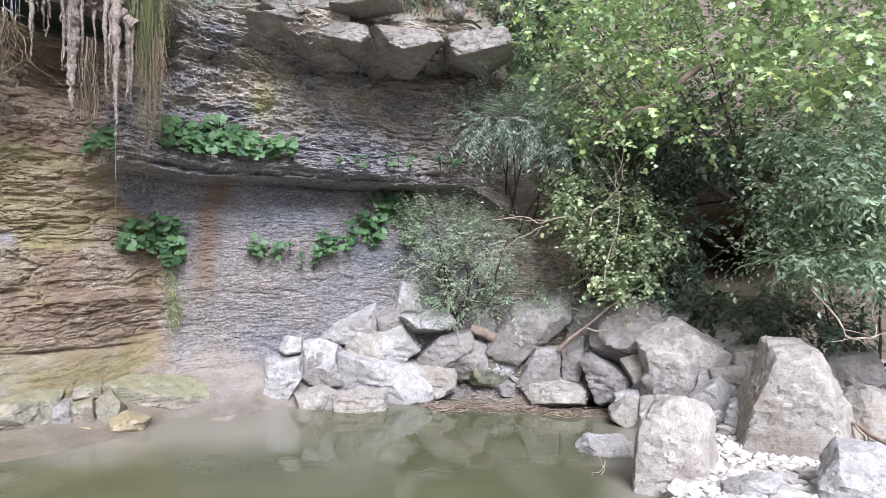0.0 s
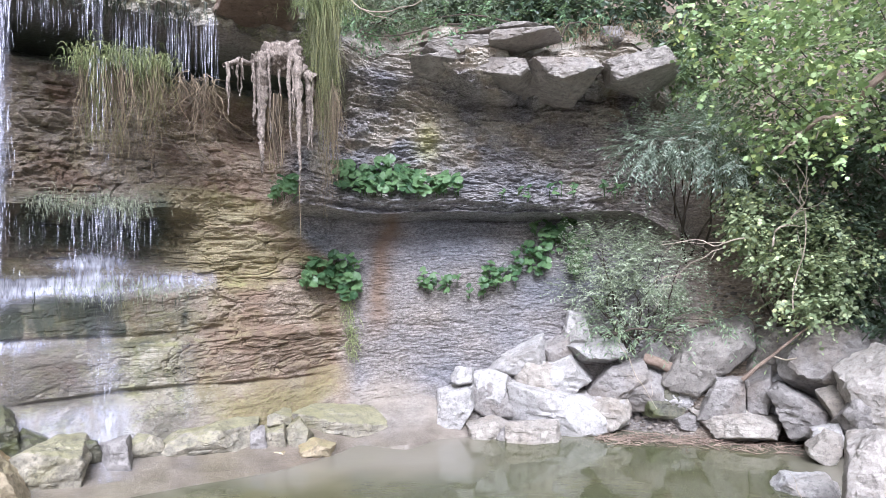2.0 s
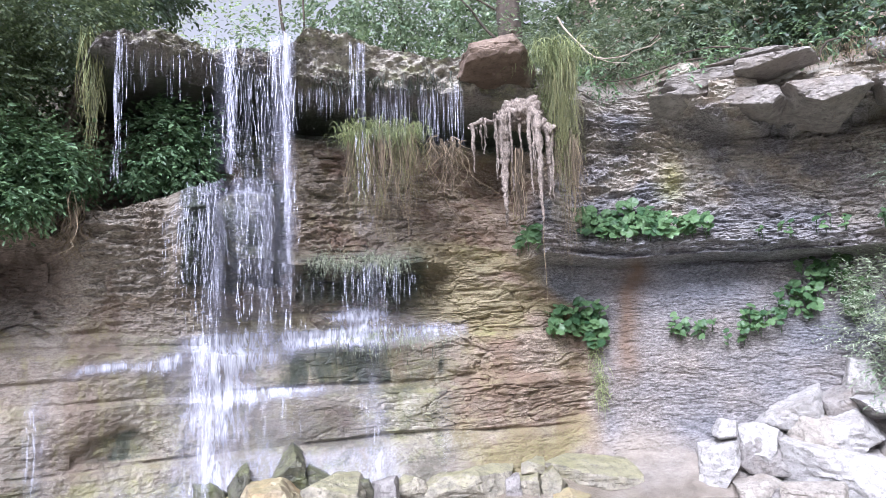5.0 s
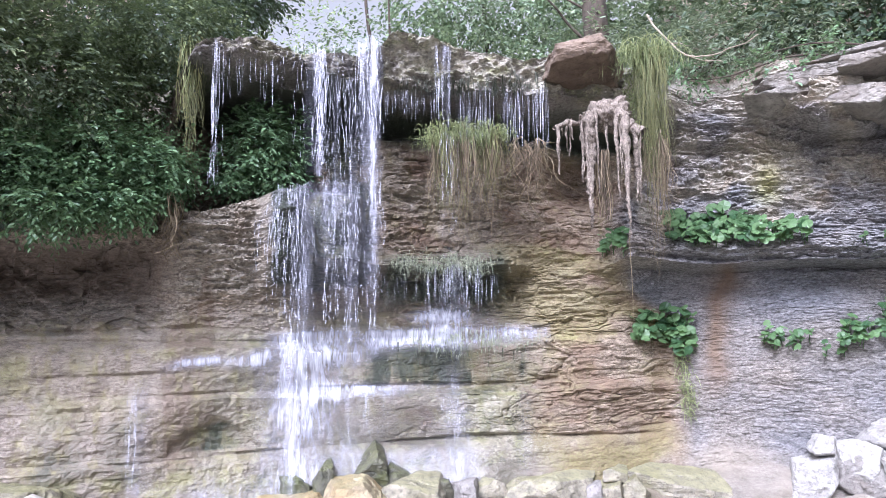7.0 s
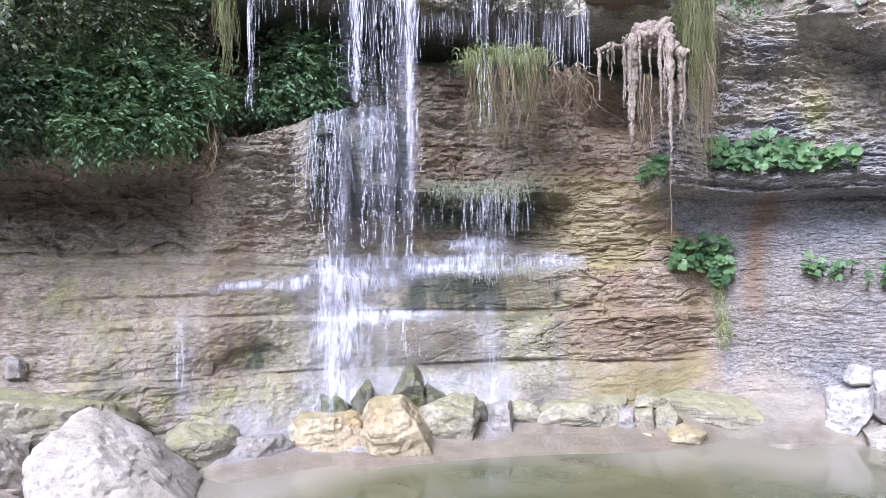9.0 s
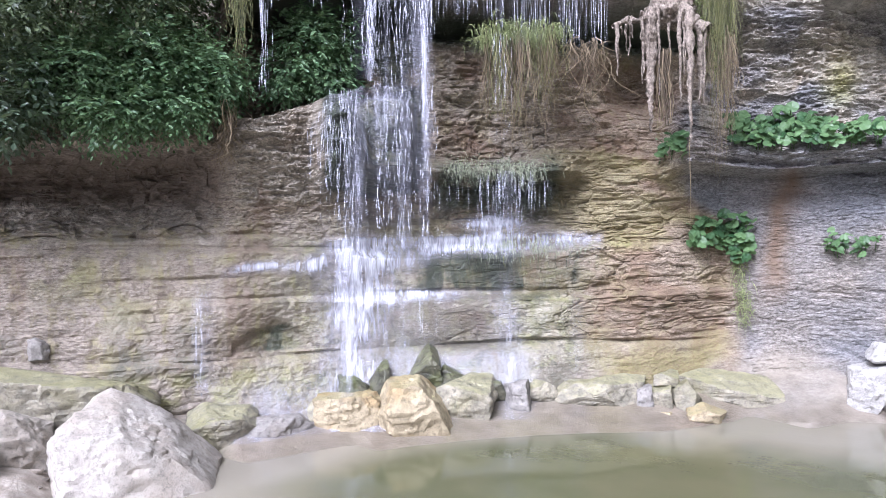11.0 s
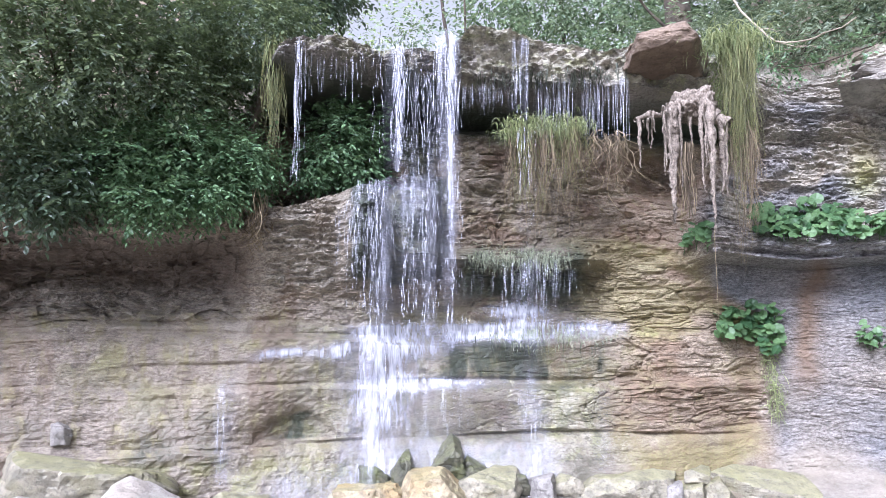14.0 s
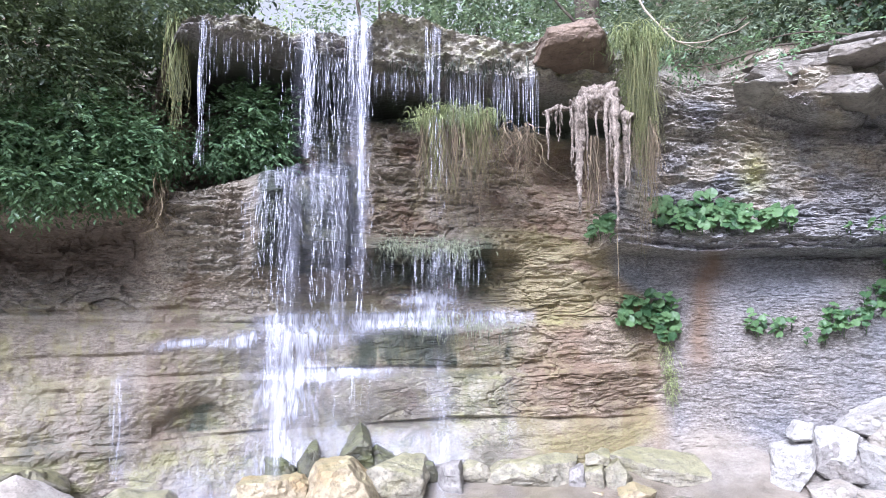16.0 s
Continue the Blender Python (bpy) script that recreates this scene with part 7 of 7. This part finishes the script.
fall("drip_curtain", "fine curtain of drips below the mossy lip", 404, C(count=110, t0=31.0, t1=38.5, r=5.98, top=3.82, low=3.25, push=0.02, width=0.0017, gap=0.3), C(count=70, t0=40.5, t1=44.8, r=5.98, top=3.82, low=3.5, push=0.02, width=0.0016),
     C(count=36, t0=51.5, t1=57.5, r=5.55, top=3.92, low=3.7, push=0.02, width=0.0016),
     C(count=10, t0=31.4, t1=31.7, r=5.9, top=3.84, low=3.2, push=0.02, width=0.0034), C(count=60, t0=35.0, t1=44.5, r=6.15, top=2.22, low=1.95, push=0.03, width=0.002))
fall("ledge_stream", "small streams pouring off the lower ledges", 405, C(count=40, t0=37.0, t1=41.5, r=6.05, top=2.28, low=1.82, push=0.12, width=0.003, bunch=12, piece=0.08), C(count=9, t0=62.2, t1=63.2, r=5.66, top=1.30, low=0.55, push=0.04, width=0.0026, bunch=6, piece=0.08),
     C(count=16, t0=44.0, t1=50.0, r=5.85, top=1.22, low=0.78, push=0.1, width=0.0026, bunch=24, piece=0.08), C(count=12, t0=38.0, t1=40.0, r=6.1, top=1.2, low=0.7, push=0.05, width=0.0026, bunch=8, piece=0.08),
     veils=[C(t0=36.2, t1=42.0, r=6.04, top=2.29, low=1.82, push=0.1, flow=0.7), C(t0=62.0, t1=63.4, r=5.65, top=1.32, low=0.55, push=0.04, flow=0.4), C(t0=43.8, t1=50.2, r=5.86, top=1.24, low=0.76, push=0.1, flow=0.4)])


# ---------------------------------------------------------------- loose stones
def stones(name, label, seed, count, t0, t1, r0, r1, size, mat, lift=0.0, where=None):
    rng = np.random.default_rng(seed)
    bm = bmesh.new()
    bmesh.ops.create_icosphere(bm, subdivisions=1, radius=1.0)
    base = np.array([v.co[:] for v in bm.verts])
    face = np.array([[v.index for v in f.verts] for f in bm.faces])
    bm.free()
    th, r = rng.uniform(t0, t1, count), np.sqrt(rng.uniform(r0**2, r1**2, count))
    z = (where or ground_height)(th, r) + lift
    s = size * rng.lognormal(0, 0.5, count).clip(0.3, 3)
    shape = base[None] * rng.uniform(0.55, 1.25, (count, len(base), 1)) * s[:, None, None] * np.stack([rng.uniform(0.8, 1.4, count), rng.uniform(0.7, 1.2, count), rng.uniform(0.35, 0.7, count)], 1)[:, None]
    a = rng.uniform(0, 6.3, count)
    x = shape[..., 0] * np.cos(a)[:, None] - shape[..., 1] * np.sin(a)[:, None]
    y = shape[..., 0] * np.sin(a)[:, None] + shape[..., 1] * np.cos(a)[:, None]
    t = np.radians(th)
    v = np.stack([x - (np.sin(t) * r)[:, None], y + (np.cos(t) * r)[:, None], shape[..., 2] + z[:, None] + 0.2 * s[:, None]], -1)
    f = face[None] + (np.arange(count) * len(base))[:, None, None]
    put(name, mesh_from(name, v.reshape(-1, 3), f.reshape(-1, 3), smooth=False), mat, None, label, "gravel", kind="stuff")


def loose_material(name, dark, light):
    m, nt, b = material(name)
    rnd = nt.nodes.new("ShaderNodeNewGeometry").outputs["Random Per Island"]
    fine = tex(nt, coords(nt), 70, 5)
    col = mix(nt, rnd, dark, light)
    finish(nt, b, mix(nt, mapped(nt, fine, 0.45, 0.75, 0, 0.5), col, tuple(0.5 * c for c in dark)), 0.85, bump(nt, fine, 0.6, 0.006))
    return m


def bank_height(th, r):
    """The foot of the slope behind the boulder heap."""
    return np.array([max(float(ground_height(np.array(a), np.array(b))), float(np.interp(b, CR[i], CZ[i])) if b > CR[i, 2] else -1.0) for a, b, i in ((a, b, int(np.argmin(np.abs(THETA - a)))) for a, b in zip(th, r))])


SHINGLE = loose_material("pale_shingle", (0.30, 0.27, 0.235), (0.66, 0.63, 0.58))
RUBBLE = loose_material("brown_rubble", (0.09, 0.075, 0.06), (0.33, 0.285, 0.235))
stones("shingle", "pale shingle covering the shore", 501, 5200, -42, -17, 3.6, 6.9, 0.022, SHINGLE)
stones("larger_shingle", "larger pale stones strewn over the shore", 502, 420, -42, -18, 4.0, 7.2, 0.045, SHINGLE)
stones("rubble", "brown rubble and litter between the boulders", 503, 3600, -34, 0, 7.0, 8.6, 0.022, RUBBLE, where=bank_height)
stones("shelf_stones", "small wet stones on the mud below the falls", 504, 260, 20, 74, 5.2, 6.0, 0.028, RUBBLE)


def litter():
    """Dry sticks washed up along the heap's foot and lying on the bank."""
    rng = np.random.default_rng(511)
    heap = Heap()
    for n in range(380):
        if n % 3:
            th, r = rng.uniform(-13, 1.5), rng.normal(7.35, 0.12)
        else:
            th, r = rng.uniform(-26, -4), rng.uniform(7.2, 8.4)
        z = float(bank_height([th], [r])[0]) + rng.uniform(0.005, 0.04)
        a = rng.uniform(0, 6.3)
        long = rng.uniform(0.05, 0.28)
        c = np.array(polar(th, r, max(z, 0.012)))
        d = np.array((math.cos(a), math.sin(a), rng.normal(0, 0.12))) * long / 2
        bend = rng.normal(0, 0.012, 3)
        heap.add(*tube([c - d, c + bend, c + d], np.array([1.0, 0.9, 0.4]) * rng.uniform(0.0025, 0.007), 4))
    put("stick_litter", heap.mesh("stick_litter"), LOG, None, "dry brown sticks strewn along the foot of the boulders", "litter", kind="stuff")


litter()
